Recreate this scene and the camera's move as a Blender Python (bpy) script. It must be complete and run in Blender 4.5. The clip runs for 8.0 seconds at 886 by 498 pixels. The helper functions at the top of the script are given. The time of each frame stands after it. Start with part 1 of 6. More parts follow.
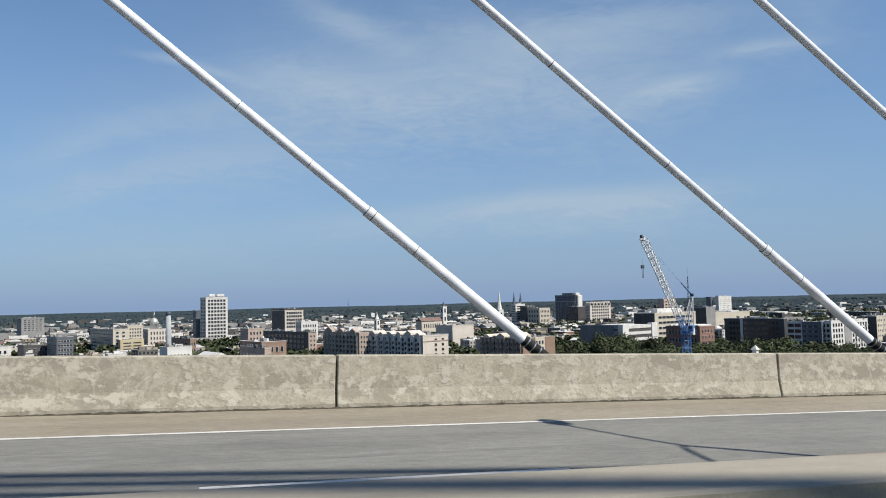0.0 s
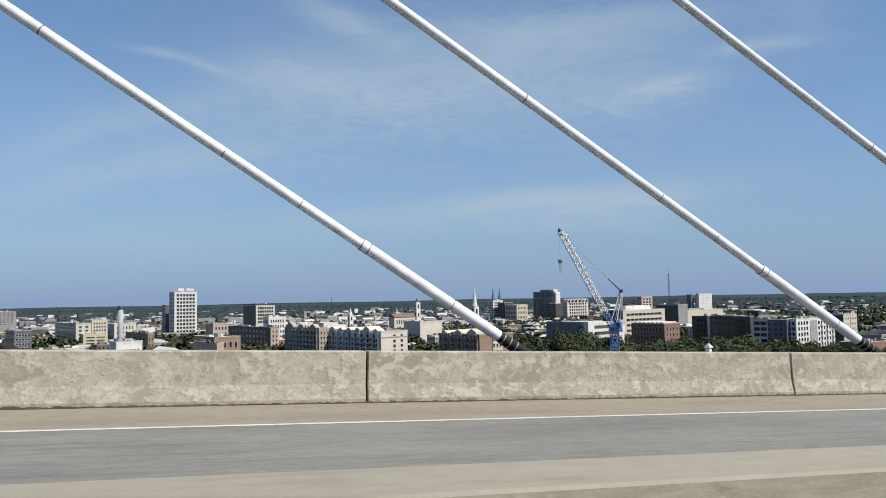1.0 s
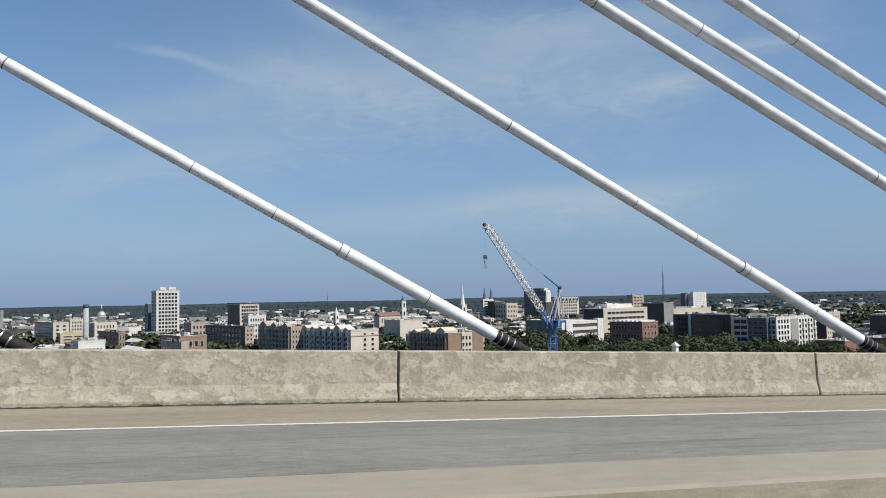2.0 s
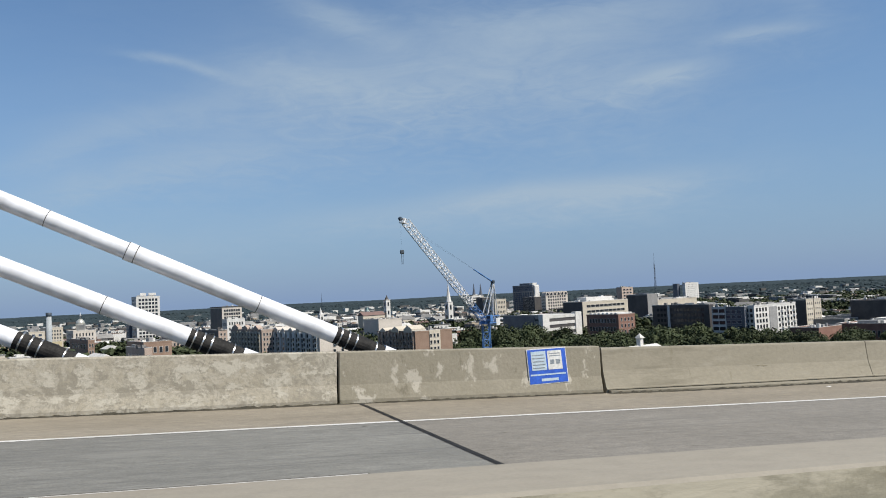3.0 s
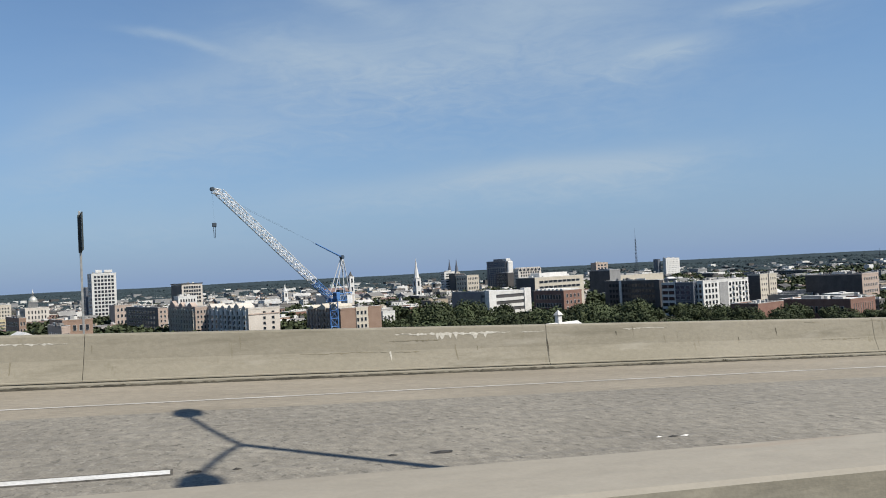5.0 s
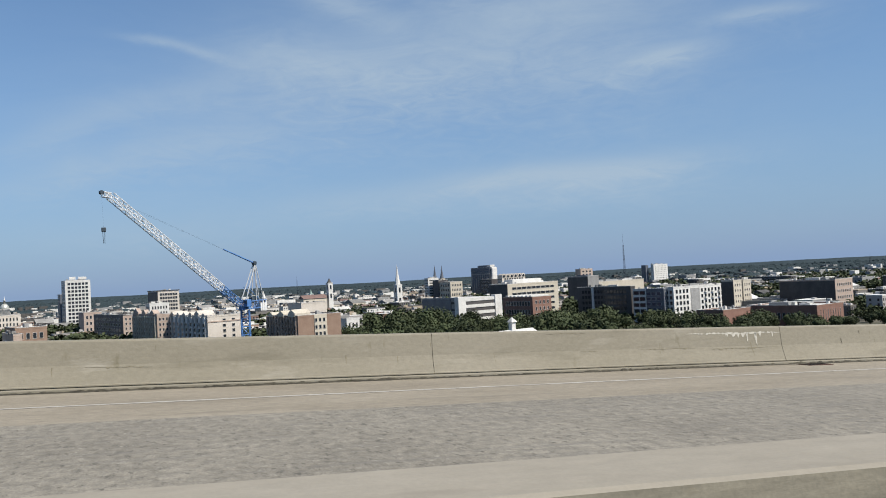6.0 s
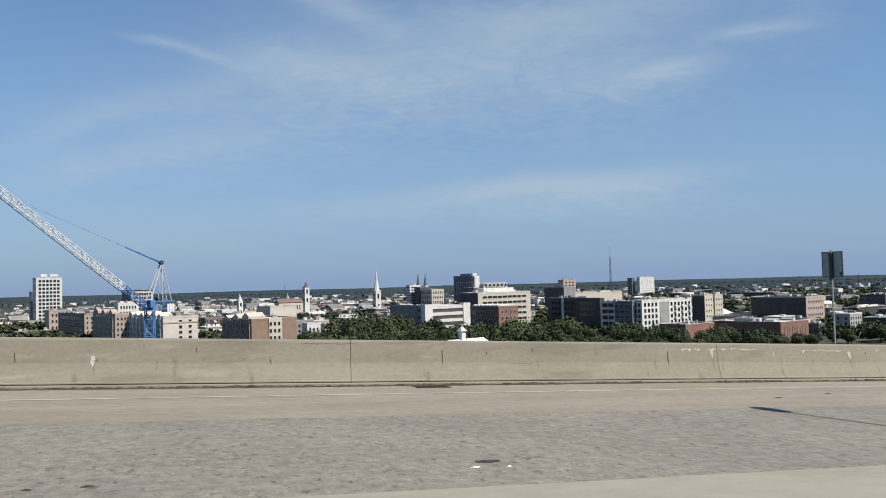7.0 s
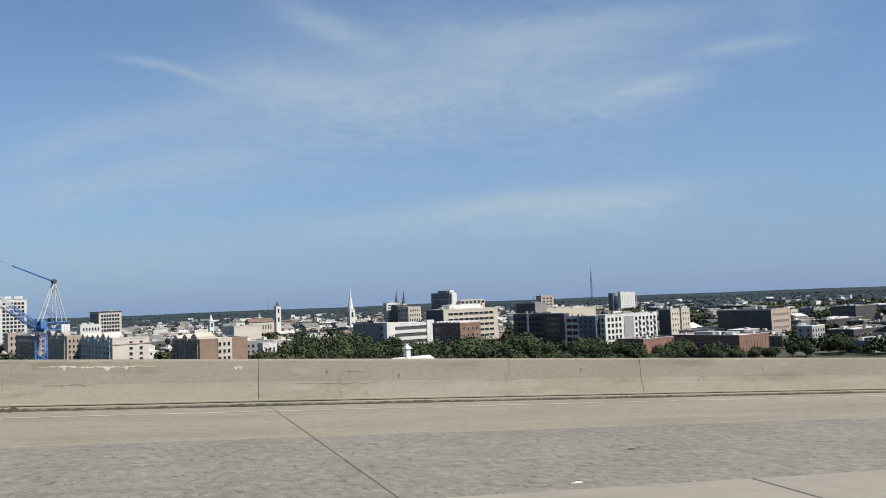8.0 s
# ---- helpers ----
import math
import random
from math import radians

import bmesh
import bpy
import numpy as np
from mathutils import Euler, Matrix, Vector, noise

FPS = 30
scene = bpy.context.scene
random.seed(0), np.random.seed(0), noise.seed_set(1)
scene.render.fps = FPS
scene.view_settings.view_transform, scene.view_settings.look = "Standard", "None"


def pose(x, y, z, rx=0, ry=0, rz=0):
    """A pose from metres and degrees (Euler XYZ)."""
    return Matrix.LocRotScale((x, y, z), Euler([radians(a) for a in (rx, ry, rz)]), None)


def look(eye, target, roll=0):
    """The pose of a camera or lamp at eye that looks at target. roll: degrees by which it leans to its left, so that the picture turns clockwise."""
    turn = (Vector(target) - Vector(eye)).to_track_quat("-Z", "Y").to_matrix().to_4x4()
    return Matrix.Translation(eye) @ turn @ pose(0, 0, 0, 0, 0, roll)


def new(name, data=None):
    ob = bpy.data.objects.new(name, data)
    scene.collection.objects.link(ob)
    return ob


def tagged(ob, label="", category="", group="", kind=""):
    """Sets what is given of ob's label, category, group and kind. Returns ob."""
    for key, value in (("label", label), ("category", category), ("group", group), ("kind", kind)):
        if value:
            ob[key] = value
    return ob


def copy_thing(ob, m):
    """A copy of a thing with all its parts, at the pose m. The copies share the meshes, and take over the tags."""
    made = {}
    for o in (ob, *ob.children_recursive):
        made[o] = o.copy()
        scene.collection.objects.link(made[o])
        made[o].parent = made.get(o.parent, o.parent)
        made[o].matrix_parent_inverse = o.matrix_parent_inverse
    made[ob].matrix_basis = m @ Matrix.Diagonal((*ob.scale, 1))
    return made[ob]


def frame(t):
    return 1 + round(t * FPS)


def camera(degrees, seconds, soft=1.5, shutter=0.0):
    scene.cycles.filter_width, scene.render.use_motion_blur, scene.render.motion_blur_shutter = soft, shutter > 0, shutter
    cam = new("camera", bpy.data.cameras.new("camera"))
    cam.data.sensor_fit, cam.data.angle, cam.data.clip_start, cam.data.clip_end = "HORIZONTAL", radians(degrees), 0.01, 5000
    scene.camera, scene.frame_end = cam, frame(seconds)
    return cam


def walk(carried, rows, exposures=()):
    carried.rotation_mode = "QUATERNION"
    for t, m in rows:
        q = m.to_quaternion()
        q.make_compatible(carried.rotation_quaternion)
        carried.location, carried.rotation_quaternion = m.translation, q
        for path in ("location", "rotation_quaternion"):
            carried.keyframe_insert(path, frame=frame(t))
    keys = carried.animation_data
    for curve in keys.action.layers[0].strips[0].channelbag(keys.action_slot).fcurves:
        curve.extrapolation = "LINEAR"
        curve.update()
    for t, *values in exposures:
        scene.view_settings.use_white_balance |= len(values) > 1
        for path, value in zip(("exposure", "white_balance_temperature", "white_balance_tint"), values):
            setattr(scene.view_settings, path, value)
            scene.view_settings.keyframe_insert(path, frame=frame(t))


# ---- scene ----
# The camera: a phone held in a car that drives along the deck, looking out over the town.
cam = camera(57.8, 8.0, soft=1.0)
# seconds, place, turn to the right from +y, pitch, roll
ROWS = [
    (0.0, -2.01, 0.000, 1.377, 18.17, 3.69, -1.42),
    (0.5, 10.46, -0.053, 0.875, 19.10, 3.39, -1.25),
    (1.0, 22.89, -0.109, 0.361, 18.79, 3.42, -1.08),
    (1.5, 35.45, -0.074, -0.174, 18.47, 3.36, -1.18),
    (2.8, 68.03, -0.039, -1.629, 18.96, 3.34, -1.35),
    (3.0, 73.02, -0.032, -1.860, 18.50, 3.20, -2.80),
    (3.2, 78.03, 0.077, -2.097, 18.50, 2.67, -1.06),
    (3.5, 85.52, 0.317, -2.456, 18.94, 3.39, 0.21),
    (4.0, 97.80, 0.321, -3.049, 18.44, 4.81, -1.46),
    (4.2, 102.83, 0.303, -3.295, 19.97, 4.40, -1.57),
    (4.5, 110.53, 0.268, -3.676, 18.19, 3.06, -1.67),
    (4.8, 118.20, 0.270, -4.062, 18.74, 1.82, -1.26),
    (5.0, 123.41, 0.263, -4.328, 18.38, 1.50, -2.95),
    (5.2, 128.60, 0.259, -4.594, 18.40, 1.24, -2.90),
    (6.3, 157.03, 0.128, -6.095, 18.63, 2.10, -3.15),
    (6.5, 162.07, 0.124, -6.369, 18.54, 0.96, -3.84),
    (6.7, 166.98, 0.252, -6.641, 18.56, 1.20, -2.78),
    (6.9, 172.07, 0.335, -6.925, 18.69, 2.11, -2.03),
    (7.0, 174.55, 0.322, -7.063, 18.77, 2.50, -1.52),
    (7.2, 179.59, 0.283, -7.344, 18.64, 3.56, -1.50),
    (7.3, 182.11, 0.263, -7.485, 18.58, 3.34, -1.49),
    (7.5, 187.18, 0.245, -7.772, 18.50, 4.12, 0.17),
    (7.7, 192.23, 0.211, -8.061, 18.65, 4.12, -2.84),
    (8.0, 199.81, 0.200, -8.498, 19.46, 3.74, -2.26),
]
walk(cam, [(t, pose(x, y, z, 90 + tilt, 0, -turn) @ pose(0, 0, 0, 0, 0, roll)) for t, x, y, z, turn, tilt, roll in ROWS], exposures=[(0.0, 0.56), (1.0, 0.56), (1.5, 0.52), (3.0, 0.47), (3.5, 0.51), (4.5, 0.53), (6.5, 0.56), (8.0, 0.56)])


# ---- light ----
SUN_TO = Vector((0.595, -0.61, 1.0)).normalized()
SUN_ELEVATION, SUN_AZIMUTH = math.asin(SUN_TO.z), math.atan2(SUN_TO.x, SUN_TO.y)
sun_data = bpy.data.lights.new("sun", "SUN")
sun_data.energy, sun_data.angle, sun_data.color = 5.0, radians(0.40), (1.0, 0.94, 0.84)
sun_data.shadow_filter_radius = 3.0
sun = new("sun", sun_data)
sun.matrix_world = look((0, 0, 300), Vector((0, 0, 300)) - SUN_TO)


def build_sky():
    world = bpy.data.worlds.new("sky")
    scene.world = world
    world.use_nodes = True
    nt = world.node_tree
    nt.nodes.clear()

    def nd(kind, **kw):
        n = nt.nodes.new(kind)
        for k, v in kw.items():
            n.inputs[k].default_value = v
        return n

    def m(op, a, b=None):
        n = nt.nodes.new("ShaderNodeMath")
        n.operation = op
        for i, v in enumerate((a, b)):
            if v is None:
                continue
            if isinstance(v, (int, float)):
                n.inputs[i].default_value = v
            else:
                nt.links.new(v, n.inputs[i])
        return n.outputs[0]

    sky = nt.nodes.new("ShaderNodeTexSky")
    sky.sky_type, sky.sun_disc = "NISHITA", False
    sky.sun_elevation, sky.sun_rotation = SUN_ELEVATION, SUN_AZIMUTH
    sky.altitude, sky.air_density, sky.dust_density, sky.ozone_density = 60, 1.0, SKY_DUST, SKY_OZONE
    co = nt.nodes.new("ShaderNodeTexCoord")
    sep = nt.nodes.new("ShaderNodeSeparateXYZ")
    nt.links.new(co.outputs["Generated"], sep.inputs[0])
    x, y, z = sep.outputs
    az = m("MULTIPLY", m("ARCTAN2", x, y), 57.2958)
    el = m("MULTIPLY", m("ARCSINE", z), 57.2958)
    comb = nt.nodes.new("ShaderNodeCombineXYZ")
    nt.links.new(m("MULTIPLY", az, 0.05), comb.inputs[0])
    nt.links.new(m("MULTIPLY", el, 0.16), comb.inputs[1])
    wisp = nt.nodes.new("ShaderNodeTexNoise")
    wisp.inputs["Scale"].default_value, wisp.inputs["Detail"].default_value = 2.2, 9
    wisp.inputs["Roughness"].default_value, wisp.inputs["Distortion"].default_value = 0.62, 0.9
    nt.links.new(comb.outputs[0], wisp.inputs["Vector"])
    fine = nt.nodes.new("ShaderNodeTexNoise")
    fine.inputs["Scale"].default_value, fine.inputs["Detail"].default_value = 7.0, 8
    fine.inputs["Roughness"].default_value, fine.inputs["Distortion"].default_value = 0.6, 1.4
    nt.links.new(comb.outputs[0], fine.inputs["Vector"])
    grain = m("ADD", m("MULTIPLY", wisp.outputs["Fac"], 1.5), m("MULTIPLY", fine.outputs["Fac"], 0.9))
    grain = m("MAXIMUM", m("SUBTRACT", grain, 0.72), 0.0)
    total = None
    # cirrus: azimuth, elevation, half length, half thickness, rise per degree, strength
    for a0, e0, la, te, rise, force in CIRRUS:
        da, de = m("SUBTRACT", az, a0), m("SUBTRACT", el, e0)
        off = m("SUBTRACT", de, m("MULTIPLY", da, rise))
        off = m("ADD", off, m("MULTIPLY", m("SUBTRACT", fine.outputs["Fac"], 0.5), te * 1.3))
        q = m("ADD", m("POWER", m("ABSOLUTE", m("DIVIDE", da, la)), 2.0), m("POWER", m("ABSOLUTE", m("DIVIDE", off, te)), 2.0))
        g = m("MULTIPLY", m("EXPONENT", m("MULTIPLY", q, -1.0)), force)
        total = g if total is None else m("ADD", total, g)
    mask = m("MINIMUM", m("ADD", m("MULTIPLY", total, m("ADD", m("MULTIPLY", grain, 0.62), 0.5)), m("MULTIPLY", grain, 0.05)), 0.75)
    haze = m("MULTIPLY", m("EXPONENT", m("MULTIPLY", m("ABSOLUTE", el), -0.085)), 0.97)
    tint = nt.nodes.new("ShaderNodeMix")
    tint.data_type, tint.blend_type = "RGBA", "MULTIPLY"
    tint.inputs["Factor"].default_value = 1.0
    tint.inputs["B"].default_value = SKY_TINT
    nt.links.new(sky.outputs[0], tint.inputs["A"])
    mix = nt.nodes.new("ShaderNodeMix")
    mix.data_type = "RGBA"
    veil = nt.nodes.new("ShaderNodeMix")
    veil.data_type = "RGBA"
    nt.links.new(haze, veil.inputs["Factor"])
    nt.links.new(tint.outputs["Result"], veil.inputs["A"])
    veil.inputs["B"].default_value = HAZE
    nt.links.new(mask, mix.inputs["Factor"])
    nt.links.new(veil.outputs["Result"], mix.inputs["A"])
    mix.inputs["B"].default_value = CLOUD
    bg = nt.nodes.new("ShaderNodeBackground")
    bg.inputs["Strength"].default_value = SKY_STRENGTH
    out = nt.nodes.new("ShaderNodeOutputWorld")
    nt.links.new(mix.outputs["Result"], bg.inputs["Color"])
    nt.links.new(bg.outputs[0], out.inputs[0])


SKY_STRENGTH, SKY_DUST, SKY_OZONE = 0.066, 0.2, 2.5
SKY_TINT, CLOUD = (0.862, 1.085, 1.23, 1), (4.4, 5.5, 6.6, 1)
HAZE = (2.42, 3.50, 5.55, 1)
CIRRUS = [
    (-0.8, 16.6, 2.0, 0.30, -0.085, 0.51),
    (2.4, 15.9, 2.2, 0.35, -0.268, 0.42),
    (8.7, 15.3, 5.0, 1.30, -0.090, 0.30),
    (11.2, 14.3, 9.6, 3.26, -0.009, 0.41),
    (28.4, 16.4, 12.0, 3.26, -0.006, 0.39),
    (30.2, 18.5, 9.9, 1.13, 0.017, 0.39),
    (35.2, 14.2, 2.8, 0.61, 0.086, 0.45),
    (40.9, 16.0, 2.8, 0.48, -0.031, 0.45),
    (33.1, 13.4, 4.4, 0.96, 0.045, 0.24),
    (11.8, 19.3, 4.2, 1.04, -0.362, 0.39),
    (-4.5, 8.3, 6.4, 1.30, 0.279, 0.36),
    (4.1, 9.9, 4.8, 1.48, 0.109, 0.27),
    (-7.1, 10.3, 3.6, 0.87, 0.379, 0.30),
    (-1.4, 12.7, 5.7, 1.13, 0.157, 0.24),
    (22.4, 6.7, 6.0, 0.87, 0.065, 0.66),
    (31.8, 6.7, 6.6, 0.96, 0.055, 0.72),
    (27.9, 5.2, 8.1, 0.96, -0.002, 0.42),
    (13.2, 5.4, 7.3, 1.04, 0.001, 0.36),
    (-1.2, 3.9, 10.1, 1.30, 0.029, 0.21),
    (22.6, 15.0, 14.7, 5.65, -0.277, 0.30),
    (2.6, 10.5, 14.8, 4.78, 0.100, 0.20),
    (43.7, 18.1, 2.7, 2.61, -0.060, 0.18),
]
build_sky()

# ---- materials ----


def tree_of(name):
    mat = bpy.data.materials.new(name)
    mat.use_nodes = True
    nt = mat.node_tree
    return mat, nt, nt.nodes["Principled BSDF"]


ALBEDO = 0.70


def surface(name, colours, scale=1.0, rough=0.8, metal=0.0, bump=0.15, grain=30.0, stretch=(1, 1, 1), contrast=2.0, random_tint=0.0, bump_dist=0.02, speck=0.18, fine=0.0):
    """Colours blended by a broad noise, with a fine grain over it and a fine relief."""
    mat, nt, bsdf = tree_of(name)
    lk = nt.links.new
    co = nt.nodes.new("ShaderNodeTexCoord")
    mp = nt.nodes.new("ShaderNodeMapping")
    mp.inputs["Scale"].default_value = stretch
    lk(co.outputs["Object"], mp.inputs[0])
    broad = nt.nodes.new("ShaderNodeTexNoise")
    broad.inputs["Scale"].default_value, broad.inputs["Detail"].default_value, broad.inputs["Roughness"].default_value = scale, 6, 0.62
    lk(mp.outputs[0], broad.inputs["Vector"])
    ramp = nt.nodes.new("ShaderNodeValToRGB")
    n = len(colours)
    while len(ramp.color_ramp.elements) < n:
        ramp.color_ramp.elements.new(0.5)
    for i, c in enumerate(colours):
        e = ramp.color_ramp.elements[i]
        e.position = min(1.0, max(0.0, 0.5 + ((i + 0.5) / n - 0.5) / contrast))
        e.color = (*[v * ALBEDO for v in c], 1)
    lk(broad.outputs["Fac"], ramp.inputs[0])
    small = nt.nodes.new("ShaderNodeTexNoise")
    small.inputs["Scale"].default_value, small.inputs["Detail"].default_value = grain, 4
    lk(mp.outputs[0], small.inputs["Vector"])
    rng = nt.nodes.new("ShaderNodeMapRange")
    rng.inputs["From Min"].default_value, rng.inputs["From Max"].default_value = 0.3, 0.7
    rng.inputs["To Min"].default_value, rng.inputs["To Max"].default_value = 1 - speck, 1 + speck
    lk(small.outputs["Fac"], rng.inputs["Value"])
    mul = nt.nodes.new("ShaderNodeMix")
    mul.data_type, mul.blend_type = "RGBA", "MULTIPLY"
    mul.inputs["Factor"].default_value = 1.0
    lk(ramp.outputs[0], mul.inputs["A"])
    lk(rng.outputs[0], mul.inputs["B"])
    last = mul.outputs["Result"]
    if fine:
        grit = nt.nodes.new("ShaderNodeTexNoise")
        grit.inputs["Scale"].default_value, grit.inputs["Detail"].default_value, grit.inputs["Roughness"].default_value = grain * 4.5, 3, 0.7
        lk(co.outputs["Object"], grit.inputs["Vector"])
        r3 = nt.nodes.new("ShaderNodeMapRange")
        r3.inputs["From Min"].default_value, r3.inputs["From Max"].default_value = 0.3, 0.7
        r3.inputs["To Min"].default_value, r3.inputs["To Max"].default_value = 1 - fine, 1 + fine
        lk(grit.outputs["Fac"], r3.inputs["Value"])
        mu3 = nt.nodes.new("ShaderNodeMix")
        mu3.data_type, mu3.blend_type = "RGBA", "MULTIPLY"
        mu3.inputs["Factor"].default_value = 1.0
        lk(last, mu3.inputs["A"])
        lk(r3.outputs[0], mu3.inputs["B"])
        last = mu3.outputs["Result"]
    if random_tint:
        info = nt.nodes.new("ShaderNodeObjectInfo")
        r2 = nt.nodes.new("ShaderNodeMapRange")
        r2.inputs["To Min"].default_value, r2.inputs["To Max"].default_value = 1 - random_tint, 1 + random_tint
        lk(info.outputs["Random"], r2.inputs["Value"])
        mu2 = nt.nodes.new("ShaderNodeMix")
        mu2.data_type, mu2.blend_type = "RGBA", "MULTIPLY"
        mu2.inputs["Factor"].default_value = 1.0
        lk(last, mu2.inputs["A"])
        lk(r2.outputs[0], mu2.inputs["B"])
        last = mu2.outputs["Result"]
    lk(last, bsdf.inputs["Base Color"])
    bsdf.inputs["Roughness"].default_value, bsdf.inputs["Metallic"].default_value = rough, metal
    if bump:
        bp = nt.nodes.new("ShaderNodeBump")
        bp.inputs["Strength"].default_value, bp.inputs["Distance"].default_value = bump, bump_dist
        lk(small.outputs["Fac"], bp.inputs["Height"])
        lk(bp.outputs[0], bsdf.inputs["Normal"])
    return mat


def overlay(mat, colour, scale, low, high, stretch=(1, 1, 1), offset=(0, 0, 0), rough=None):
    """A second layer of stain, rust or bloom with ragged edges, laid over a surface."""
    nt = mat.node_tree
    bsdf = nt.nodes["Principled BSDF"]
    src = bsdf.inputs["Base Color"].links[0].from_socket
    co = nt.nodes.new("ShaderNodeTexCoord")
    mp = nt.nodes.new("ShaderNodeMapping")
    mp.inputs["Scale"].default_value, mp.inputs["Location"].default_value = stretch, offset
    nt.links.new(co.outputs["Object"], mp.inputs[0])
    no = nt.nodes.new("ShaderNodeTexNoise")
    no.inputs["Scale"].default_value, no.inputs["Detail"].default_value, no.inputs["Roughness"].default_value = scale, 8, 0.65
    nt.links.new(mp.outputs[0], no.inputs["Vector"])
    rg = nt.nodes.new("ShaderNodeMapRange")
    rg.inputs["From Min"].default_value, rg.inputs["From Max"].default_value = low, high
    nt.links.new(no.outputs["Fac"], rg.inputs["Value"])
    mx = nt.nodes.new("ShaderNodeMix")
    mx.data_type = "RGBA"
    nt.links.new(rg.outputs[0], mx.inputs["Factor"])
    nt.links.new(src, mx.inputs["A"])
    mx.inputs["B"].default_value = (*[v * ALBEDO for v in colour], 1)
    nt.links.new(mx.outputs["Result"], bsdf.inputs["Base Color"])
    return mat


def veins(mat, colour, scale, width, strength, offset=(0, 0, 0)):
    """Thin curling lime lines left by seepage, laid over a surface."""
    nt = mat.node_tree
    bsdf = nt.nodes["Principled BSDF"]
    src = bsdf.inputs["Base Color"].links[0].from_socket
    co = nt.nodes.new("ShaderNodeTexCoord")
    mp = nt.nodes.new("ShaderNodeMapping")
    mp.inputs["Location"].default_value = offset
    nt.links.new(co.outputs["Object"], mp.inputs[0])
    no = nt.nodes.new("ShaderNodeTexNoise")
    no.inputs["Scale"].default_value, no.inputs["Detail"].default_value, no.inputs["Roughness"].default_value, no.inputs["Distortion"].default_value = scale, 7, 0.6, 0.5
    nt.links.new(mp.outputs[0], no.inputs["Vector"])
    sub = nt.nodes.new("ShaderNodeMath")
    sub.operation = "SUBTRACT"
    nt.links.new(no.outputs["Fac"], sub.inputs[0])
    sub.inputs[1].default_value = 0.5
    ab = nt.nodes.new("ShaderNodeMath")
    ab.operation = "ABSOLUTE"
    nt.links.new(sub.outputs[0], ab.inputs[0])
    rg = nt.nodes.new("ShaderNodeMapRange")
    rg.inputs["From Min"].default_value, rg.inputs["From Max"].default_value = 0.25 * width, width
    rg.inputs["To Min"].default_value, rg.inputs["To Max"].default_value = strength, 0.0
    nt.links.new(ab.outputs[0], rg.inputs["Value"])
    mx = nt.nodes.new("ShaderNodeMix")
    mx.data_type = "RGBA"
    nt.links.new(rg.outputs[0], mx.inputs["Factor"])
    nt.links.new(src, mx.inputs["A"])
    mx.inputs["B"].default_value = (*[v * ALBEDO for v in colour], 1)
    nt.links.new(mx.outputs["Result"], bsdf.inputs["Base Color"])


def glass(name, colour, rough=0.12):
    mat, nt, bsdf = tree_of(name)
    bsdf.inputs["Base Color"].default_value = (*colour, 1)
    bsdf.inputs["Roughness"].default_value = rough
    bsdf.inputs["Specular IOR Level"].default_value = 0.6
    return mat


M_LANE = surface("lane_concrete", [(0.163, 0.161, 0.145), (0.204, 0.201, 0.180), (0.241, 0.238, 0.213)], 0.6, 0.85, bump=0.5, grain=9, stretch=(0.5, 1.6, 1), contrast=1.6, speck=0.14, fine=0.2)
overlay(M_LANE, (0.105, 0.103, 0.10), 2.2, 0.56, 0.78, (0.12, 2.2, 1))
overlay(M_LANE, (0.095, 0.092, 0.083), 5.0, 0.67, 0.72, (0.7, 0.8, 1))
overlay(M_LANE, (0.25, 0.245, 0.22), 1.1, 0.58, 0.70, (0.25, 0.7, 1), (3, 9, 0))
M_LANE_WARM = surface("smooth_lane_concrete", [(0.200, 0.185, 0.157), (0.230, 0.213, 0.182), (0.256, 0.239, 0.206)], 0.5, 0.88, bump=0.4, grain=9, stretch=(0.6, 1.4, 1), contrast=1.5, speck=0.14, fine=0.24)
overlay(M_LANE_WARM, (0.12, 0.11, 0.09), 7.0, 0.655, 0.71, (0.8, 0.7, 1))
overlay(M_LANE_WARM, (0.170, 0.158, 0.135), 2.6, 0.54, 0.76, (0.18, 2.4, 1))
M_LANE_ROUGH = surface("rough_lane_concrete", [(0.198, 0.180, 0.146), (0.232, 0.212, 0.172), (0.266, 0.244, 0.199)], 0.7, 0.88, bump=0.9, grain=12, stretch=(0.8, 0.6, 1), contrast=1.5, speck=0.22, fine=0.3)
overlay(M_LANE_ROUGH, (0.112, 0.102, 0.082), 14.0, 0.57, 0.65, (0.9, 0.5, 1))
overlay(M_LANE_ROUGH, (0.315, 0.292, 0.243), 13.0, 0.59, 0.66, (0.9, 0.5, 1), (3, 5, 0))
overlay(M_LANE_ROUGH, (0.176, 0.164, 0.143), 2.6, 0.54, 0.76, (0.18, 2.4, 1))
M_SHOULDER = surface("shoulder_concrete", [(0.241, 0.209, 0.156), (0.282, 0.247, 0.188), (0.313, 0.277, 0.214)], 0.7, 0.9, bump=0.3, grain=14, stretch=(0.4, 1.5, 1), contrast=1.7, fine=0.22)
overlay(M_SHOULDER, (0.185, 0.165, 0.13), 1.6, 0.58, 0.8, (0.25, 1.4, 1))
M_BARRIER_OLD = surface("weathered_parapet_concrete", [(0.328, 0.297, 0.231), (0.378, 0.345, 0.273), (0.420, 0.387, 0.312)], 1.1, 0.92, bump=0.3, grain=22, contrast=1.8, random_tint=0.05, speck=0.08, fine=0.10)
overlay(M_BARRIER_OLD, (0.300, 0.275, 0.22), 1.25, 0.525, 0.56, (0.7, 1, 1.3), (4, 1, 2))
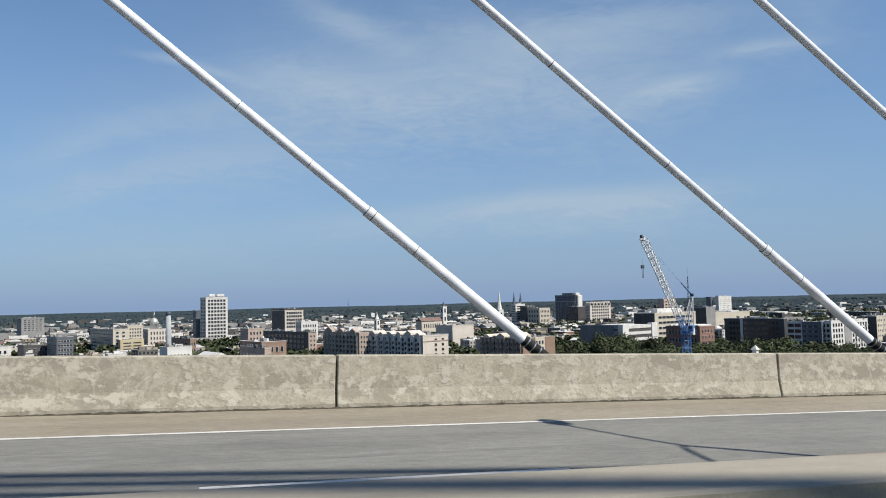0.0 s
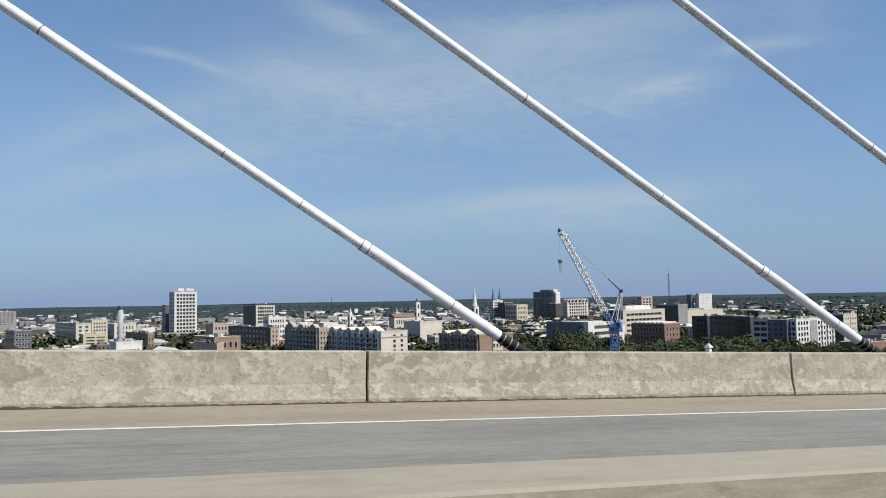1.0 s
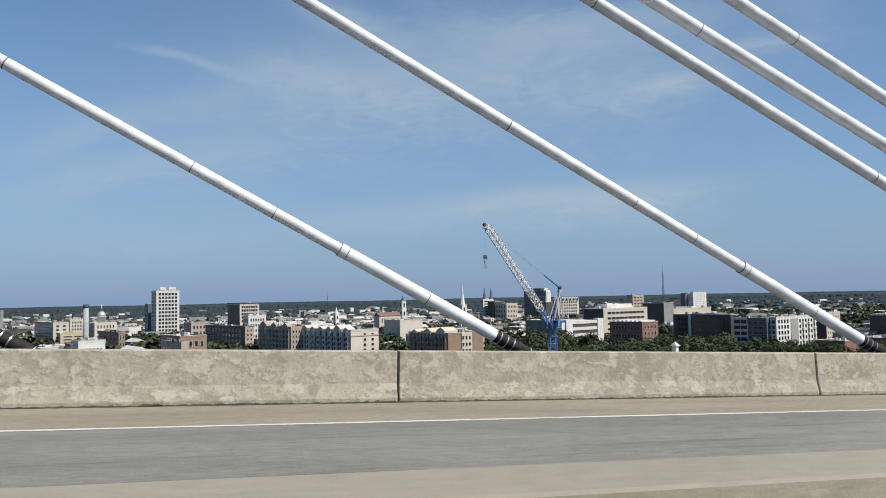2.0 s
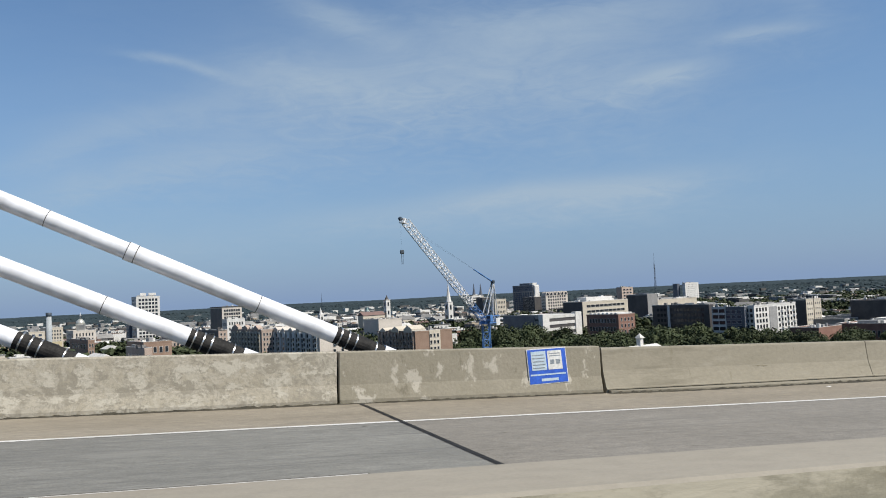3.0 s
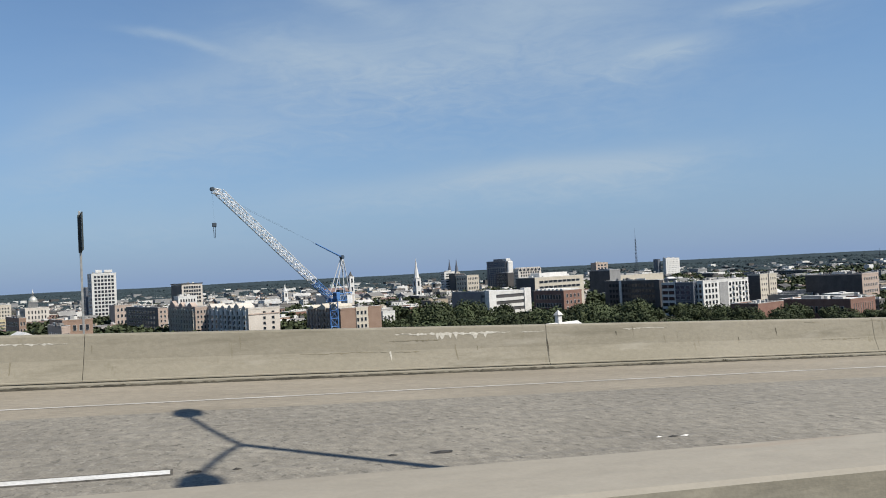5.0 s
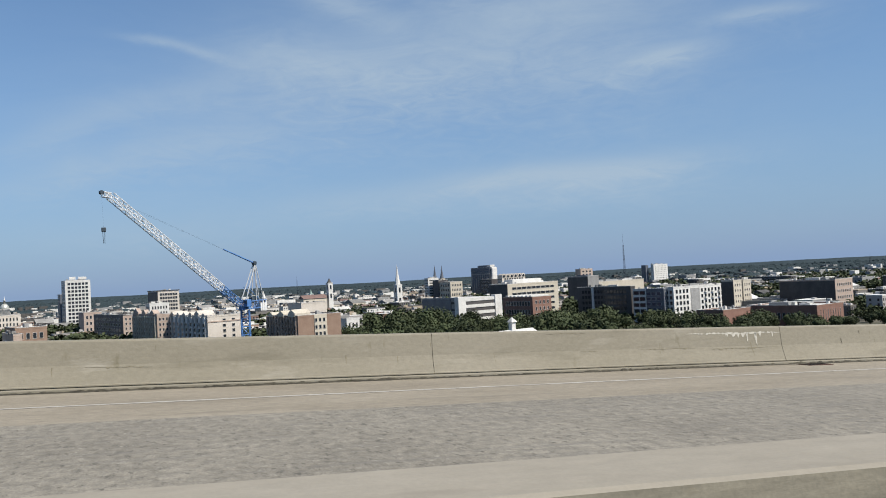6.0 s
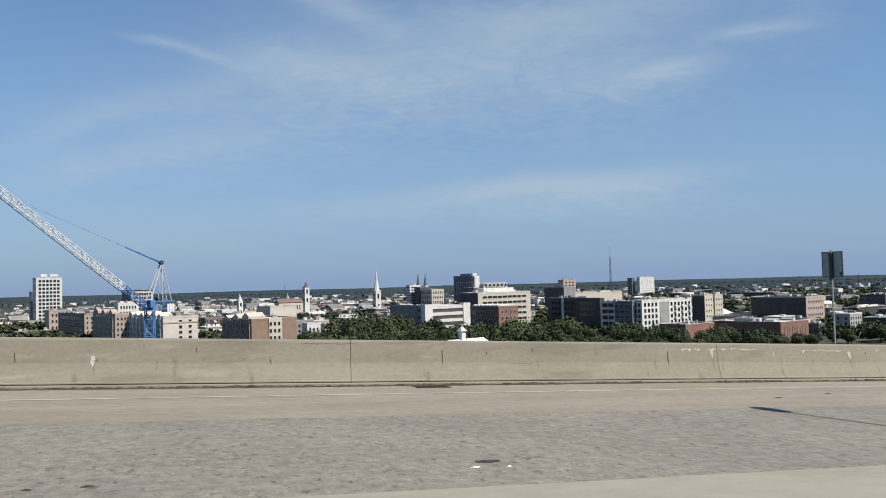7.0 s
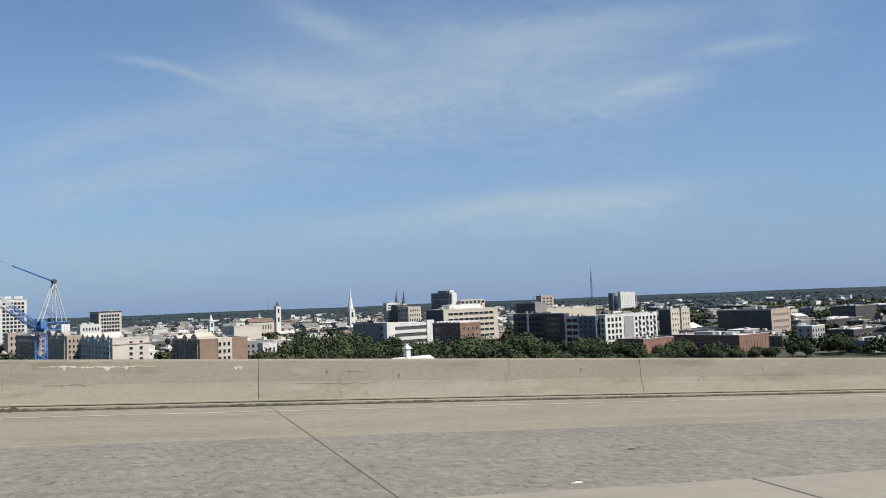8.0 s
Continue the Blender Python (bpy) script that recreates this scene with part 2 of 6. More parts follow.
overlay(M_BARRIER_OLD, (0.295, 0.27, 0.215), 3.7, 0.515, 0.545, (0.8, 1, 1.2), (0.35, 0, 0.3))
overlay(M_BARRIER_OLD, (0.485, 0.455, 0.38), 3.7, 0.53, 0.575, (0.8, 1, 1.2), (0.33, 0, 0.28))
overlay(M_BARRIER_OLD, (0.225, 0.203, 0.158), 3.5, 0.62, 0.70, (1.4, 1, 0.7), (3, 7, 1))
veins(M_BARRIER_OLD, (0.50, 0.468, 0.39), 2.2, 0.045, 0.5)
veins(M_BARRIER_OLD, (0.25, 0.228, 0.18), 3.0, 0.022, 0.4, (7, 3, 2))
M_BARRIER_NEW = surface("plain_parapet_concrete", [(0.254, 0.232, 0.176), (0.281, 0.256, 0.198), (0.303, 0.278, 0.220)], 0.5, 0.92, bump=0.2, grain=18, stretch=(0.6, 1, 1.0), contrast=1.6, random_tint=0.04, speck=0.07, fine=0.10)
overlay(M_BARRIER_NEW, (0.195, 0.177, 0.132), 1.1, 0.54, 0.70, (0.35, 1, 2.6), (5, 2, 0))
overlay(M_BARRIER_NEW, (0.19, 0.17, 0.115), 2.2, 0.62, 0.72, (1.6, 1, 0.5), (2, 2, 9))
overlay(M_BARRIER_NEW, (0.345, 0.32, 0.26), 1.8, 0.57, 0.72, (0.45, 1, 2.2), (8, 2, 4))
M_BARRIER_WORN = surface("scuffed_parapet_concrete", [(0.255, 0.232, 0.175), (0.29, 0.265, 0.205), (0.315, 0.288, 0.226)], 0.8, 0.92, bump=0.25, grain=20, contrast=1.6, speck=0.08, fine=0.10)
overlay(M_BARRIER_WORN, (0.46, 0.43, 0.36), 2.6, 0.57, 0.62, (1.2, 1, 0.8), (2, 3, 5))
overlay(M_BARRIER_WORN, (0.19, 0.17, 0.125), 3.2, 0.60, 0.68, (1.3, 1, 0.7), (6, 1, 1))
M_MEDIAN = surface("median_concrete", [(0.278, 0.252, 0.202), (0.315, 0.287, 0.232), (0.341, 0.314, 0.258)], 0.7, 0.9, bump=0.12, grain=16, stretch=(0.5, 1, 1), contrast=1.6, random_tint=0.03, speck=0.06, fine=0.05)
overlay(M_MEDIAN, (0.235, 0.208, 0.165), 2.4, 0.58, 0.75, (0.35, 1.6, 1.5))
overlay(M_MEDIAN, (0.29, 0.195, 0.125), 1.7, 0.63, 0.78, (0.25, 2.0, 1.5), (9, 0, 3))
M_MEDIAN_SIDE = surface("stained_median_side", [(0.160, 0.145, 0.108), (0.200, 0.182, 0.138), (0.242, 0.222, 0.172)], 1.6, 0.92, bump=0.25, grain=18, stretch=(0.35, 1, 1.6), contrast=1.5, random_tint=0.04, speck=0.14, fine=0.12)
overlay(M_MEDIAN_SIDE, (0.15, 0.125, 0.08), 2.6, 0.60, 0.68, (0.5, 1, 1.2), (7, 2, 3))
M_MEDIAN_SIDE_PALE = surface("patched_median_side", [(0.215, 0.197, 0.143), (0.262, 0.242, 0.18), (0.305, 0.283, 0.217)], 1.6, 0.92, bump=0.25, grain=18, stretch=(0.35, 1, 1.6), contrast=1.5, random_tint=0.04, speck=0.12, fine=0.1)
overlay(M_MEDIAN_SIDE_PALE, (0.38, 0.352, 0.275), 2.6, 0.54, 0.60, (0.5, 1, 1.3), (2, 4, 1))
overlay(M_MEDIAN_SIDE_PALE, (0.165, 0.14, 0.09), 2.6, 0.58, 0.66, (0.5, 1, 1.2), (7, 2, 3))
M_PAINT = surface("white_road_paint", [(0.62, 0.61, 0.57), (0.74, 0.73, 0.70)], 2.0, 0.7, bump=0.2, grain=40)
overlay(M_PAINT, (0.36, 0.345, 0.315), 9, 0.58, 0.68, (0.6, 3, 1))
M_WORN_PAINT = surface("worn_road_paint", [(0.34, 0.32, 0.28), (0.46, 0.44, 0.395), (0.57, 0.55, 0.505)], 2.5, 0.8, bump=0.2, grain=30, stretch=(0.4, 3, 1))
M_BORDER = surface("dark_contrast_paint", [(0.075, 0.065, 0.05), (0.13, 0.115, 0.09)], 4, 0.85, bump=0.1, grain=30)
M_WEED = surface("dry_weed", [(0.045, 0.05, 0.02), (0.09, 0.085, 0.04)], 8, 0.9, bump=0.0)
M_BLOOM = surface("lime_bloom_crust", [(0.48, 0.455, 0.39), (0.60, 0.575, 0.51)], 14, 0.9, bump=0.1)
M_CRACK = surface("dark_crack", [(0.045, 0.038, 0.026), (0.09, 0.078, 0.055)], 9, 1.0, bump=0.1)
M_STREAK = surface("damp_streak", [(0.185, 0.163, 0.11), (0.235, 0.21, 0.15)], 9, 0.9, bump=0.1)
M_DIRT = surface("gutter_dirt", [(0.032, 0.028, 0.018), (0.075, 0.066, 0.045)], 3.0, 1.0, bump=0.6, grain=30)
M_SILT = surface("brown_silt", [(0.085, 0.068, 0.042), (0.125, 0.102, 0.066)], 3, 1.0, bump=0.4, grain=30)
M_STEEL_JOINT = surface("worn_joint_steel", [(0.07, 0.068, 0.078), (0.115, 0.112, 0.124)], 1.2, 0.55, 0.5, bump=0.2, grain=25, stretch=(1, 0.4, 1))
M_RUBBER_AND_PIT = surface("black_seal_and_pit_dark", [(0.018, 0.018, 0.018), (0.04, 0.038, 0.036)], 6, 0.7, bump=0.2)
M_RUBBER_AND_PIT.node_tree.nodes["Principled BSDF"].inputs["Specular IOR Level"].default_value = 0.15
M_RUST_PLATE = surface("rusted_plate_steel", [(0.062, 0.026, 0.017), (0.088, 0.036, 0.023), (0.112, 0.048, 0.031)], 3.0, 0.8, 0.1, bump=0.3, grain=35)
M_CABLE = surface("white_cable_sheath", [(0.77, 0.79, 0.83), (0.81, 0.83, 0.87), (0.84, 0.86, 0.90)], 0.5, 0.4, bump=0.0, grain=3, random_tint=0.02)
M_BAND = surface("bright_band_steel", [(0.55, 0.56, 0.55), (0.72, 0.73, 0.72)], 6, 0.3, 0.8, bump=0.05)
M_RING = surface("dark_seam", [(0.08, 0.08, 0.08), (0.16, 0.155, 0.15)], 8, 0.7, bump=0.1)
M_POLE_RUST = surface("flaking_painted_pole", [(0.40, 0.38, 0.335), (0.50, 0.49, 0.44), (0.56, 0.55, 0.495)], 7, 0.6, 0.0, bump=0.06, grain=30, stretch=(1, 1, 0.6), speck=0.08)
overlay(M_POLE_RUST, (0.33, 0.175, 0.065), 5.5, 0.52, 0.62, (2.0, 2.0, 0.5), (1.7, 0, 0))
overlay(M_POLE_RUST, (0.22, 0.20, 0.17), 16, 0.61, 0.68, (1, 1, 0.8))
M_POLE = surface("galvanised_pole", [(0.33, 0.315, 0.27), (0.385, 0.37, 0.32), (0.43, 0.415, 0.365)], 5, 0.7, 0.0, bump=0.03, grain=40, stretch=(1.5, 1.5, 0.8), speck=0.07)
overlay(M_POLE, (0.30, 0.225, 0.14), 3.0, 0.60, 0.82, (2, 2, 0.5), (4, 0, 0))
M_RUST = surface("rusty_steel", [(0.20, 0.095, 0.03), (0.32, 0.17, 0.06), (0.40, 0.26, 0.12)], 12, 0.85, 0.1, bump=0.5, grain=50)
M_POLE_STREAKED = surface("streaked_pole", [(0.36, 0.345, 0.295), (0.41, 0.395, 0.34), (0.45, 0.435, 0.385)], 5, 0.7, 0.0, bump=0.05, grain=40, stretch=(1.5, 1.5, 0.8), speck=0.12)
overlay(M_POLE_STREAKED, (0.235, 0.20, 0.145), 3.0, 0.47, 0.70, (3, 3, 0.6), (2.3, 0, 0))
overlay(M_POLE_STREAKED, (0.22, 0.18, 0.13), 9.0, 0.60, 0.74, (2, 2, 0.7), (0.7, 1, 0))
M_COVER = surface("rusty_cover", [(0.42, 0.235, 0.115), (0.50, 0.30, 0.16)], 14, 0.8, 0.0, bump=0.1, grain=60)
M_BOLT = surface("dark_bolt_steel", [(0.05, 0.04, 0.032), (0.10, 0.075, 0.055)], 20, 0.7, 0.4, bump=0.2)
M_SIGN_BACK = surface("sign_back_aluminium", [(0.36, 0.39, 0.39), (0.44, 0.47, 0.47)], 3, 0.5, 0.0, bump=0.0, speck=0.05)
M_SIGN_EDGE = surface("sign_frame_dark", [(0.02, 0.03, 0.028), (0.05, 0.06, 0.055)], 5, 0.6, bump=0.05)
M_POST = surface("galvanised_post", [(0.36, 0.36, 0.34), (0.46, 0.46, 0.44)], 6, 0.5, 0.5, bump=0.1)
M_BLUE_SIGN = surface("blue_sign_sheeting", [(0.025, 0.10, 0.52), (0.035, 0.13, 0.62)], 4, 0.4, bump=0.02)
M_SIGN_PANEL = surface("pale_sign_panel", [(0.42, 0.55, 0.66), (0.56, 0.66, 0.72)], 12, 0.5, bump=0.02, grain=60)
M_SIGN_WHITE = surface("white_sign_panel", [(0.66, 0.66, 0.64), (0.76, 0.76, 0.74)], 9, 0.5, bump=0.02)
M_SIGN_INK = surface("sign_ink", [(0.16, 0.20, 0.24), (0.28, 0.31, 0.34)], 30, 0.6, bump=0.02)
M_LITTER = surface("pale_litter", [(0.6, 0.59, 0.55), (0.75, 0.74, 0.7)], 20, 0.8, bump=0.1)
M_DARK_LITTER = surface("dark_litter", [(0.02, 0.02, 0.02), (0.05, 0.046, 0.04)], 20, 0.9, bump=0.1)
M_CRANE_BLUE = surface("blue_crane_paint", [(0.06, 0.16, 0.42), (0.10, 0.25, 0.54)], 0.5, 0.5, bump=0.03)
M_CRANE_WHITE = surface("white_crane_paint", [(0.70, 0.71, 0.72), (0.80, 0.80, 0.80)], 0.5, 0.5, bump=0.03)
M_CRANE_DARK = surface("dark_crane_steel", [(0.03, 0.05, 0.075), (0.06, 0.08, 0.10)], 0.8, 0.6, bump=0.05)

M_WALL = {
    "white": surface("white_render", [(0.62, 0.61, 0.58), (0.72, 0.71, 0.68), (0.78, 0.77, 0.74)], 0.12, 0.85, bump=0.05, grain=1.5, random_tint=0.05),
    "cream": surface("cream_render", [(0.56, 0.505, 0.41), (0.64, 0.58, 0.48)], 0.12, 0.85, bump=0.05, grain=1.5, random_tint=0.06),
    "yellow": surface("yellow_render", [(0.55, 0.46, 0.28), (0.62, 0.53, 0.34)], 0.12, 0.85, bump=0.05, grain=1.5),
    "tan": surface("tan_masonry", [(0.40, 0.33, 0.24), (0.48, 0.40, 0.30)], 0.15, 0.9, bump=0.05, grain=1.5, random_tint=0.08),
    "brick": surface("brown_brickwork", [(0.28, 0.185, 0.135), (0.34, 0.235, 0.175)], 0.15, 0.9, bump=0.05, grain=2.0, random_tint=0.1),
    "red": surface("red_brickwork", [(0.235, 0.125, 0.095), (0.29, 0.165, 0.125)], 0.15, 0.9, bump=0.05, grain=2.0, random_tint=0.1),
    "ivory": surface("ivory_render", [(0.60, 0.545, 0.475), (0.68, 0.62, 0.55)], 0.12, 0.85, bump=0.05, grain=1.5, random_tint=0.05),
    "pink": surface("pinkish_masonry", [(0.44, 0.345, 0.285), (0.51, 0.405, 0.34)], 0.15, 0.9, bump=0.05, grain=1.5, random_tint=0.08),
    "grey": surface("grey_concrete_wall", [(0.26, 0.26, 0.26), (0.34, 0.34, 0.335)], 0.12, 0.85, bump=0.05, grain=1.5, random_tint=0.12),
    # walls that are dark themselves, and the colour laid on flanks as shade
    "dark": surface("dark_wall_and_flank_shade", [(0.055, 0.052, 0.055), (0.09, 0.085, 0.085)], 0.12, 0.6, bump=0.03, grain=1.5, random_tint=0.1),
    "slate": surface("slate_cladding", [(0.10, 0.115, 0.145), (0.14, 0.155, 0.185)], 0.12, 0.45, bump=0.03, grain=1.5),
}
M_ROOF = {
    "white": surface("white_membrane_roof", [(0.52, 0.51, 0.48), (0.66, 0.65, 0.62), (0.74, 0.73, 0.70)], 0.08, 0.8, bump=0.05, grain=1.0, random_tint=0.1),
    "grey": surface("grey_felt_roof", [(0.22, 0.215, 0.205), (0.31, 0.30, 0.285)], 0.08, 0.9, bump=0.05, grain=1.0, random_tint=0.2),
    "red": surface("terracotta_roof", [(0.155, 0.10, 0.09), (0.21, 0.135, 0.115)], 0.1, 0.85, bump=0.1, grain=1.5, random_tint=0.1),
    "green": surface("copper_green_roof", [(0.22, 0.32, 0.29), (0.30, 0.40, 0.37)], 0.1, 0.7, bump=0.05, grain=1.5),
    "dark": surface("dark_shingle_roof", [(0.06, 0.058, 0.056), (0.11, 0.105, 0.10)], 0.1, 0.9, bump=0.1, grain=1.5, random_tint=0.2),
}
M_PANE = glass("window_glass", (0.018, 0.022, 0.028))
M_FRAME = surface("window_surround", [(0.5, 0.49, 0.46), (0.6, 0.59, 0.56)], 0.5, 0.8, bump=0.0)
M_BLUE_GLASS = glass("blue_curtain_glass", (0.03, 0.045, 0.075), 0.15)
M_GOLD = surface("gilded_copper", [(0.55, 0.55, 0.48), (0.68, 0.68, 0.62)], 0.5, 0.4, 0.4, bump=0.02)
M_LEAF = surface("live_oak_leaves", [(0.036, 0.048, 0.024), (0.058, 0.074, 0.036), (0.098, 0.115, 0.056)], 0.16, 0.75, bump=0.0, grain=1.2, contrast=1.8, random_tint=0.4)
# aerial haze over the far woods is put into this bluish leaf colour
M_LEAF_HAZED = surface("haze_tinted_forest_leaves", [(0.026, 0.040, 0.046), (0.036, 0.053, 0.060), (0.048, 0.067, 0.075)], 0.012, 0.9, bump=0.0, grain=0.06, contrast=1.6)
for leaves in (M_LEAF, M_LEAF_HAZED):
    leaves.node_tree.nodes["Principled BSDF"].inputs["Specular IOR Level"].default_value = 0.12
M_BARK = surface("grey_bark", [(0.07, 0.055, 0.042), (0.13, 0.105, 0.08)], 1.5, 0.95, bump=0.3)
M_GROUND = surface("town_ground", [(0.045, 0.058, 0.03), (0.075, 0.078, 0.05), (0.16, 0.15, 0.125)], 0.012, 0.95, bump=0.0, grain=0.15, contrast=1.6)
M_GROUND.node_tree.nodes["Principled BSDF"].inputs["Specular IOR Level"].default_value = 0.1
M_PIER = surface("pier_concrete", [(0.36, 0.34, 0.30), (0.44, 0.42, 0.37)], 0.3, 0.9, bump=0.1)

# ---- mesh helpers ----


def link_mesh(name, bm, mats, parent=None, label=""):
    me = bpy.data.meshes.new(name)
    bmesh.ops.recalc_face_normals(bm, faces=bm.faces)
    bm.to_mesh(me)
    bm.free()
    for mt in mats if isinstance(mats, (list, tuple)) else [mats]:
        me.materials.append(mt)
    ob = new(name, me)
    if parent is not None:
        ob.parent = parent
    if label:
        ob["label"] = label
    return ob


def part(name, bm, mat, parent, label=""):
    return link_mesh(name, bm, mat, parent, label)


def share(name, mesh_ob, parent, m):
    ob = new(name, mesh_ob.data)
    ob.parent = parent
    ob.matrix_local = m
    return ob


def thing(name, at, label, category, group="", kind="", turn=0.0):
    ob = new(name)
    ob.matrix_world = pose(*at, 0, 0, turn)
    return tagged(ob, label, category, group, kind)


def add_box(bm, lo, hi, mat=0, bevel=0.0):
    m = Matrix.Translation([(a + b) / 2 for a, b in zip(lo, hi)]) @ Matrix.Diagonal([max(b - a, 1e-4) for a, b in zip(lo, hi)] + [1])
    r = bmesh.ops.create_cube(bm, size=1.0, matrix=m)
    faces = {f for v in r["verts"] for f in v.link_faces}
    for f in faces:
        f.material_index = mat
    if bevel:
        edges = {e for v in r["verts"] for e in v.link_edges}
        bmesh.ops.bevel(bm, geom=list(edges), offset=bevel, segments=2, affect="EDGES", profile=0.5)
    return bm


def box(lo, hi, bevel=0.0):
    return add_box(bmesh.new(), lo, hi, 0, bevel)


def add_rod(bm, a, b, r0, r1=None, seg=6, mat=0, caps=True):
    """A round bar, ringed often enough along its length to shade cleanly."""
    a, b = Vector(a), Vector(b)
    d = b - a
    r1 = r0 if r1 is None else r1
    q = d.to_track_quat("Z", "Y").to_matrix()
    n = max(1, min(60, int(d.length / (max(r0, r1) * 14)))) if seg > 5 else 1
    rings = []
    for k in range(n + 1):
        f = k / n
        r, c = r0 + (r1 - r0) * f, a + d * f
        rings.append([bm.verts.new(c + q @ Vector((r * math.cos(math.tau * i / seg), r * math.sin(math.tau * i / seg), 0))) for i in range(seg)])
    for p, o in zip(rings, rings[1:]):
        for i in range(seg):
            f = bm.faces.new((p[i], p[(i + 1) % seg], o[(i + 1) % seg], o[i]))
            f.material_index, f.smooth = mat, seg > 7
    if caps:
        for ring in (rings[0], rings[-1]):
            bm.faces.new([bm.verts.new(v.co) for v in ring]).material_index = mat
    return bm


def sweep(stations, closed=True):
    """A skin through rings of points, one ring a station."""
    bm = bmesh.new()
    rings = [[bm.verts.new(p) for p in ring] for ring in stations]
    n = len(rings[0])
    for a, b in zip(rings, rings[1:]):
        for i in range(n if closed else n - 1):
            j = (i + 1) % n
            bm.faces.new((a[i], a[j], b[j], b[i]))
    if closed:
        bm.faces.new(rings[0])
        bm.faces.new(rings[-1])
    return bm


# ---- the deck ----
GRADE, CURVE, FALL = 0.039918, 0.000091, 0.02005


def prof(x):
    return -(GRADE * x + CURVE * x * x / 2)


def deck(x, y, up=0.0):
    """The road's surface: a crowned deck on a falling grade."""
    return (x, y, prof(x) - FALL * (y if y > 1.9 else 3.8 - y) + up)


def flare(x):
    return max(x - 90.0, 0.0) / 100.0


def toe(x):
    """The foot of the town-side parapet."""
    return 12.636 + 0.726 * min(max((x - 80.15) / 8.0, 0.0), 1.0) + 1.271 * flare(x)


def edge_line_y(x):
    return 10.193 + 3.001 * flare(x)


def ledge_width(x):
    """How far the low concrete ledge stands out before the parapet."""
    return float(np.interp(x, [80.2, 82, 88, 104, 107, 114, 300], [0.12, 0.35, 0.45, 0.42, 0.32, 0.28, 0.26])) if x > 80.15 else 0.0


X0, X1 = -130.0, 340.0
STATIONS = [X0 + i * 5.0 for i in range(int((X1 - X0) / 5) + 1)]


def strip(name, ya, yb, up, mat, label, category, x0=X0, x1=X1, thick=0.0, kind="structure", step=5.0):
    n = max(1, int(math.ceil((x1 - x0) / step)))
    xs = [x0 + (x1 - x0) * i / n for i in range(n + 1)]
    fa = ya if callable(ya) else lambda x: ya
    fb = yb if callable(yb) else lambda x: yb
    if thick:
        bm = sweep([[deck(x, fa(x), up), deck(x, fb(x), up), deck(x, fb(x), up - thick), deck(x, fa(x), up - thick)] for x in xs])
    else:
        bm = sweep([[deck(x, fa(x), up), deck(x, fb(x), up)] for x in xs], closed=False)
    ob = link_mesh(name, bm, mat)
    return tagged(ob, label, category, kind=kind)


strip("road", 2.0, 10.2, 0.0, M_LANE, "worn grey grooved concrete lanes of the bridge deck", "road", x1=75.75, thick=0.3)
strip("road", 2.0, 10.2, 0.0, M_LANE_WARM, "pale warm-grey concrete lanes before the expansion joint", "road", x0=75.75, x1=105.8, thick=0.3)
strip("road", 2.0, 10.2, 0.0, M_LANE_ROUGH, "coarse mottled warm-grey concrete lanes of the approach", "road", x0=105.8, thick=0.3)
strip("pavement", 10.2, lambda x: toe(x) + 0.9, 0.0, M_SHOULDER, "tan concrete shoulder beside the parapet", "shoulder", thick=0.3)
strip("road", -8.7, 1.6, 0.0, M_LANE, "grey concrete lanes of the other carriageway", "road", thick=0.3)
strip("deck_girder", -9.0, 13.0, -0.32, M_PIER, "concrete box girder under the bridge deck", "girder", thick=2.2)

# painted lines
strip("edge_line", lambda x: edge_line_y(x) - 0.06, lambda x: edge_line_y(x) + 0.06, 0.004, M_PAINT, "thin white edge line on tan concrete", "road marking", x0=-60, x1=112)
strip("edge_line", lambda x: edge_line_y(x) - 0.05, lambda x: edge_line_y(x) + 0.05, 0.004, M_WORN_PAINT, "narrow worn white edge line on concrete", "road marking", x0=112, x1=300)
dash_root = thing("lane_line", (0, 0, 0), "broken white lane line painted on grey concrete", "road marking", kind="structure")
for k in range(-8, 16):
    xe = 74.53 + 12.192 * k + (0.12 if k == 8 else 2.515 if k > 8 else 0.0)
    part("dash_border", sweep([[deck(xe - 3.25 + 3.27 * i / 2, 6.615, 0.002), deck(xe - 3.25 + 3.27 * i / 2, 6.847, 0.002)] for i in range(3)], closed=False), M_BORDER, dash_root, "dark border of a dash")
    part("dash", sweep([[deck(xe - 3.25 + 3.25 * i / 2, 6.655, 0.004), deck(xe - 3.25 + 3.25 * i / 2, 6.807, 0.004)] for i in range(3)], closed=False), M_PAINT, dash_root)
strip("edge_line", -6.2, -6.05, 0.004, M_PAINT, "white edge line on the far carriageway", "road marking", x0=-60, x1=300)


def ragged(xa, xb, ya, yb, up, mat, name, parent, seed, wave=0.05, step=0.4):
    """A flat patch with an uneven outline along its length."""
    rnd = random.Random(seed)
    n = max(2, int((xb - xa) / step))
    rows = []
    for i in range(n + 1):
        x = xa + (xb - xa) * i / n
        a, b = (ya(x) if callable(ya) else ya), (yb(x) if callable(yb) else yb)
        rows.append([deck(x, a + rnd.uniform(-wave, wave), up), deck(x, b, up)])
    return part(name, sweep(rows, closed=False), mat, parent)


dirt_root = thing("gutter_dirt", (0, 0, 0), "dark ridge of grit and weeds along the foot of the parapet", "dirt", kind="stuff")


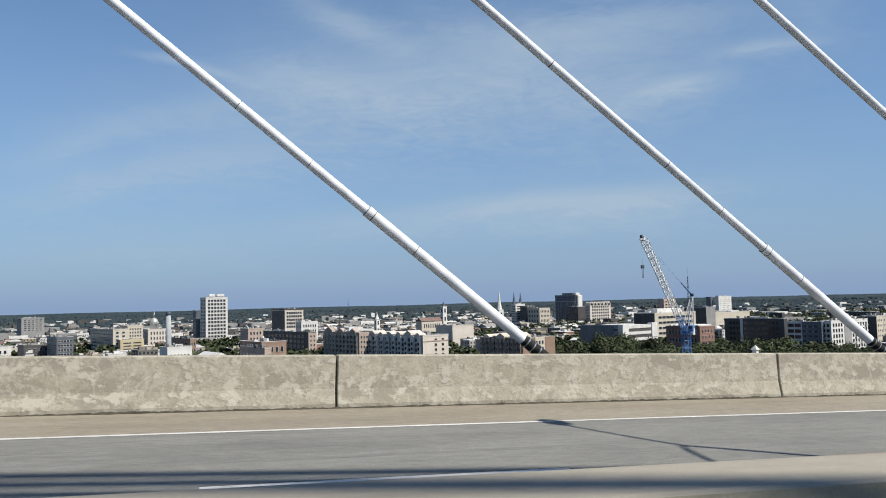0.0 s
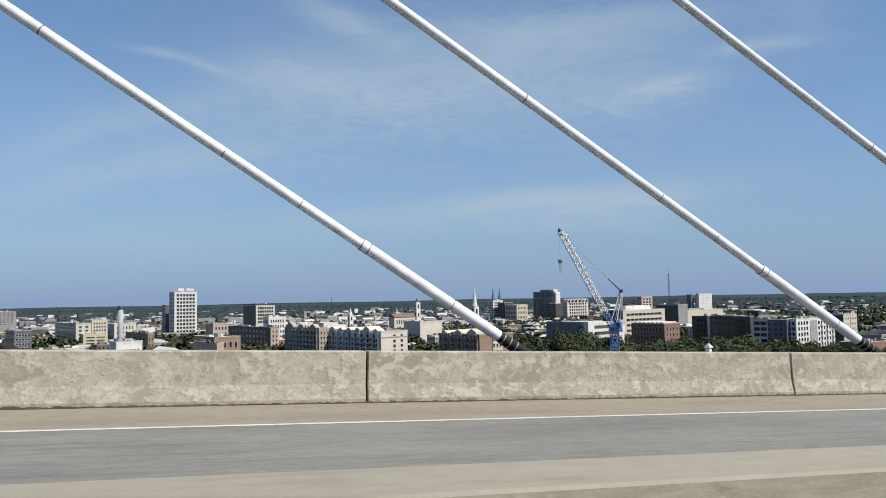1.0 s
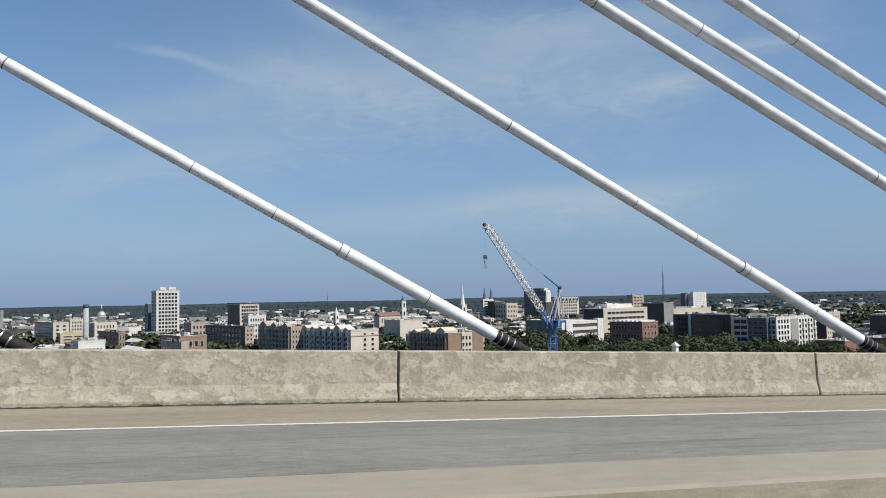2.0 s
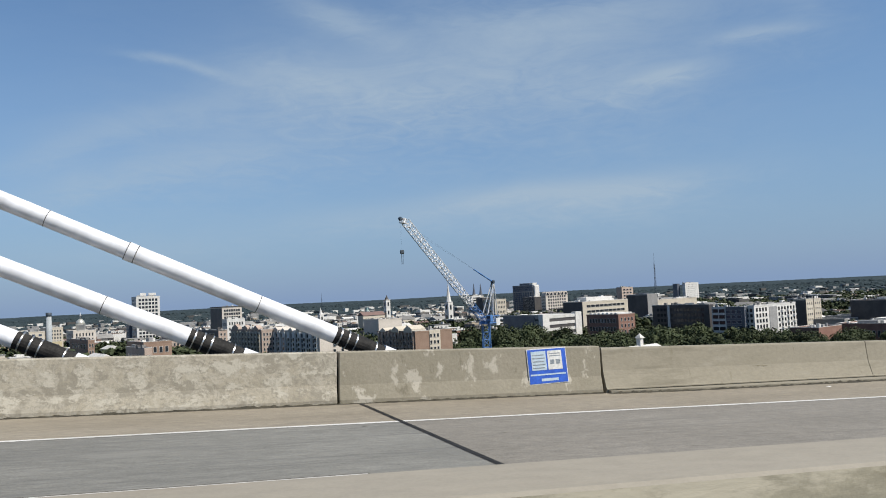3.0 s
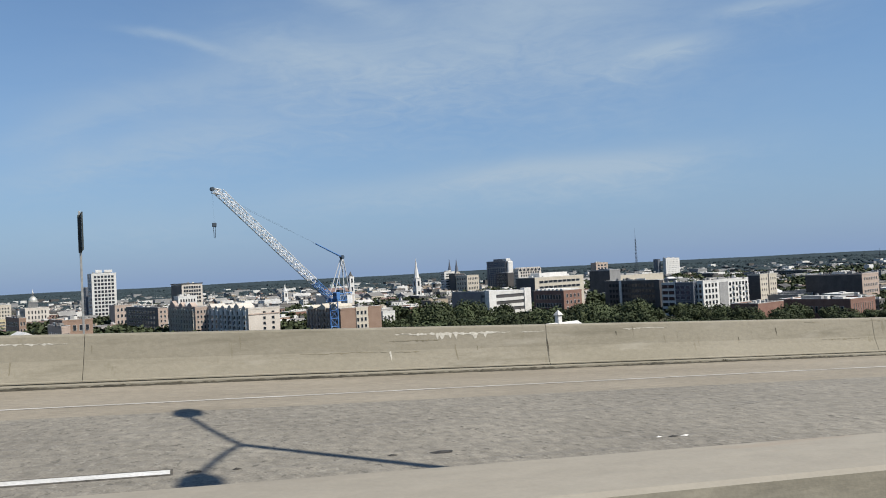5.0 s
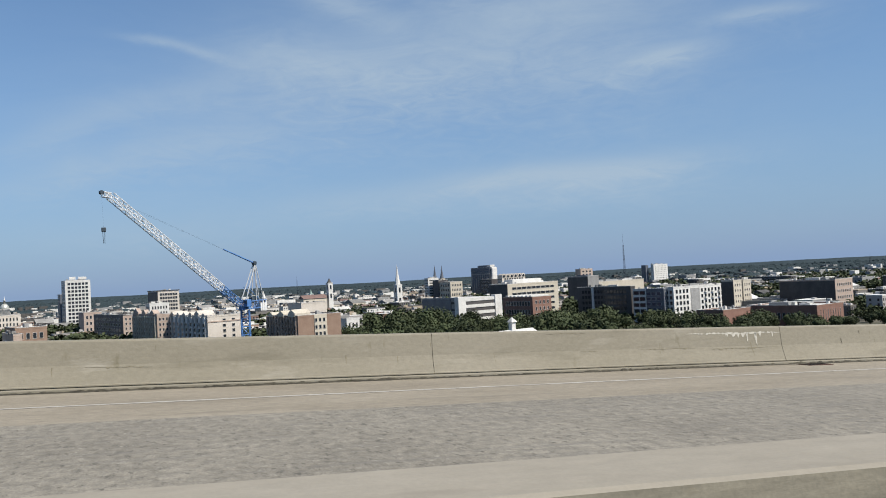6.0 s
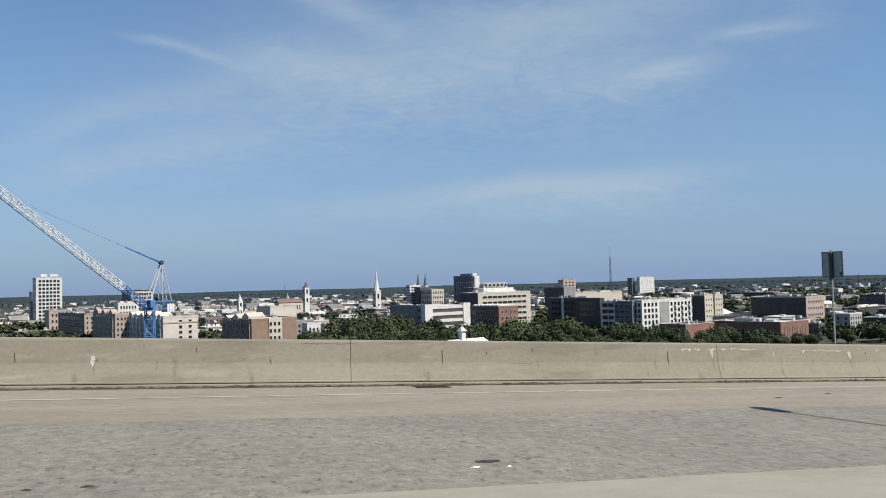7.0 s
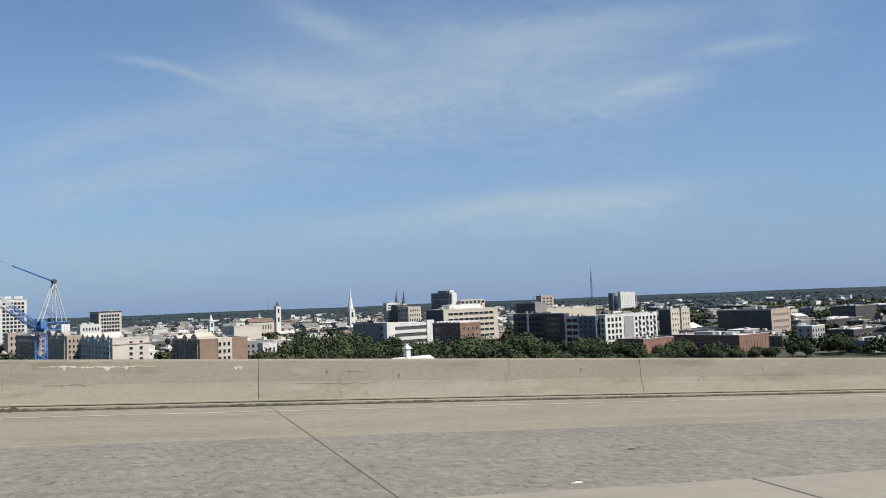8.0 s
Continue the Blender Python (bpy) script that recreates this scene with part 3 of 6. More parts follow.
def grit_ridge(xa, xb, reach, high, seed, step=0.06):
    """An uneven low ridge of grit heaped against the parapet."""
    rnd = random.Random(seed)
    n = int((xb - xa) / step)
    rows = []
    for i in range(n + 1):
        x = xa + (xb - xa) * i / n
        wave = 0.55 + 0.45 * noise.noise((x * 0.6, seed, 0.0)) + 0.35 * noise.noise((x * 3.1, seed, 2.0))
        q, h = reach * max(0.12, wave) * rnd.uniform(0.7, 1.2), high * max(0.05, wave) * rnd.uniform(0.3, 1.2)
        y = toe(x) - ledge_width(x)
        rows.append([deck(x, y - q, 0.003), deck(x, y - 0.45 * q, 0.003 + 0.6 * h), deck(x, y - 0.008, 0.004 + h), deck(x, y + 0.02, 0.002)])
    part("grit", sweep(rows, closed=False), M_DIRT, dirt_root)


grit_ridge(-40, 80.1, 0.11, 0.042, 3)
grit_ridge(80.2, 225, 0.13, 0.055, 4)

# cross joints in the deck
def cross_joint(x, half, mat, name, label, ya=2.3, yb=12.6, up=0.005):
    bm = sweep([[deck(x - half, y, up), deck(x + half, y, up)] for y in (ya, 5.0, 8.0, 10.2, yb)], closed=False)
    return tagged(link_mesh(name, bm, mat), label, "deck joint", kind="structure")


cross_joint(75.75, 0.035, M_RUBBER_AND_PIT, "deck_joint", "narrow black sealed joint across the deck", yb=12.7)
cross_joint(201.55, 0.010, M_STREAK, "deck_joint", "fine dark joint across the pale deck", yb=14.9)


def finger_joint(x0, x1):
    root = thing("finger_joint", (0, 0, 0), "dark steel finger expansion joint across the carriageway", "expansion joint")
    for a, b in ((x0, x0 + 0.40), (x1 - 0.40, x1)):
        part("edge_plate", sweep([[deck(a, y, 0.008), deck(b, y, 0.008), deck(b, y, -0.05), deck(a, y, -0.05)] for y in (2.3, 6.0, 9.0, 13.35)]), M_STEEL_JOINT, root)
    part("trough", sweep([[deck(x0 + 0.38, y, 0.003), deck(x1 - 0.38, y, 0.003)] for y in (2.3, 6.0, 9.0, 13.35)], closed=False), M_RUBBER_AND_PIT, root)
    n = 96
    for i in range(n):
        y = 2.4 + i * (13.3 - 2.4) / n
        lo, hi = ((x0 + 0.40, x1 - 0.43) if i % 2 else (x0 + 0.43, x1 - 0.40))
        part("finger", sweep([[deck(lo, y, 0.009), deck(lo, y + 0.078, 0.009), deck(lo, y + 0.078, -0.03), deck(lo, y, -0.03)], [deck(hi, y, 0.009), deck(hi, y + 0.078, 0.009), deck(hi, y + 0.078, -0.03), deck(hi, y, -0.03)]]), M_STEEL_JOINT, root)


finger_joint(105.32, 106.32)
rnd_dirt = random.Random(8)
part("silt", sweep([[deck(105.72 + rnd_dirt.uniform(-0.10, 0.08), y, 0.0125), deck(105.95, y, 0.016), deck(106.12 + rnd_dirt.uniform(-0.08, 0.10), y, 0.0125)] for y in [11.2 + 0.1 * i for i in range(17)]], closed=False), M_SILT, dirt_root)

# ---- parapets ----
OLD_SHAPE = [(0.0, 0.0), (0.0, 0.07), (0.072, 0.30), (0.122, 0.72), (0.130, 0.802), (0.147, 0.818), (0.36, 0.818), (0.38, 0.80), (0.40, 0.0)]
NEW_SHAPE = [(0.0, 0.0), (0.0, 0.056), (-0.03, 0.062), (-0.028, 0.08), (0.0, 0.09), (0.088, 0.30), (0.118, 0.385), (0.180, 0.752), (0.195, 0.780), (0.36, 0.780), (0.38, 0.76), (0.40, 0.0)]


def panel(xa, xb, base, shape, mat, parent, name="barrier_panel"):
    n = max(1, int((xb - xa) / 4.5))
    bev = 0.012 if shape is OLD_SHAPE else 0.004
    xs = [xa, xa + bev] + [xa + (xb - xa) * i / n for i in range(1, n)] + [xb - bev, xb]
    rings = []
    for i, x in enumerate(xs):
        s = bev if i in (0, len(xs) - 1) else 0.0
        y0, zb = base(x), deck(x, base(x))[2] if base(x) > 1.9 else prof(x) - 0.036
        rings.append([(x + 0.06 * (pz - 0.4), y0 + (py + s if py < 0.2 else py - s), zb + max(pz - (s if pz > 0.4 else 0), -0.02)) for py, pz in shape])
    return part(name, sweep(rings), mat, parent)


for xa, xb in ((80.2, 105.56), (106.66, 300.0)):
    strip("parapet_ledge", lambda x: toe(x) - ledge_width(x), lambda x: toe(x) + 0.02, 0.044, M_BARRIER_NEW, "low concrete ledge along the foot of the parapet", "ledge", x0=xa, x1=xb, thick=0.06, step=2.0)

east = thing("parapet", (0, 0, 0), "weathered blotched concrete parapet panels with dark open joints", "parapet", kind="structure")
joints = [0.3345 + 8.525 * k for k in range(-7, 9)] + [75.42, 80.15]
for a, b in zip(joints, joints[1:]):
    panel(a + 0.018, b - 0.018, toe, OLD_SHAPE, M_BARRIER_OLD if a < 75 else M_BARRIER_WORN, east)
south = thing("parapet", (0, 0, 0), "plain tan concrete parapet with a sloped foot and hairline joints", "parapet", kind="structure")
new_joints = [80.16, 86.84, 93.24, 99.65, 105.60]
for a, b in zip(new_joints, new_joints[1:]):
    panel(a + (0.03 if a < 81 else 0.006), b - 0.006, toe, NEW_SHAPE, M_BARRIER_NEW, south)
panel(106.48, 107.18, toe, NEW_SHAPE, M_BARRIER_NEW, south)
new_joints = [107.23] + [114.034 + 7.9445 * k for k in range(0, 20)]
for a, b in zip(new_joints, new_joints[1:]):
    panel(a + 0.003, b - 0.003, toe, NEW_SHAPE, M_BARRIER_NEW, south)
west = thing("parapet", (0, 0, 0), "concrete parapet along the other edge of the deck", "parapet", kind="structure")
for k in range(-8, 32):
    a = 0.3345 + 8.525 * k
    n2 = sweep([[(x, -8.58 - py, prof(x) - FALL * 12.4 + pz) for py, pz in OLD_SHAPE] for x in (a, a + 8.49)])
    part("barrier_panel", n2, M_BARRIER_OLD, west)

# rusted cover plate over the parapet's movement joint
cover = thing("joint_cover_plate", (0, 0, 0), "rust-brown steel cover plate bent over the parapet joint", "cover plate")
shape = [(-0.03, 0.06), (0.0, 0.075), (0.10, 0.30), (0.13, 0.36), (0.18, 0.745), (0.195, 0.775), (0.36, 0.775)]


def plate_ring(x, off):
    y0 = toe(x) - off
    z0 = deck(x, toe(x))[2] + off
    return [(x, y0 + py, z0 + pz) for py, pz in shape] + [(x, y0 + py + 0.012, z0 + pz - 0.012) for py, pz in reversed(shape)]


part("bent_plate", sweep([plate_ring(105.55, 0.014), plate_ring(106.05, 0.014), plate_ring(106.53, 0.014)]), M_RUST_PLATE, cover)
x, z0 = 106.05, deck(106.05, toe(106.05))[2]
part("foot_plate", box((105.59, toe(x) - 0.36, z0 - 0.03), (106.62, toe(x) - 0.02, z0 + 0.07), 0.008), M_RUST_PLATE, cover)
for bx in (105.69, 105.99):
    for h, dy in ((0.70, 0.172), (0.60, 0.158), (0.50, 0.146), (0.18, 0.046)):
        bm = bmesh.new()
        yb = toe(bx) + dy - 0.016
        add_rod(bm, (bx, yb - 0.022, z0 + h), (bx, yb + 0.01, z0 + h), 0.018, seg=8)
        part("bolt", bm, M_BAND, cover)

# white bloom, damp streaks and cracks on the plain parapet
def face_at(x, z, off=0.004):
    """A point on the plain parapet's sloped face, z above the deck."""
    y = float(np.interp(z, [0.078, 0.30, 0.385, 0.752, 0.78], [0.0, 0.088, 0.118, 0.18, 0.195]))
    return (x, toe(x) + y - off, deck(x, toe(x))[2] + z)


def streak_line(xa, xb, z, width, seed, root, name="crust", mat=None):
    """A thin ragged crust along the face, with short runs below it."""
    rnd = random.Random(seed)
    n = max(4, int((xb - xa) / 0.035))
    rows, wander = [], 0.0
    for i in range(n + 1):
        wander = 0.8 * wander + rnd.uniform(-0.006, 0.006)
        fade = min(1.0, 4.0 * min(i, n - i) / n + 0.15)
        w = width * fade * rnd.choice((0.12, 0.3, 0.5, 0.8, 1.0))
        drop = width * 1.6 * (rnd.random() < 0.12) * fade
        x = xa + (xb - xa) * i / n
        rows.append([face_at(x, z + wander + 0.5 * w), face_at(x, z + wander - 0.5 * w - drop - 0.002)])
    part(name, sweep(rows, closed=False), mat or M_BLOOM, root)


def run_down(x, za, zb, width, seed, root, name="run", mat=None, off=0.004):
    """A narrow run from za down to zb, widest near its upper third."""
    rnd = random.Random(seed)
    n = max(4, int((za - zb) / 0.02))
    rows, wander = [], 0.0
    for i in range(n + 1):
        f = i / n
        wander += rnd.uniform(-0.004, 0.004)
        w = width * (0.2 + 0.8 * math.sin(math.pi * min(1.0, 0.12 + 0.9 * f ** 0.7))) * rnd.uniform(0.55, 1.0)
        z = za + (zb - za) * f
        rows.append([face_at(x + wander - 0.5 * w, z, off), face_at(x + wander + 0.5 * w, z, off)])
    part(name, sweep(rows, closed=False), mat or M_BLOOM, root)


bloom_root = thing("lime_bloom", (0, 0, 0), "white lime crust and drips on the parapet face", "stain", kind="stuff")
for k, (xa, xb, z, w) in enumerate([(110.5, 112.0, 0.65, 0.035), (112.1, 113.9, 0.65, 0.03), (118.0, 119.3, 0.65, 0.025), (119.4, 120.2, 0.66, 0.018), (120.5, 121.75, 0.65, 0.018), (127.0, 129.2, 0.66, 0.05), (129.4, 129.9, 0.66, 0.02),
                                    (131.6, 132.6, 0.68, 0.012), (159.3, 161.7, 0.66, 0.042), (184.6, 185.15, 0.66, 0.03), (185.3, 186.6, 0.66, 0.03), (187.6, 189.0, 0.65, 0.022), (192.0, 192.4, 0.65, 0.03), (195.4, 196.7, 0.67, 0.022), (197.9, 199.7, 0.67, 0.035), (201.0, 201.16, 0.65, 0.03)]):
    streak_line(xa, xb, z, w, k, bloom_root)
for k, (x, za, zb, w) in enumerate([(119.3, 0.65, 0.43, 0.035), (126.89, 0.38, 0.20, 0.04), (160.83, 0.67, 0.46, 0.06), (161.06, 0.67, 0.40, 0.07), (161.5, 0.68, 0.57, 0.06), (160.3, 0.67, 0.60, 0.03), (166.06, 0.39, 0.23, 0.03), (173.34, 0.5, 0.32, 0.09), (185.4, 0.67, 0.48, 0.09), (187.04, 0.62, 0.47, 0.03),
                                    (187.85, 0.65, 0.54, 0.04), (189.16, 0.63, 0.46, 0.11), (189.98, 0.68, 0.62, 0.06), (192.13, 0.64, 0.55, 0.05), (193.39, 0.69, 0.6, 0.04)]):
    run_down(x, za, zb, w, 40 + k, bloom_root)
damp_root = thing("damp_streaks", (0, 0, 0), "dark damp runs and smears down the parapet", "stain", kind="stuff")
drnd = random.Random(77)
for k in range(60):
    x = drnd.uniform(81, 215)
    za = drnd.uniform(0.35, 0.74)
    run_down(x, za, za - drnd.uniform(0.06, 0.28), drnd.uniform(0.008, 0.03), 200 + k, damp_root, "damp_run", M_STREAK, 0.002)
for k, x in enumerate((112.6, 119.31, 128.1, 160.9, 173.36, 185.42, 189.17)):
    run_down(x, 0.46, 0.12, 0.035, 300 + k, damp_root, "damp_run", M_STREAK, 0.002)
for k in range(34):
    x = drnd.uniform(81, 210)
    streak_line(x, x + drnd.uniform(0.3, 1.6), drnd.choice((0.35, 0.36, 0.37, 0.55, 0.72)), 0.012, 400 + k, damp_root, "damp_line", M_STREAK)
crack_root = thing("parapet_cracks", (0, 0, 0), "short dark upright cracks in the plain parapet", "crack", kind="stuff")
for k, (x, za, zb) in enumerate([(98.64, 0.55, 0.45), (129.94, 0.52, 0.2), (131.43, 0.63, 0.55), (134.27, 0.45, 0.37), (135.24, 0.62, 0.45), (163.36, 0.5, 0.37), (163.91, 0.66, 0.58), (172.2, 0.54, 0.39), (173.4, 0.45, 0.39), (174.95, 0.64, 0.56), (176.17, 0.45, 0.37), (179.35, 0.62, 0.35),
                                 (180.24, 0.6, 0.52), (181.22, 0.66, 0.58), (184.31, 0.61, 0.29), (189.64, 0.62, 0.55), (202.66, 0.58, 0.5), (204.03, 0.51, 0.43), (207.94, 0.59, 0.51)]):
    run_down(x, za, zb, 0.024, 500 + k, crack_root, "crack", M_CRACK)

# ---- median ----
med = thing("median_barrier", (0, 0, 0), "pale concrete median barrier with a rough stained side", "median barrier", kind="structure")
MED_SHAPE = [(-0.40, -0.03), (-0.40, 0.06), (-0.22, 0.32), (-0.12, 0.80), (-0.10, 0.868), (-0.08, 0.876), (0.25, 0.876), (0.27, 0.868), (0.29, 0.80), (0.39, 0.32), (0.57, 0.06), (0.57, -0.03)]
med_joints = [(0.5845 + 8.525 * k, 0.004, 0.006) for k in range(-8, 9)] + [(77.3, 0.003, 0.004), (85.2, 0.003, 0.004), (93.1, 0.003, 0.004), (101.1, 0.003, 0.004), (106.09, 0.004, 0.005)]
med_joints += [(114.034 + 7.9445 * k, 0.003, 0.004) for k in range(0, 24)]
for (a, ga, sa), (b, gb_, sb) in zip(med_joints, med_joints[1:]):
    rings = []
    for x, s in ((a + ga, sa), (a + ga + sa, 0.0), ((a + b) / 2, 0.0), (b - gb_ - sb, 0.0), (b - gb_, sb)):
        rings.append([(x, 1.90 + (py + s if py < 0.1 else py - s), prof(x) - 0.036 + pz - (s if pz > 0.5 else 0)) for py, pz in MED_SHAPE])
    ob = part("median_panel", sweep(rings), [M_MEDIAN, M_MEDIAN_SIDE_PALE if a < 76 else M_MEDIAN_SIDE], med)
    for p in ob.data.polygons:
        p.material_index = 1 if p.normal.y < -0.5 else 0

# ---- lamp posts on the median ----


def lamp_post(x, mat, label, worn, lean, wide, covered=True, digit=False, girth=0.080):
    LEAN = radians(lean)
    z = prof(x) - 0.036 + 0.876
    root = thing("street_lamp", (x, 2.03, z), label, "street lamp", "lamp posts on the median")
    part("base_plate", box((-wide - 0.05, -0.118, 0.0), (wide + 0.05, 0.118, 0.028), 0.006), M_RUST if wide > 0.15 else M_RUST_PLATE, root, "rusty steel base plate")
    part("grout_pad", box((-wide - 0.065, -0.112, -0.012), (wide + 0.065, 0.112, 0.004), 0.003), M_MEDIAN, root)
    for bx, by in ((-wide, -0.09), (-wide, 0.09), (wide, -0.09), (wide, 0.09)):
        bm = bmesh.new()
        t = math.tan(LEAN)
        add_rod(bm, (bx, by, 0.02), (bx + 0.09 * t, by, 0.108), 0.010, seg=8)
        add_rod(bm, (bx, by, 0.028), (bx + 0.03 * t, by, 0.056), 0.026, seg=6)
        part("anchor_bolt", bm, M_BOLT, root)
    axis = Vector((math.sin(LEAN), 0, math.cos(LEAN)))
    # the hard lean is rolling-shutter slant built in; it bends upright above the seam
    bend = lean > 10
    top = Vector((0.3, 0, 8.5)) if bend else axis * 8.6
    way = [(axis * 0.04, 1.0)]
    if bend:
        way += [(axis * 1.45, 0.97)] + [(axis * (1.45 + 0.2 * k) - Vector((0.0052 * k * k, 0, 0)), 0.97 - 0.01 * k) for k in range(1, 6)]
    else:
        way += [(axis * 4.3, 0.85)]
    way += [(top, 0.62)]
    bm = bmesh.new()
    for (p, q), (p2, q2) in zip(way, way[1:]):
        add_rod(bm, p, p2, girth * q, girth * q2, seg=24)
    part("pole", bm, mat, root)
    part("foot_weld", add_rod(bmesh.new(), (0, 0, 0.024), axis * 0.05, girth + 0.012, girth + 0.002, seg=24), M_RUST, root)
    # rounded oval hand-hole cover with two bolts
    c = axis * 0.40
    rings, half = [], 0.060 if worn else 0.050
    for wide, proud in ((1.0, 0.0), (1.0, 0.007), (0.86, 0.013), (0.5, 0.0155)):
        ring = []
        for i in range(24):
            a = math.tau * i / 24
            u = half * wide * math.copysign(abs(math.cos(a)) ** 0.75, math.cos(a))
            v = 0.088 * wide * math.copysign(abs(math.sin(a)) ** 0.75, math.sin(a))
            ring.append(c + axis * v + Vector((u, -math.sqrt((girth - 0.0015) ** 2 - u * u) - proud, 0)))
        rings.append(ring)
    if covered:
        ob = part("handhole_cover", sweep(rings), M_COVER if not worn else M_POLE_RUST, root, "rounded hand-hole cover")
        for p in ob.data.polygons:
            p.use_smooth = True
    for v in (-0.045, 0.045) if covered else ():
        part("cover_bolt", add_rod(bmesh.new(), c + axis * v + Vector((0, -girth - 0.005, 0)), c + axis * v + Vector((0, -girth - 0.018, 0)), 0.008, seg=8), M_BOLT, ob)
    part("seam_band", add_rod(bmesh.new(), axis * 1.16, axis * 1.168, girth - 0.0015, seg=24), M_RING, root)
    bm = bmesh.new()
    if digit:
        # the figure 8, as two stacked rings that follow the pole's curve
        for rise, rad in ((0.019, 0.018), (-0.019, 0.021)):
            loops = []
            for q in (rad, rad - 0.008):
                pts = [(q * math.cos(math.tau * i / 20), q * math.sin(math.tau * i / 20)) for i in range(20)]
                loops.append([bm.verts.new((u, girth - 0.0015 - math.sqrt((girth - 0.0015) ** 2 - u * u), v + rise)) for u, v in pts])
            for i in range(20):
                bm.faces.new((loops[0][i], loops[0][(i + 1) % 20], loops[1][(i + 1) % 20], loops[1][i]))
    else:
        for i in range(2):
            add_box(bm, (-0.022 + 0.028 * i, -0.0005, -0.03), (-0.006 + 0.028 * i, 0.006, 0.03))
    if lean < 10:
        tag = part("number_mark", bm, M_RING, root)
        tag.matrix_local = Matrix.Translation(axis * 1.36 + Vector((0.0, -girth + 0.0005, 0)))
    else:
        bm.free()
    for s in (-1, 1):
        bm = bmesh.new()
        pts = [top + Vector((0, s * 1.6 * i / 6, 0.72 * (i / 6) ** 0.8)) for i in range(7)]
        for a, b in zip(pts, pts[1:]):
            add_rod(bm, a, b, 0.032, seg=10)
        part("arm", bm, mat, root)
        e = pts[-1]
        bm = sweep([[(e.x + 0.17 * w * math.cos(a), e.y + s * (d - 0.08), e.z + 0.09 * w * math.sin(a)) for a in [math.tau * i / 14 for i in range(14)]] for d, w in ((0, 0.3), (0.12, 0.8), (0.35, 1.0), (0.6, 0.85), (0.72, 0.3))])
        head = part("lamp_head", bm, M_POST, root)
        part("lens", box((e.x - 0.12, e.y + s * 0.27 - 0.22, e.z - 0.105), (e.x + 0.12, e.y + s * 0.27 + 0.22, e.z - 0.075), 0.01), M_SIGN_WHITE, head)


lamp_post(8.42, M_POLE_RUST, "street lamp post with flaking pale paint and rust", True, 2.9, 0.165, digit=True)
lamp_post(68.55, M_POLE_RUST, "street lamp post streaked with orange rust", True, 4.0, 0.165)
lamp_post(128.98, M_POLE, "pale galvanised street lamp post with a rusty foot", False, 3.1, 0.165, covered=False)
lamp_post(188.41, M_POLE_STREAKED, "street lamp post given a rolling-shutter slant, with an orange hand-hole cover", False, 17.0, 0.13, girth=0.078)

# ---- stay cables ----
TOWER_TOP = (-95.6, 13.48, 81.4)


# along the deck: how long the guide tube is, and where its weld seam lies
TUBE_X, TUBE_LENGTH = [3.85, 11.84, 20.1, 28.5, 36.85, 45.3, 53.45, 61.85, 70.0, 75.5], [3.6, 3.2, 3.05, 2.96, 2.85, 3.0, 3.15, 3.3, 3.43, 3.5]
SEAM_X, SEAM_AT = [3.85, 11.84, 28.5, 36.85, 45.3, 61.85], [2.5, 2.12, 1.0, 0.62, 1.44, 1.3]


def stay(x, y, size, rank):
    base = Vector((x, y, prof(x) - 0.27 + 1.11))
    top = Vector((TOWER_TOP[0], y, TOWER_TOP[2] + rank))
    d = (top - base).normalized()
    root = thing("stay_cable", base, "white sheathed stay cable rising from a black anchor boot", "stay cable", "stay cables of the bridge")
    r = float(np.interp(size, [1.0, 1.1, 1.17, 1.22, 1.3], [0.085, 0.092, 0.10, 0.112, 0.134]))
    tube = float(np.interp(x, TUBE_X, TUBE_LENGTH))
    wide = float(np.interp(size, [1.0, 1.17, 1.25, 1.3], [1.19, 1.17, 1.12, 1.09]))
    part("cable_sheath", add_rod(bmesh.new(), d * (tube), top - base, r, seg=20), M_CABLE, root)
    bm = bmesh.new()
    add_rod(bm, d * -0.06, d * tube, r * wide, seg=24)
    add_rod(bm, d * tube, d * (tube + 0.03), r * wide, r * 1.0, seg=24)
    part("guide_tube", bm, M_CABLE, root)
    part("collar", add_rod(bmesh.new(), d * (tube - 0.13), d * tube, r * (wide + 0.045), seg=24), M_CABLE, root)
    for s in (tube - 0.145, tube, float(np.interp(x, SEAM_X, SEAM_AT))):
        part("seam", add_rod(bmesh.new(), d * s, d * (s + 0.014), r * (wide + (0.05 if s > tube - 0.2 else 0.012)), seg=24), M_RING, root)
    for s in (tube + 1.25, tube + 2.75):
        part("seam", add_rod(bmesh.new(), d * s, d * (s + 0.012), r * 1.012, seg=20), M_RING, root)
    for s in (9.0, 16.5, 25.0):
        part("seam", add_rod(bmesh.new(), d * s, d * (s + 0.02), r * 1.02, seg=20), M_RING, root)
    q = d.to_track_quat("Z", "Y").to_matrix()
    rings = []
    for i in range(29):
        rr = r * (wide - 0.04 + 0.14 * math.sin(math.pi * i / 28) + (0.018 if i % 2 else -0.018))
        rings.append([d * (-0.95 + 0.9 * i / 28) + q @ Vector((rr * math.cos(math.tau * k / 20), rr * math.sin(math.tau * k / 20), 0)) for k in range(20)])
    boot = part("rubber_boot", sweep(rings), M_RUBBER_AND_PIT, root, "ribbed black rubber boot")
    for s in (-0.16, -0.30, -0.44, -0.80):
        part("clamp_band", add_rod(bmesh.new(), d * s, d * (s + 0.022), r * (wide + 0.125), seg=24), M_BAND, boot, "bright steel clamp band")
    part("anchor_pipe", add_rod(bmesh.new(), d * -2.4, d * -0.95, r * 1.2, seg=20), M_CABLE, root)


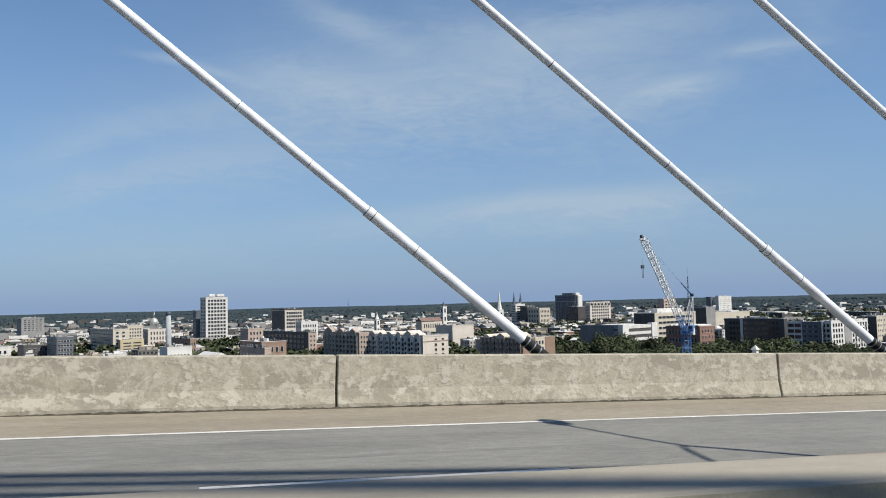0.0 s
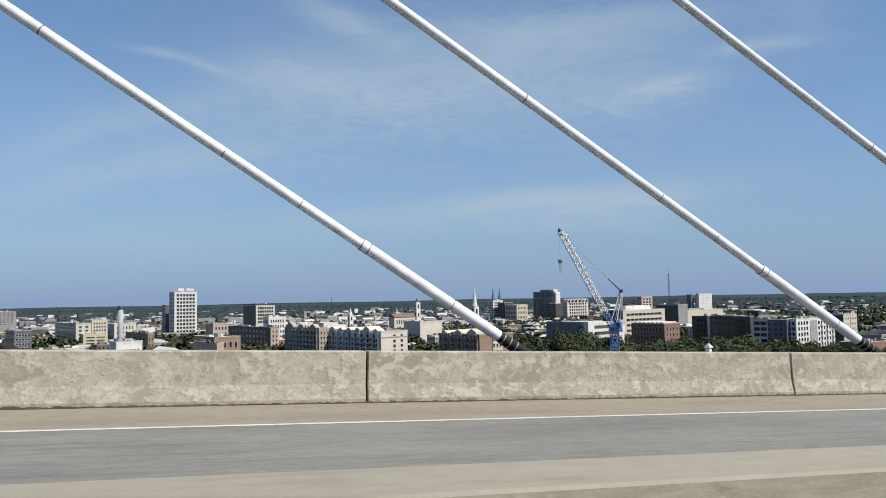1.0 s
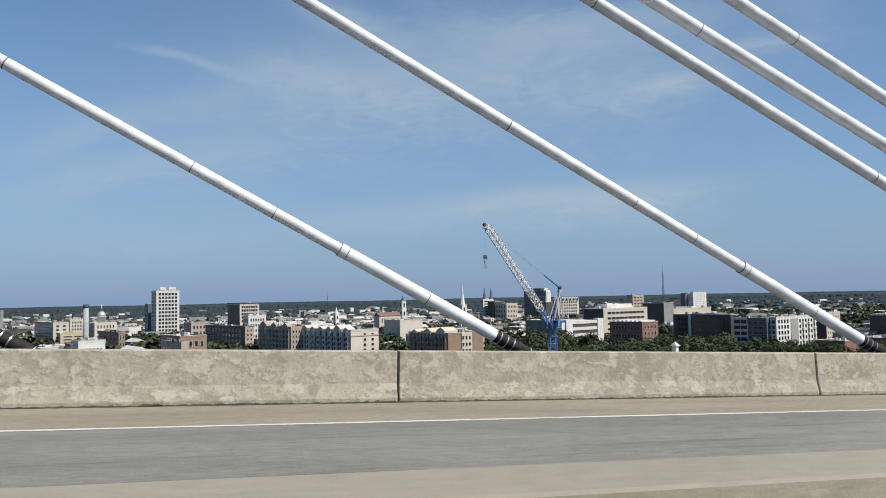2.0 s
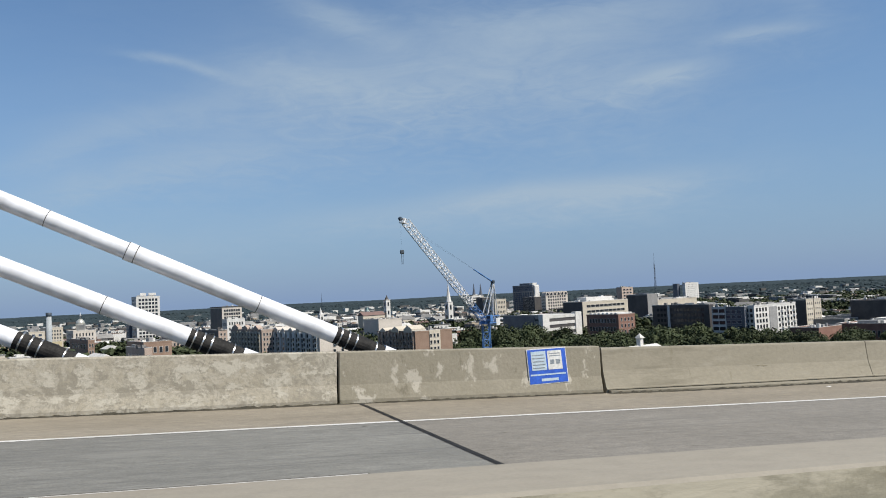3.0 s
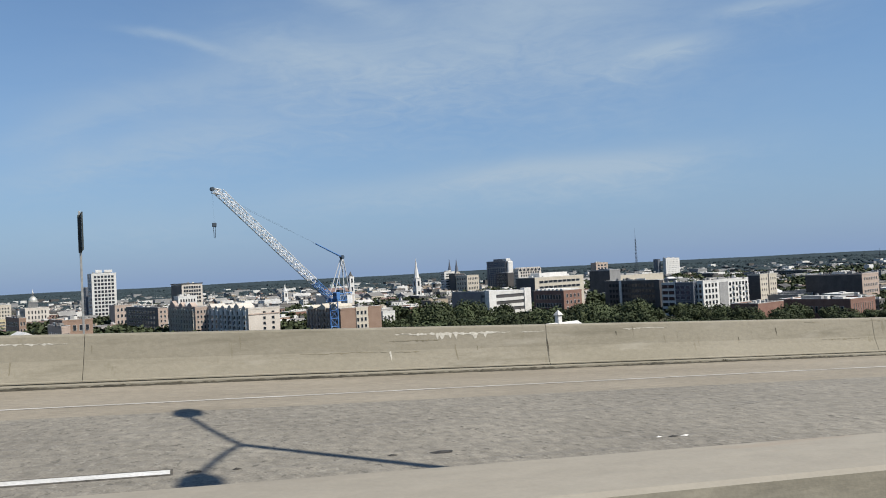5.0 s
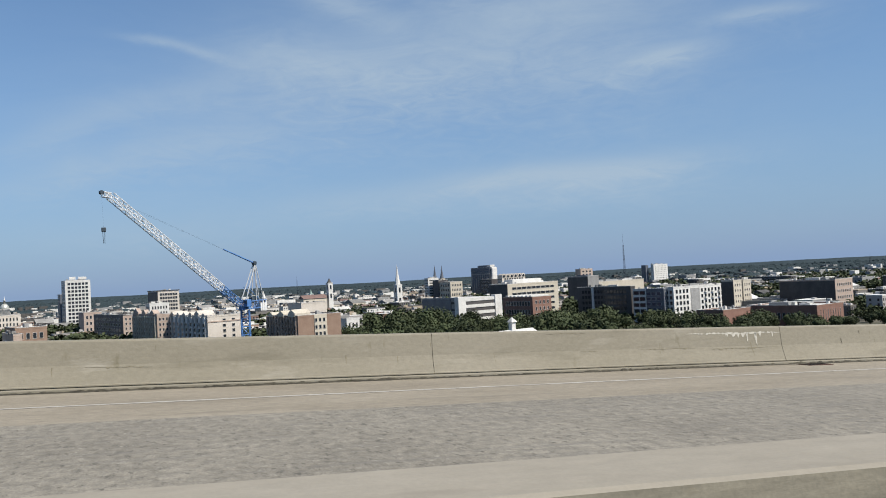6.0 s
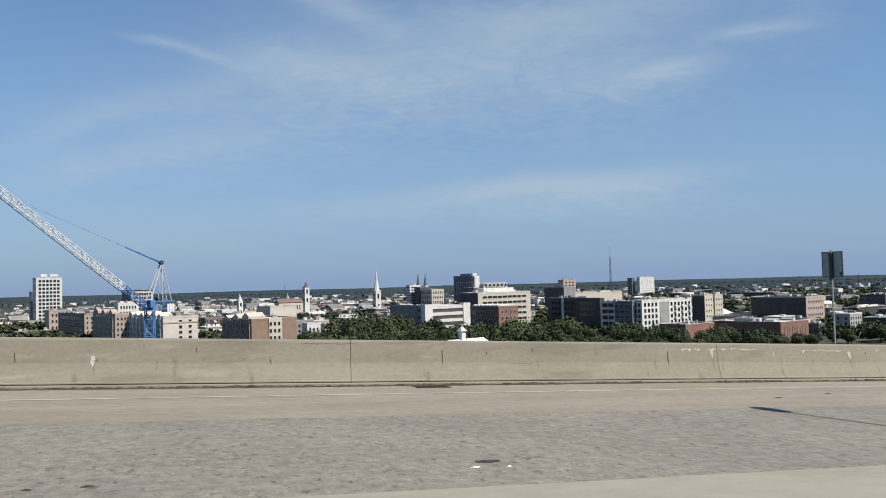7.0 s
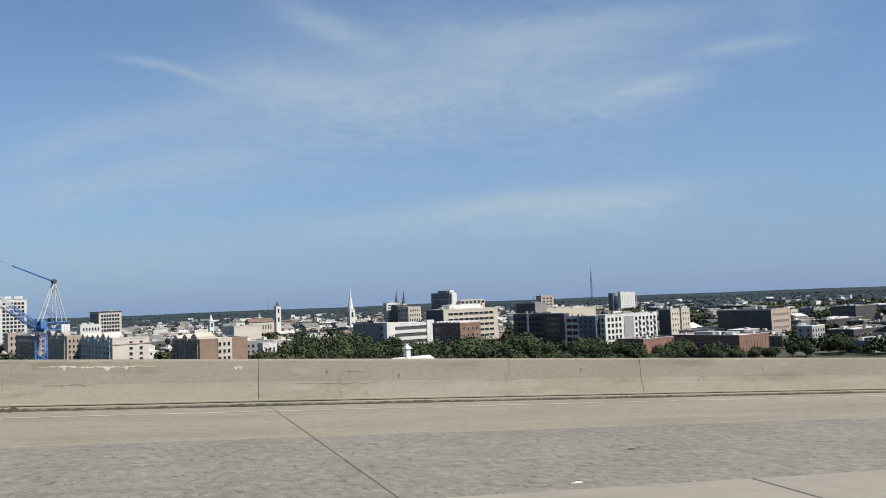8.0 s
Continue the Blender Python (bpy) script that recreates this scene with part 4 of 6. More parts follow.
CABLE_X = [(-38.1, 1.0), (-29.8, 1.0), (-21.4, 1.0), (-13.0, 1.0), (-5.1, 1.0), (3.85, 1.0), (11.84, 1.0), (20.1, 1.02), (28.5, 1.05), (36.85, 1.1), (45.3, 1.1), (53.45, 1.17), (61.85, 1.22), (70.65, 1.27), (73.13, 1.3), (75.48, 1.3)]
for x, s in CABLE_X:
    stay(x, 13.48, s, {70.65: -4.0, 73.13: -6.0, 75.48: -3.5}.get(x, 0.0))
for x, s in CABLE_X[:4] + [(-4.6, 1.0)] + CABLE_X[5:-3] + [(69.9, 1.27), (72.9, 1.3), (75.8, 1.3)]:
    stay(x, -9.42, s, 0.0)
ledge = strip("anchor_ledge", lambda x: toe(x) + 0.4, lambda x: toe(x) + 1.6, -0.25, M_PIER, "concrete edge beam that carries the cable anchors", "edge beam", x1=80, thick=1.2)
strip("anchor_ledge", -10.2, -8.98, -0.25, M_PIER, "concrete edge beam on the other side of the deck", "edge beam", x1=80, thick=1.2)

# ---- signs ----
def sign_post(x, rise, turn, half):
    y = toe(x) + 0.58
    z = deck(x, toe(x))[2] + rise
    root = thing("road_sign", (x, y, z), "back of a grey metal road sign on a thin post", "road sign", "signs behind the parapet", turn=turn)
    part("post", box((-0.017, -0.017, -0.6), (0.017, 0.017, 2.66), 0.004), M_POST, root)
    part("bracket", box((-0.05, -0.05, 0.30), (0.05, 0.02, 0.45), 0.006), M_POST, root)
    panel_ob = part("panel", box((0.026, -half, 2.04), (0.034, half, 2.62), 0.003), M_SIGN_BACK, root)
    bm = bmesh.new()
    for lo, hi in (((0.02, -half - 0.005, 2.03), (0.04, 0.01 - half, 2.63)), ((0.02, half - 0.01, 2.03), (0.04, half + 0.005, 2.63)), ((0.02, 0.01 - half, 2.03), (0.04, half - 0.01, 2.045)), ((0.02, 0.01 - half, 2.615), (0.04, half - 0.01, 2.63))):
        add_box(bm, lo, hi)
    part("rim", bm, M_SIGN_EDGE, root)
    part("stiffener", box((-0.03, -0.045, 1.99), (0.02, 0.045, 2.60), 0.004), M_SIGN_EDGE, root)
    part("sticker", box((0.018, 0.035 - half, 2.07), (0.0255, 0.095 - half, 2.14)), M_SIGN_EDGE, panel_ob)


sign_post(121.95, 0.08, 8, 0.27)
sign_post(189.2, 0.30, 0, 0.305)

board = thing("notice_board", (79.09, 12.636, deck(79.09, 12.636)[2]), "blue notice board with two pale panels on the parapet", "notice board")
tilt = Matrix.Rotation(radians(-7.2), 4, "X")


def on_board(name, lo, hi, mat, label="", bev=0.0):
    ob = part(name, box(lo, hi, bev), mat, board, label)
    ob.matrix_local = Matrix.Translation((0, 0.022, 0.0)) @ tilt
    return ob


on_board("backing", (-0.375, -0.012, 0.20), (0.375, 0.004, 0.81), M_SIGN_WHITE, "white edged board", 0.003)
on_board("face", (-0.362, -0.016, 0.213), (0.362, -0.012, 0.797), M_BLUE_SIGN)
on_board("panel", (-0.30, -0.020, 0.44), (-0.02, -0.016, 0.765), M_SIGN_PANEL)
on_board("panel", (0.01, -0.020, 0.44), (0.28, -0.016, 0.765), M_SIGN_WHITE)
for i in range(5):
    on_board("text_bar", (-0.28, -0.0225, 0.47 + 0.055 * i), (-0.06 + 0.02 * (i % 2), -0.020, 0.487 + 0.055 * i), M_SIGN_INK)
for i in range(2):
    on_board("text_bar", (0.04, -0.0225, 0.665 + 0.04 * i), (0.25, -0.020, 0.68 + 0.04 * i), M_SIGN_INK)
    on_board("picture_square", (0.05 + 0.11 * i, -0.0225, 0.53), (0.13 + 0.11 * i, -0.020, 0.61), M_SIGN_INK)
on_board("text_bar", (-0.34, -0.0185, 0.35), (0.33, -0.016, 0.375), M_SIGN_PANEL)
on_board("text_bar", (-0.14, -0.0185, 0.25), (0.18, -0.016, 0.295), M_SIGN_PANEL)

# ---- drains and weeds along the gutter ----
def drain(x):
    y = toe(x) - ledge_width(x) - 0.24
    root = thing("drain_grate", deck(x, y), "dark rusty drain grate in the gutter by the parapet", "drain", "drains in the gutter")
    g = -(GRADE + CURVE * x)

    def slab(name, lo, hi, mat):
        ob = part(name, box(lo, hi), mat, root)
        for v in ob.data.vertices:
            v.co.z += g * v.co.x - FALL * v.co.y
        return ob

    # the pit's darkness is coloured in: a flat black sheet on solid deck
    slab("pit", (-0.29, -0.19, -0.01), (0.29, 0.19, 0.006), M_RUBBER_AND_PIT)
    for lo, hi in (((-0.31, -0.21, -0.01), (0.31, -0.19, 0.012)), ((-0.31, 0.19, -0.01), (0.31, 0.21, 0.012)), ((-0.31, -0.19, -0.01), (-0.29, 0.19, 0.012)), ((0.29, -0.19, -0.01), (0.31, 0.19, 0.012))):
        slab("frame", lo, hi, M_RUST_PLATE)
    for i in range(7):
        slab("bar", (-0.242 + 0.075 * i, -0.19, 0.006), (-0.234 + 0.075 * i, 0.19, 0.010), M_BOLT)


for x in (88.05, 102.65, 161.95, 178.9):
    drain(x)

weed_root = thing("weeds", (0, 0, 0), "small dry weeds rooted in the gutter grit", "weeds", kind="stuff")
wrnd = random.Random(6)
for x in [94.9, 97.9, 99.3, 109.4, 118.2, 133.6, 152.1, 170.3, 183.3, 196.4, 3.1, 18.6, 26.3, 41.2, 47.8]:
    bm = bmesh.new()
    base = Vector(deck(x, toe(x) - ledge_width(x) - 0.02, 0.0))
    for k in range(9):
        p = base + Vector((wrnd.uniform(-0.05, 0.05), wrnd.uniform(-0.02, 0.01), 0))
        add_rod(bm, p, p + Vector((wrnd.uniform(-0.05, 0.05), wrnd.uniform(-0.04, 0.0), wrnd.uniform(0.03, 0.085))), 0.005, 0.001, seg=4)
    part("tuft", bm, M_WEED, weed_root)

# ---- litter on the road ----
def scrap(x, y, l, w, mat, seed, label):
    rnd = random.Random(seed)
    bm = bmesh.new()
    n = 9
    ring = [bm.verts.new((l * math.cos(math.tau * i / n) * rnd.uniform(0.6, 1.1), w * math.sin(math.tau * i / n) * rnd.uniform(0.6, 1.1), 0)) for i in range(n)]
    mid = bm.verts.new((0, 0, 0.012))
    for i in range(n):
        bm.faces.new((ring[i], ring[(i + 1) % n], mid))
    bm.faces.new(list(reversed(ring)))
    if mat is M_LITTER:
        bmesh.ops.scale(bm, vec=(0.75, 0.75, 1.0), verts=bm.verts)
    ob = link_mesh("litter", bm, mat)
    ob.matrix_world = Matrix.Translation(deck(x, y, 0.003))
    tagged(ob, label, "litter", "litter on the road")


PALE, DARK = "small pale scrap lying on the concrete road", "small dark scrap of rubber on the road"
# along the road, across it, half length
DARK_SCRAPS = [
    (162.12, 7.96, 0.04), (162.84, 8.05, 0.06), (163.74, 7.98, 0.03), (163.89, 7.98, 0.03), (162.28, 7.95, 0.03), (165.02, 6.78, 0.05),
    (177.16, 7, 0.17), (172.71, 6.65, 0.09), (173.15, 6.66, 0.07), (173.57, 6.67, 0.05), (173.96, 6.7, 0.06), (114.43, 6.2, 0.08),
    (100.19, 6.25, 0.08), (184.19, 11.4, 0.14), (204.8, 8.2, 0.08), (74.53, 6.6, 0.12), (75.14, 6.7, 0.14), (37.03, 6.8, 0.07),
    (123.47, 6.67, 0.09), (123.78, 6.66, 0.045), (125.03, 6.75, 0.05), (125.45, 6.74, 0.16), (127.69, 6.7, 0.06), (186.44, 6.79, 0.12),
    (186.63, 6.74, 0.06), (189.76, 6.54, 0.12), (189.56, 6.53, 0.05), (191.3, 6.56, 0.12), (190.99, 6.53, 0.05), (185.73, 11.91, 0.09),
]
PALE_SCRAPS = [
    (165.10, 6.78, 0.05), (176.97, 6.76, 0.08), (177.28, 6.74, 0.05), (115.33, 6.64, 0.09), (100.49, 6.2, 0.09), (203.2, 6.55, 0.09),
    (91.18, 6.5, 0.12), (84.56, 12.1, 0.1), (127.55, 6.72, 0.05), (127.83, 6.71, 0.07), (90.76, 6.6, 0.06),
]
for i, (x, y, l) in enumerate(DARK_SCRAPS):
    scrap(x, y, l, 0.4 * l + 0.005, M_DARK_LITTER, i, DARK)
for i, (x, y, l) in enumerate(PALE_SCRAPS):
    scrap(x, y, l, 0.5 * l, M_LITTER, 100 + i, PALE)

# ---- the ground and the town ----
GROUND = -52.0
GRID = 19.0
TAKEN = []


def ground_sheet():
    bm = bmesh.new()
    rings = []
    for r in (1.0, 300, 700, 1200, 2000, 3200, 4980):
        rings.append([bm.verts.new((100 + r * math.cos(math.tau * i / 72), r * math.sin(math.tau * i / 72), GROUND)) for i in range(72)])
    for a, b in zip(rings, rings[1:]):
        for i in range(72):
            bm.faces.new((a[i], a[(i + 1) % 72], b[(i + 1) % 72], b[i]))
    bm.faces.new(rings[0])
    tagged(link_mesh("ground", bm, M_GROUND), "flat wooded town ground reaching the horizon", "ground", kind="structure")


ground_sheet()
for x in (-100, -30, 40, 104, 150, 198, 250, 300):
    z = prof(x) - 2.7
    bm = bmesh.new()
    for y in (-6.0, 9.0):
        add_box(bm, (x - 1.4, y - 1.8, GROUND - 0.5), (x + 1.4, y + 1.8, z - 1.8), 0, 0.2)
    add_box(bm, (x - 1.7, -9.0, z - 1.8), (x + 1.7, 12.0, z), 0, 0.2)
    tagged(link_mesh("bridge_pier", bm, M_PIER), "tall plain concrete pier under the deck", "pier", kind="structure")

WINDOWS, LAST = {}, [None]


def window_mesh(w, h, pane=None, frame=None):
    """A pane set back in a raised surround with a sill; it looks towards -y."""
    key = (round(w, 2), round(h, 2), (pane or M_PANE).name, (frame or M_FRAME).name)
    if key not in WINDOWS:
        bm = bmesh.new()
        t, d = min(0.16, w * 0.12), 0.14
        add_box(bm, (-w / 2, -0.02, -h / 2), (w / 2, 0.05, h / 2), 0)
        for lo, hi in (((-w / 2 - t, -d, -h / 2), (-w / 2, 0.05, h / 2)), ((w / 2, -d, -h / 2), (w / 2 + t, 0.05, h / 2)), ((-w / 2 - t, -d, h / 2), (w / 2 + t, 0.05, h / 2 + t)), ((-w / 2 - t, -d - 0.1, -h / 2 - t), (w / 2 + t, 0.05, -h / 2))):
            add_box(bm, lo, hi, 1)
        me = bpy.data.meshes.new("window")
        bm.to_mesh(me)
        bm.free()
        me.materials.append(pane or M_PANE)
        me.materials.append(frame or M_FRAME)
        WINDOWS[key] = me
    return WINDOWS[key]


def windows(root, face, w, d, z0, z1, rows, cols, ww, wh, pane=None, frame=None, margin=0.08, skip=None):
    me = window_mesh(ww, wh, pane, frame)
    span = w if face in "fb" else d
    for r in range(rows):
        z = z0 + (z1 - z0) * (r + 0.5) / rows
        for c in range(cols):
            if skip and skip(r, c):
                continue
            s = span * (margin + (1 - 2 * margin) * (c + 0.5) / cols)
            ob = new("window", me)
            ob.parent = root
            ob.matrix_local = pose(s, 0, z) if face == "f" else pose(0, s, z, 0, 0, -90)


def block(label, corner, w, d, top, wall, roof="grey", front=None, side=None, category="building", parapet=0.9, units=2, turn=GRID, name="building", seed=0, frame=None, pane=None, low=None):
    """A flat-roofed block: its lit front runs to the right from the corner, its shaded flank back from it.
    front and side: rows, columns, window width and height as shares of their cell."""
    h = top - GROUND
    root = thing(name, (corner[0], corner[1], GROUND), label, category, turn=turn)
    t = radians(turn)
    TAKEN.append((corner[0] + w / 2 * math.cos(t) - d / 2 * math.sin(t), corner[1] + w / 2 * math.sin(t) + d / 2 * math.cos(t), math.hypot(w, d) / 2))
    wm = M_WALL[wall] if isinstance(wall, str) else wall
    part("wall", box((0, 0, 0), (w, d, h)), wm, root)
    part("roof", box((0.3, 0.3, h), (w - 0.3, d - 0.3, h + 0.12)), M_ROOF[roof], root)
    if parapet:
        bm = bmesh.new()
        for lo, hi in (((-0.12, -0.12, h - 0.3), (w + 0.12, 0.3, h + parapet)), ((-0.12, d - 0.3, h - 0.3), (w + 0.12, d + 0.12, h + parapet)), ((-0.12, 0.3, h - 0.3), (0.3, d - 0.3, h + parapet)), ((w - 0.3, 0.3, h - 0.3), (w + 0.12, d - 0.3, h + parapet))):
            add_box(bm, lo, hi)
        part("parapet", bm, wm, root)
        bm = bmesh.new()
        for lo, hi in (((-0.22, -0.22, h + parapet), (w + 0.22, 0.4, h + parapet + 0.22)), ((-0.22, d - 0.4, h + parapet), (w + 0.22, d + 0.22, h + parapet + 0.22)), ((-0.22, 0.4, h + parapet), (0.4, d - 0.4, h + parapet + 0.22)), ((w - 0.4, 0.4, h + parapet), (w + 0.22, d - 0.4, h + parapet + 0.22))):
            add_box(bm, lo, hi)
        part("coping", bm, M_ROOF["white"], root)
    rnd = random.Random(seed + int(w * 7))
    for i in range(units):
        uw, ud, uh = rnd.uniform(0.10, 0.3) * w, rnd.uniform(0.10, 0.3) * d, rnd.uniform(1.2, 3.0)
        ux, uy = rnd.uniform(0.1, 0.6) * w, rnd.uniform(0.15, 0.6) * d
        part("rooftop_unit", box((ux, uy, h + 0.1), (ux + uw, uy + ud, h + uh), 0.1), M_ROOF["white"] if rnd.random() < 0.6 else M_WALL["grey"], root)
    for i in range(rnd.randint(4, 8) if units else 0):
        ux, uy, q = rnd.uniform(0.06, 0.9) * w, rnd.uniform(0.06, 0.9) * d, rnd.uniform(0.5, 1.3)
        part("roof_vent", box((ux - q, uy - q, h + 0.1), (ux + q, uy + q * rnd.uniform(0.6, 1.6), h + rnd.uniform(1.2, 3.2)), 0.08), rnd.choice((M_ROOF["white"], M_WALL["grey"], M_WALL["dark"], M_ROOF["grey"])), root)
    bottom = 4.0 if low is None else low
    for face, spec in (("f", front), ("s", side)):
        if spec:
            rows, cols, fw, fh = spec
            span = w if face == "f" else d
            windows(root, face, w, d, bottom, h - 1.0, rows, cols, span * 0.84 / cols * fw, (h - 1.0 - bottom) / rows * fh, pane, frame)
    LAST[0] = root
    return root


def bays(root, d, h, count, wall, share=0.5, proud=2.2, face="s", w=0.0):
    """Pale projecting bays up a facade, with the dark recesses left between them."""
    span = d if face == "s" else w
    for i in range(count):
        a = span * (i + 0.5 - share / 2) / count
        b = span * (i + 0.5 + share / 2) / count
        top = h + (0.7 if i % 3 == 1 else 0.2)
        lo, hi = ((-proud, a, 0), (0.0, b, top)) if face == "s" else ((a, -proud, 0), (b, 0.0, top))
        part("bay", box(lo, hi, 0.05), M_WALL[wall], root, "pale projecting bay")
        me = window_mesh((b - a) * 0.62, 2.3, None, M_WALL[wall])
        for r in range(max(2, int(h / 3.8))):
            z = 3.0 + r * 3.7
            if z > h - 1.5:
                break
            o = new("window", me)
            o.parent = root
            o.matrix_local = pose(-proud, (a + b) / 2, z, 0, 0, -90) if face == "s" else pose((a + b) / 2, -proud, z)


def gable_row(root, w, d, h, count, wall):
    """Small pitched gables and roof houses along a flat roof, as the town's newer blocks have them."""
    rnd = random.Random(int(d * 10))
    for i in range(count):
        y = d * (i + 0.5) / count
        q = d / count * rnd.uniform(0.22, 0.34)
        up = rnd.uniform(1.0, 2.4)
        part("gable", sweep([[(x, y - q, h + 0.1), (x, y + q, h + 0.1), (x, y + q, h + up), (x, y, h + up + q * 0.5), (x, y - q, h + up)] for x in (-0.6, rnd.uniform(0.15, 0.5) * w)]), M_WALL[wall], root, "small pale roof gable")


# white hotel tower with a lower wing
ob = block("tall white hotel slab with rows of dark windows", (27.5, 1025.9), 27.8, 18.6, 11.6, "white", "white", (12, 6, 0.72, 0.62), (12, 3, 0.6, 0.6), units=3, category="hotel", low=10)
h = 12.5 - GROUND
part("roof_sign", box((5, 1, h + 1.0), (12, 1.6, h + 4.2), 0.2), M_WALL["white"], ob)
part("roof_sign", box((15, 1, h + 1.0), (24, 1.6, h + 4.0), 0.2), M_WALL["white"], ob)
block("narrow dark wing behind the white hotel", (17, 1064), 6.0, 12, -4.0, "slate", "grey", None, (12, 3, 0.5, 0.5), units=0)
block("pale office block, its blank flank coloured dark for shade", (128, 1067), 26.7, 38.6, -6.4, "ivory", "dark", (5, 7, 0.8, 0.62), None, units=2, category="office", low=22)
# the flank's shade is put into colour: a dark sheet over the ivory wall
part("dark_flank", box((-0.35, 0, 0), (0.0, 38.6, 45.4)), M_WALL["dark"], LAST[0], "blank flank coloured dark for shade")
part("roof_slab", box((-0.8, -0.8, 46.8), (27.5, 39.4, 47.7)), M_ROOF["dark"], LAST[0], "dark overhanging roof slab")
block("low pale bank building with a flat roof", (123.2, 883.4), 20.2, 13.4, -18.5, "white", "white", (5, 6, 0.5, 0.5), (4, 4, 0.5, 0.5))
hall = block("grey stone city hall with a gilded dome", (-37.5, 988), 24, 34, -24, "ivory", "white", (4, 6, 0.4, 0.6), (4, 8, 0.4, 0.6), category="city hall", units=0)
hh = -24 - GROUND


def ringed(name, profile, seg, mat, root, at, label=""):
    st = [[(at[0] + r * math.cos(math.tau * i / seg), at[1] + r * math.sin(math.tau * i / seg), z) for i in range(seg)] for r, z in profile]
    ob = part(name, sweep(st), mat, root, label)
    for p in ob.data.polygons:
        p.use_smooth = len(p.vertices) == 4
    return ob


ringed("drum", [(5.0, hh), (5.0, hh + 7.4), (5.4, hh + 7.5), (5.4, hh + 8.0)], 20, M_WALL["white"], hall, (10, 10))
ringed("dome", [(4.7, hh + 8.0), (4.6, hh + 9.3), (4.1, hh + 11.0), (3.1, hh + 12.4), (1.9, hh + 13.4), (1.2, hh + 13.8)], 20, M_GOLD, hall, (10, 10), "pale gilded dome")
ringed("lantern", [(1.1, hh + 13.8), (1.0, hh + 17.0), (1.3, hh + 17.1), (0.3, hh + 19.2), (0.08, hh + 22.0)], 10, M_WALL["white"], hall, (10, 10))

block("cream hotel block with a bright gable end", (-68.4, 899.1), 14.7, 91.9, -20.6, "cream", "white", (7, 2, 0.45, 0.5), (7, 12, 0.85, 0.55), pane=M_BLUE_GLASS, units=2)
block("cream upper block with rows of windows", (-55.6, 923.1), 15.9, 30.0, -17.9, "cream", "white", (8, 5, 0.5, 0.5), (8, 6, 0.5, 0.5), units=2)
block("low yellow block with long window bands", (-60.8, 891.8), 23.8, 14.0, -31.7, "yellow", "white", (5, 2, 0.8, 0.35), None, units=1)
block("cream apartment block with white gable ends", (169.2, 575.1), 23.8, 76.5, -24.9, "ivory", "white", (6, 3, 0.3, 0.5), (6, 14, 0.7, 0.7), category="apartments", units=6)
bays(LAST[0], 76.5, 26.6, 9, "white", 0.46, 1.3)
gable_row(LAST[0], 23.8, 76.5, 27.1, 6, "ivory")
part("cornice", box((-0.3, -0.35, 23.2), (24.1, 0.0, 24.0)), M_WALL["pink"], LAST[0], "brownish cornice band")
for o in list(LAST[0].children):
    if o.name.startswith("window") and abs(o.location.y) < 0.01 and 1 < o.location.x < 9:
        bpy.data.objects.remove(o)
block("pale apartment block with a long windowed flank", (135.2, 640.7), 9.4, 60.1, -23.6, "pink", "white", (6, 3, 0.5, 0.5), (6, 9, 0.6, 0.6), category="apartments", units=3)
bays(LAST[0], 60.1, 27.4, 10, "cream", 0.36, 1.2)
gable_row(LAST[0], 9.4, 60.1, 28.4, 3, "pink")
block("dark apartment block with a plain roof", (106.8, 723.5), 7.7, 93.5, -24.6, "dark", "dark", None, (5, 10, 0.5, 0.5), category="apartments", units=1)
part("end_wall", box((-0.15, -0.3, 0), (7.9, 0.0, 27.6)), M_WALL["pink"], LAST[0], "pinkish end wall")
windows(LAST[0], "f", 7.7, 93.5, 3.0, 26.5, 6, 2, 1.3, 1.9)
for o in LAST[0].children:
    if o.name.startswith("window") and abs(o.location.y) < 0.01 and o.location.x > 0.5:
        o.location.y = -0.3
bk = block("brown brick apartment block with pale bays", (221.5, 510.4), 31.0, 45.7, -26.5, "brick", "white", None, (5, 14, 0.55, 0.6), category="apartments", units=4)
part("bay", box((11.5, -0.5, 0), (20.5, 0.2, 26.4), 0.1), M_WALL["cream"], bk, "pale window bay")
bays(bk, 45.7, 25.0, 11, "pink", 0.34, 0.9)
gable_row(bk, 31.0, 45.7, 25.5, 3, "cream")
windows(bk, "f", 31.0, 45.7, 3.0, 25.0, 5, 9, 1.5, 2.2, skip=lambda r, c: c not in (3, 4, 5))
for o in bk.children:
    if o.name.startswith("window") and abs(o.location.y) < 0.01 and 11 < o.location.x < 21:
        o.location.y = -0.5
block("long white hall with a blank bright wall", (264.8, 788.2), 28.2, 28.7, -25.1, "ivory", "white", None, None, units=1)
ch = block("long church hall under a red tiled roof", (303.0, 1028.4), 34.0, 12.7, -25.2, "cream", "red", (2, 8, 0.4, 0.5), None, parapet=0, units=0, category="church hall")
hc = -25.2 - GROUND
part("pitched_roof", sweep([[(x, -0.8, hc), (x, 6.3, hc + 4.6), (x, 13.5, hc)] for x in (-0.5, 34.5)]), M_ROOF["red"], ch)


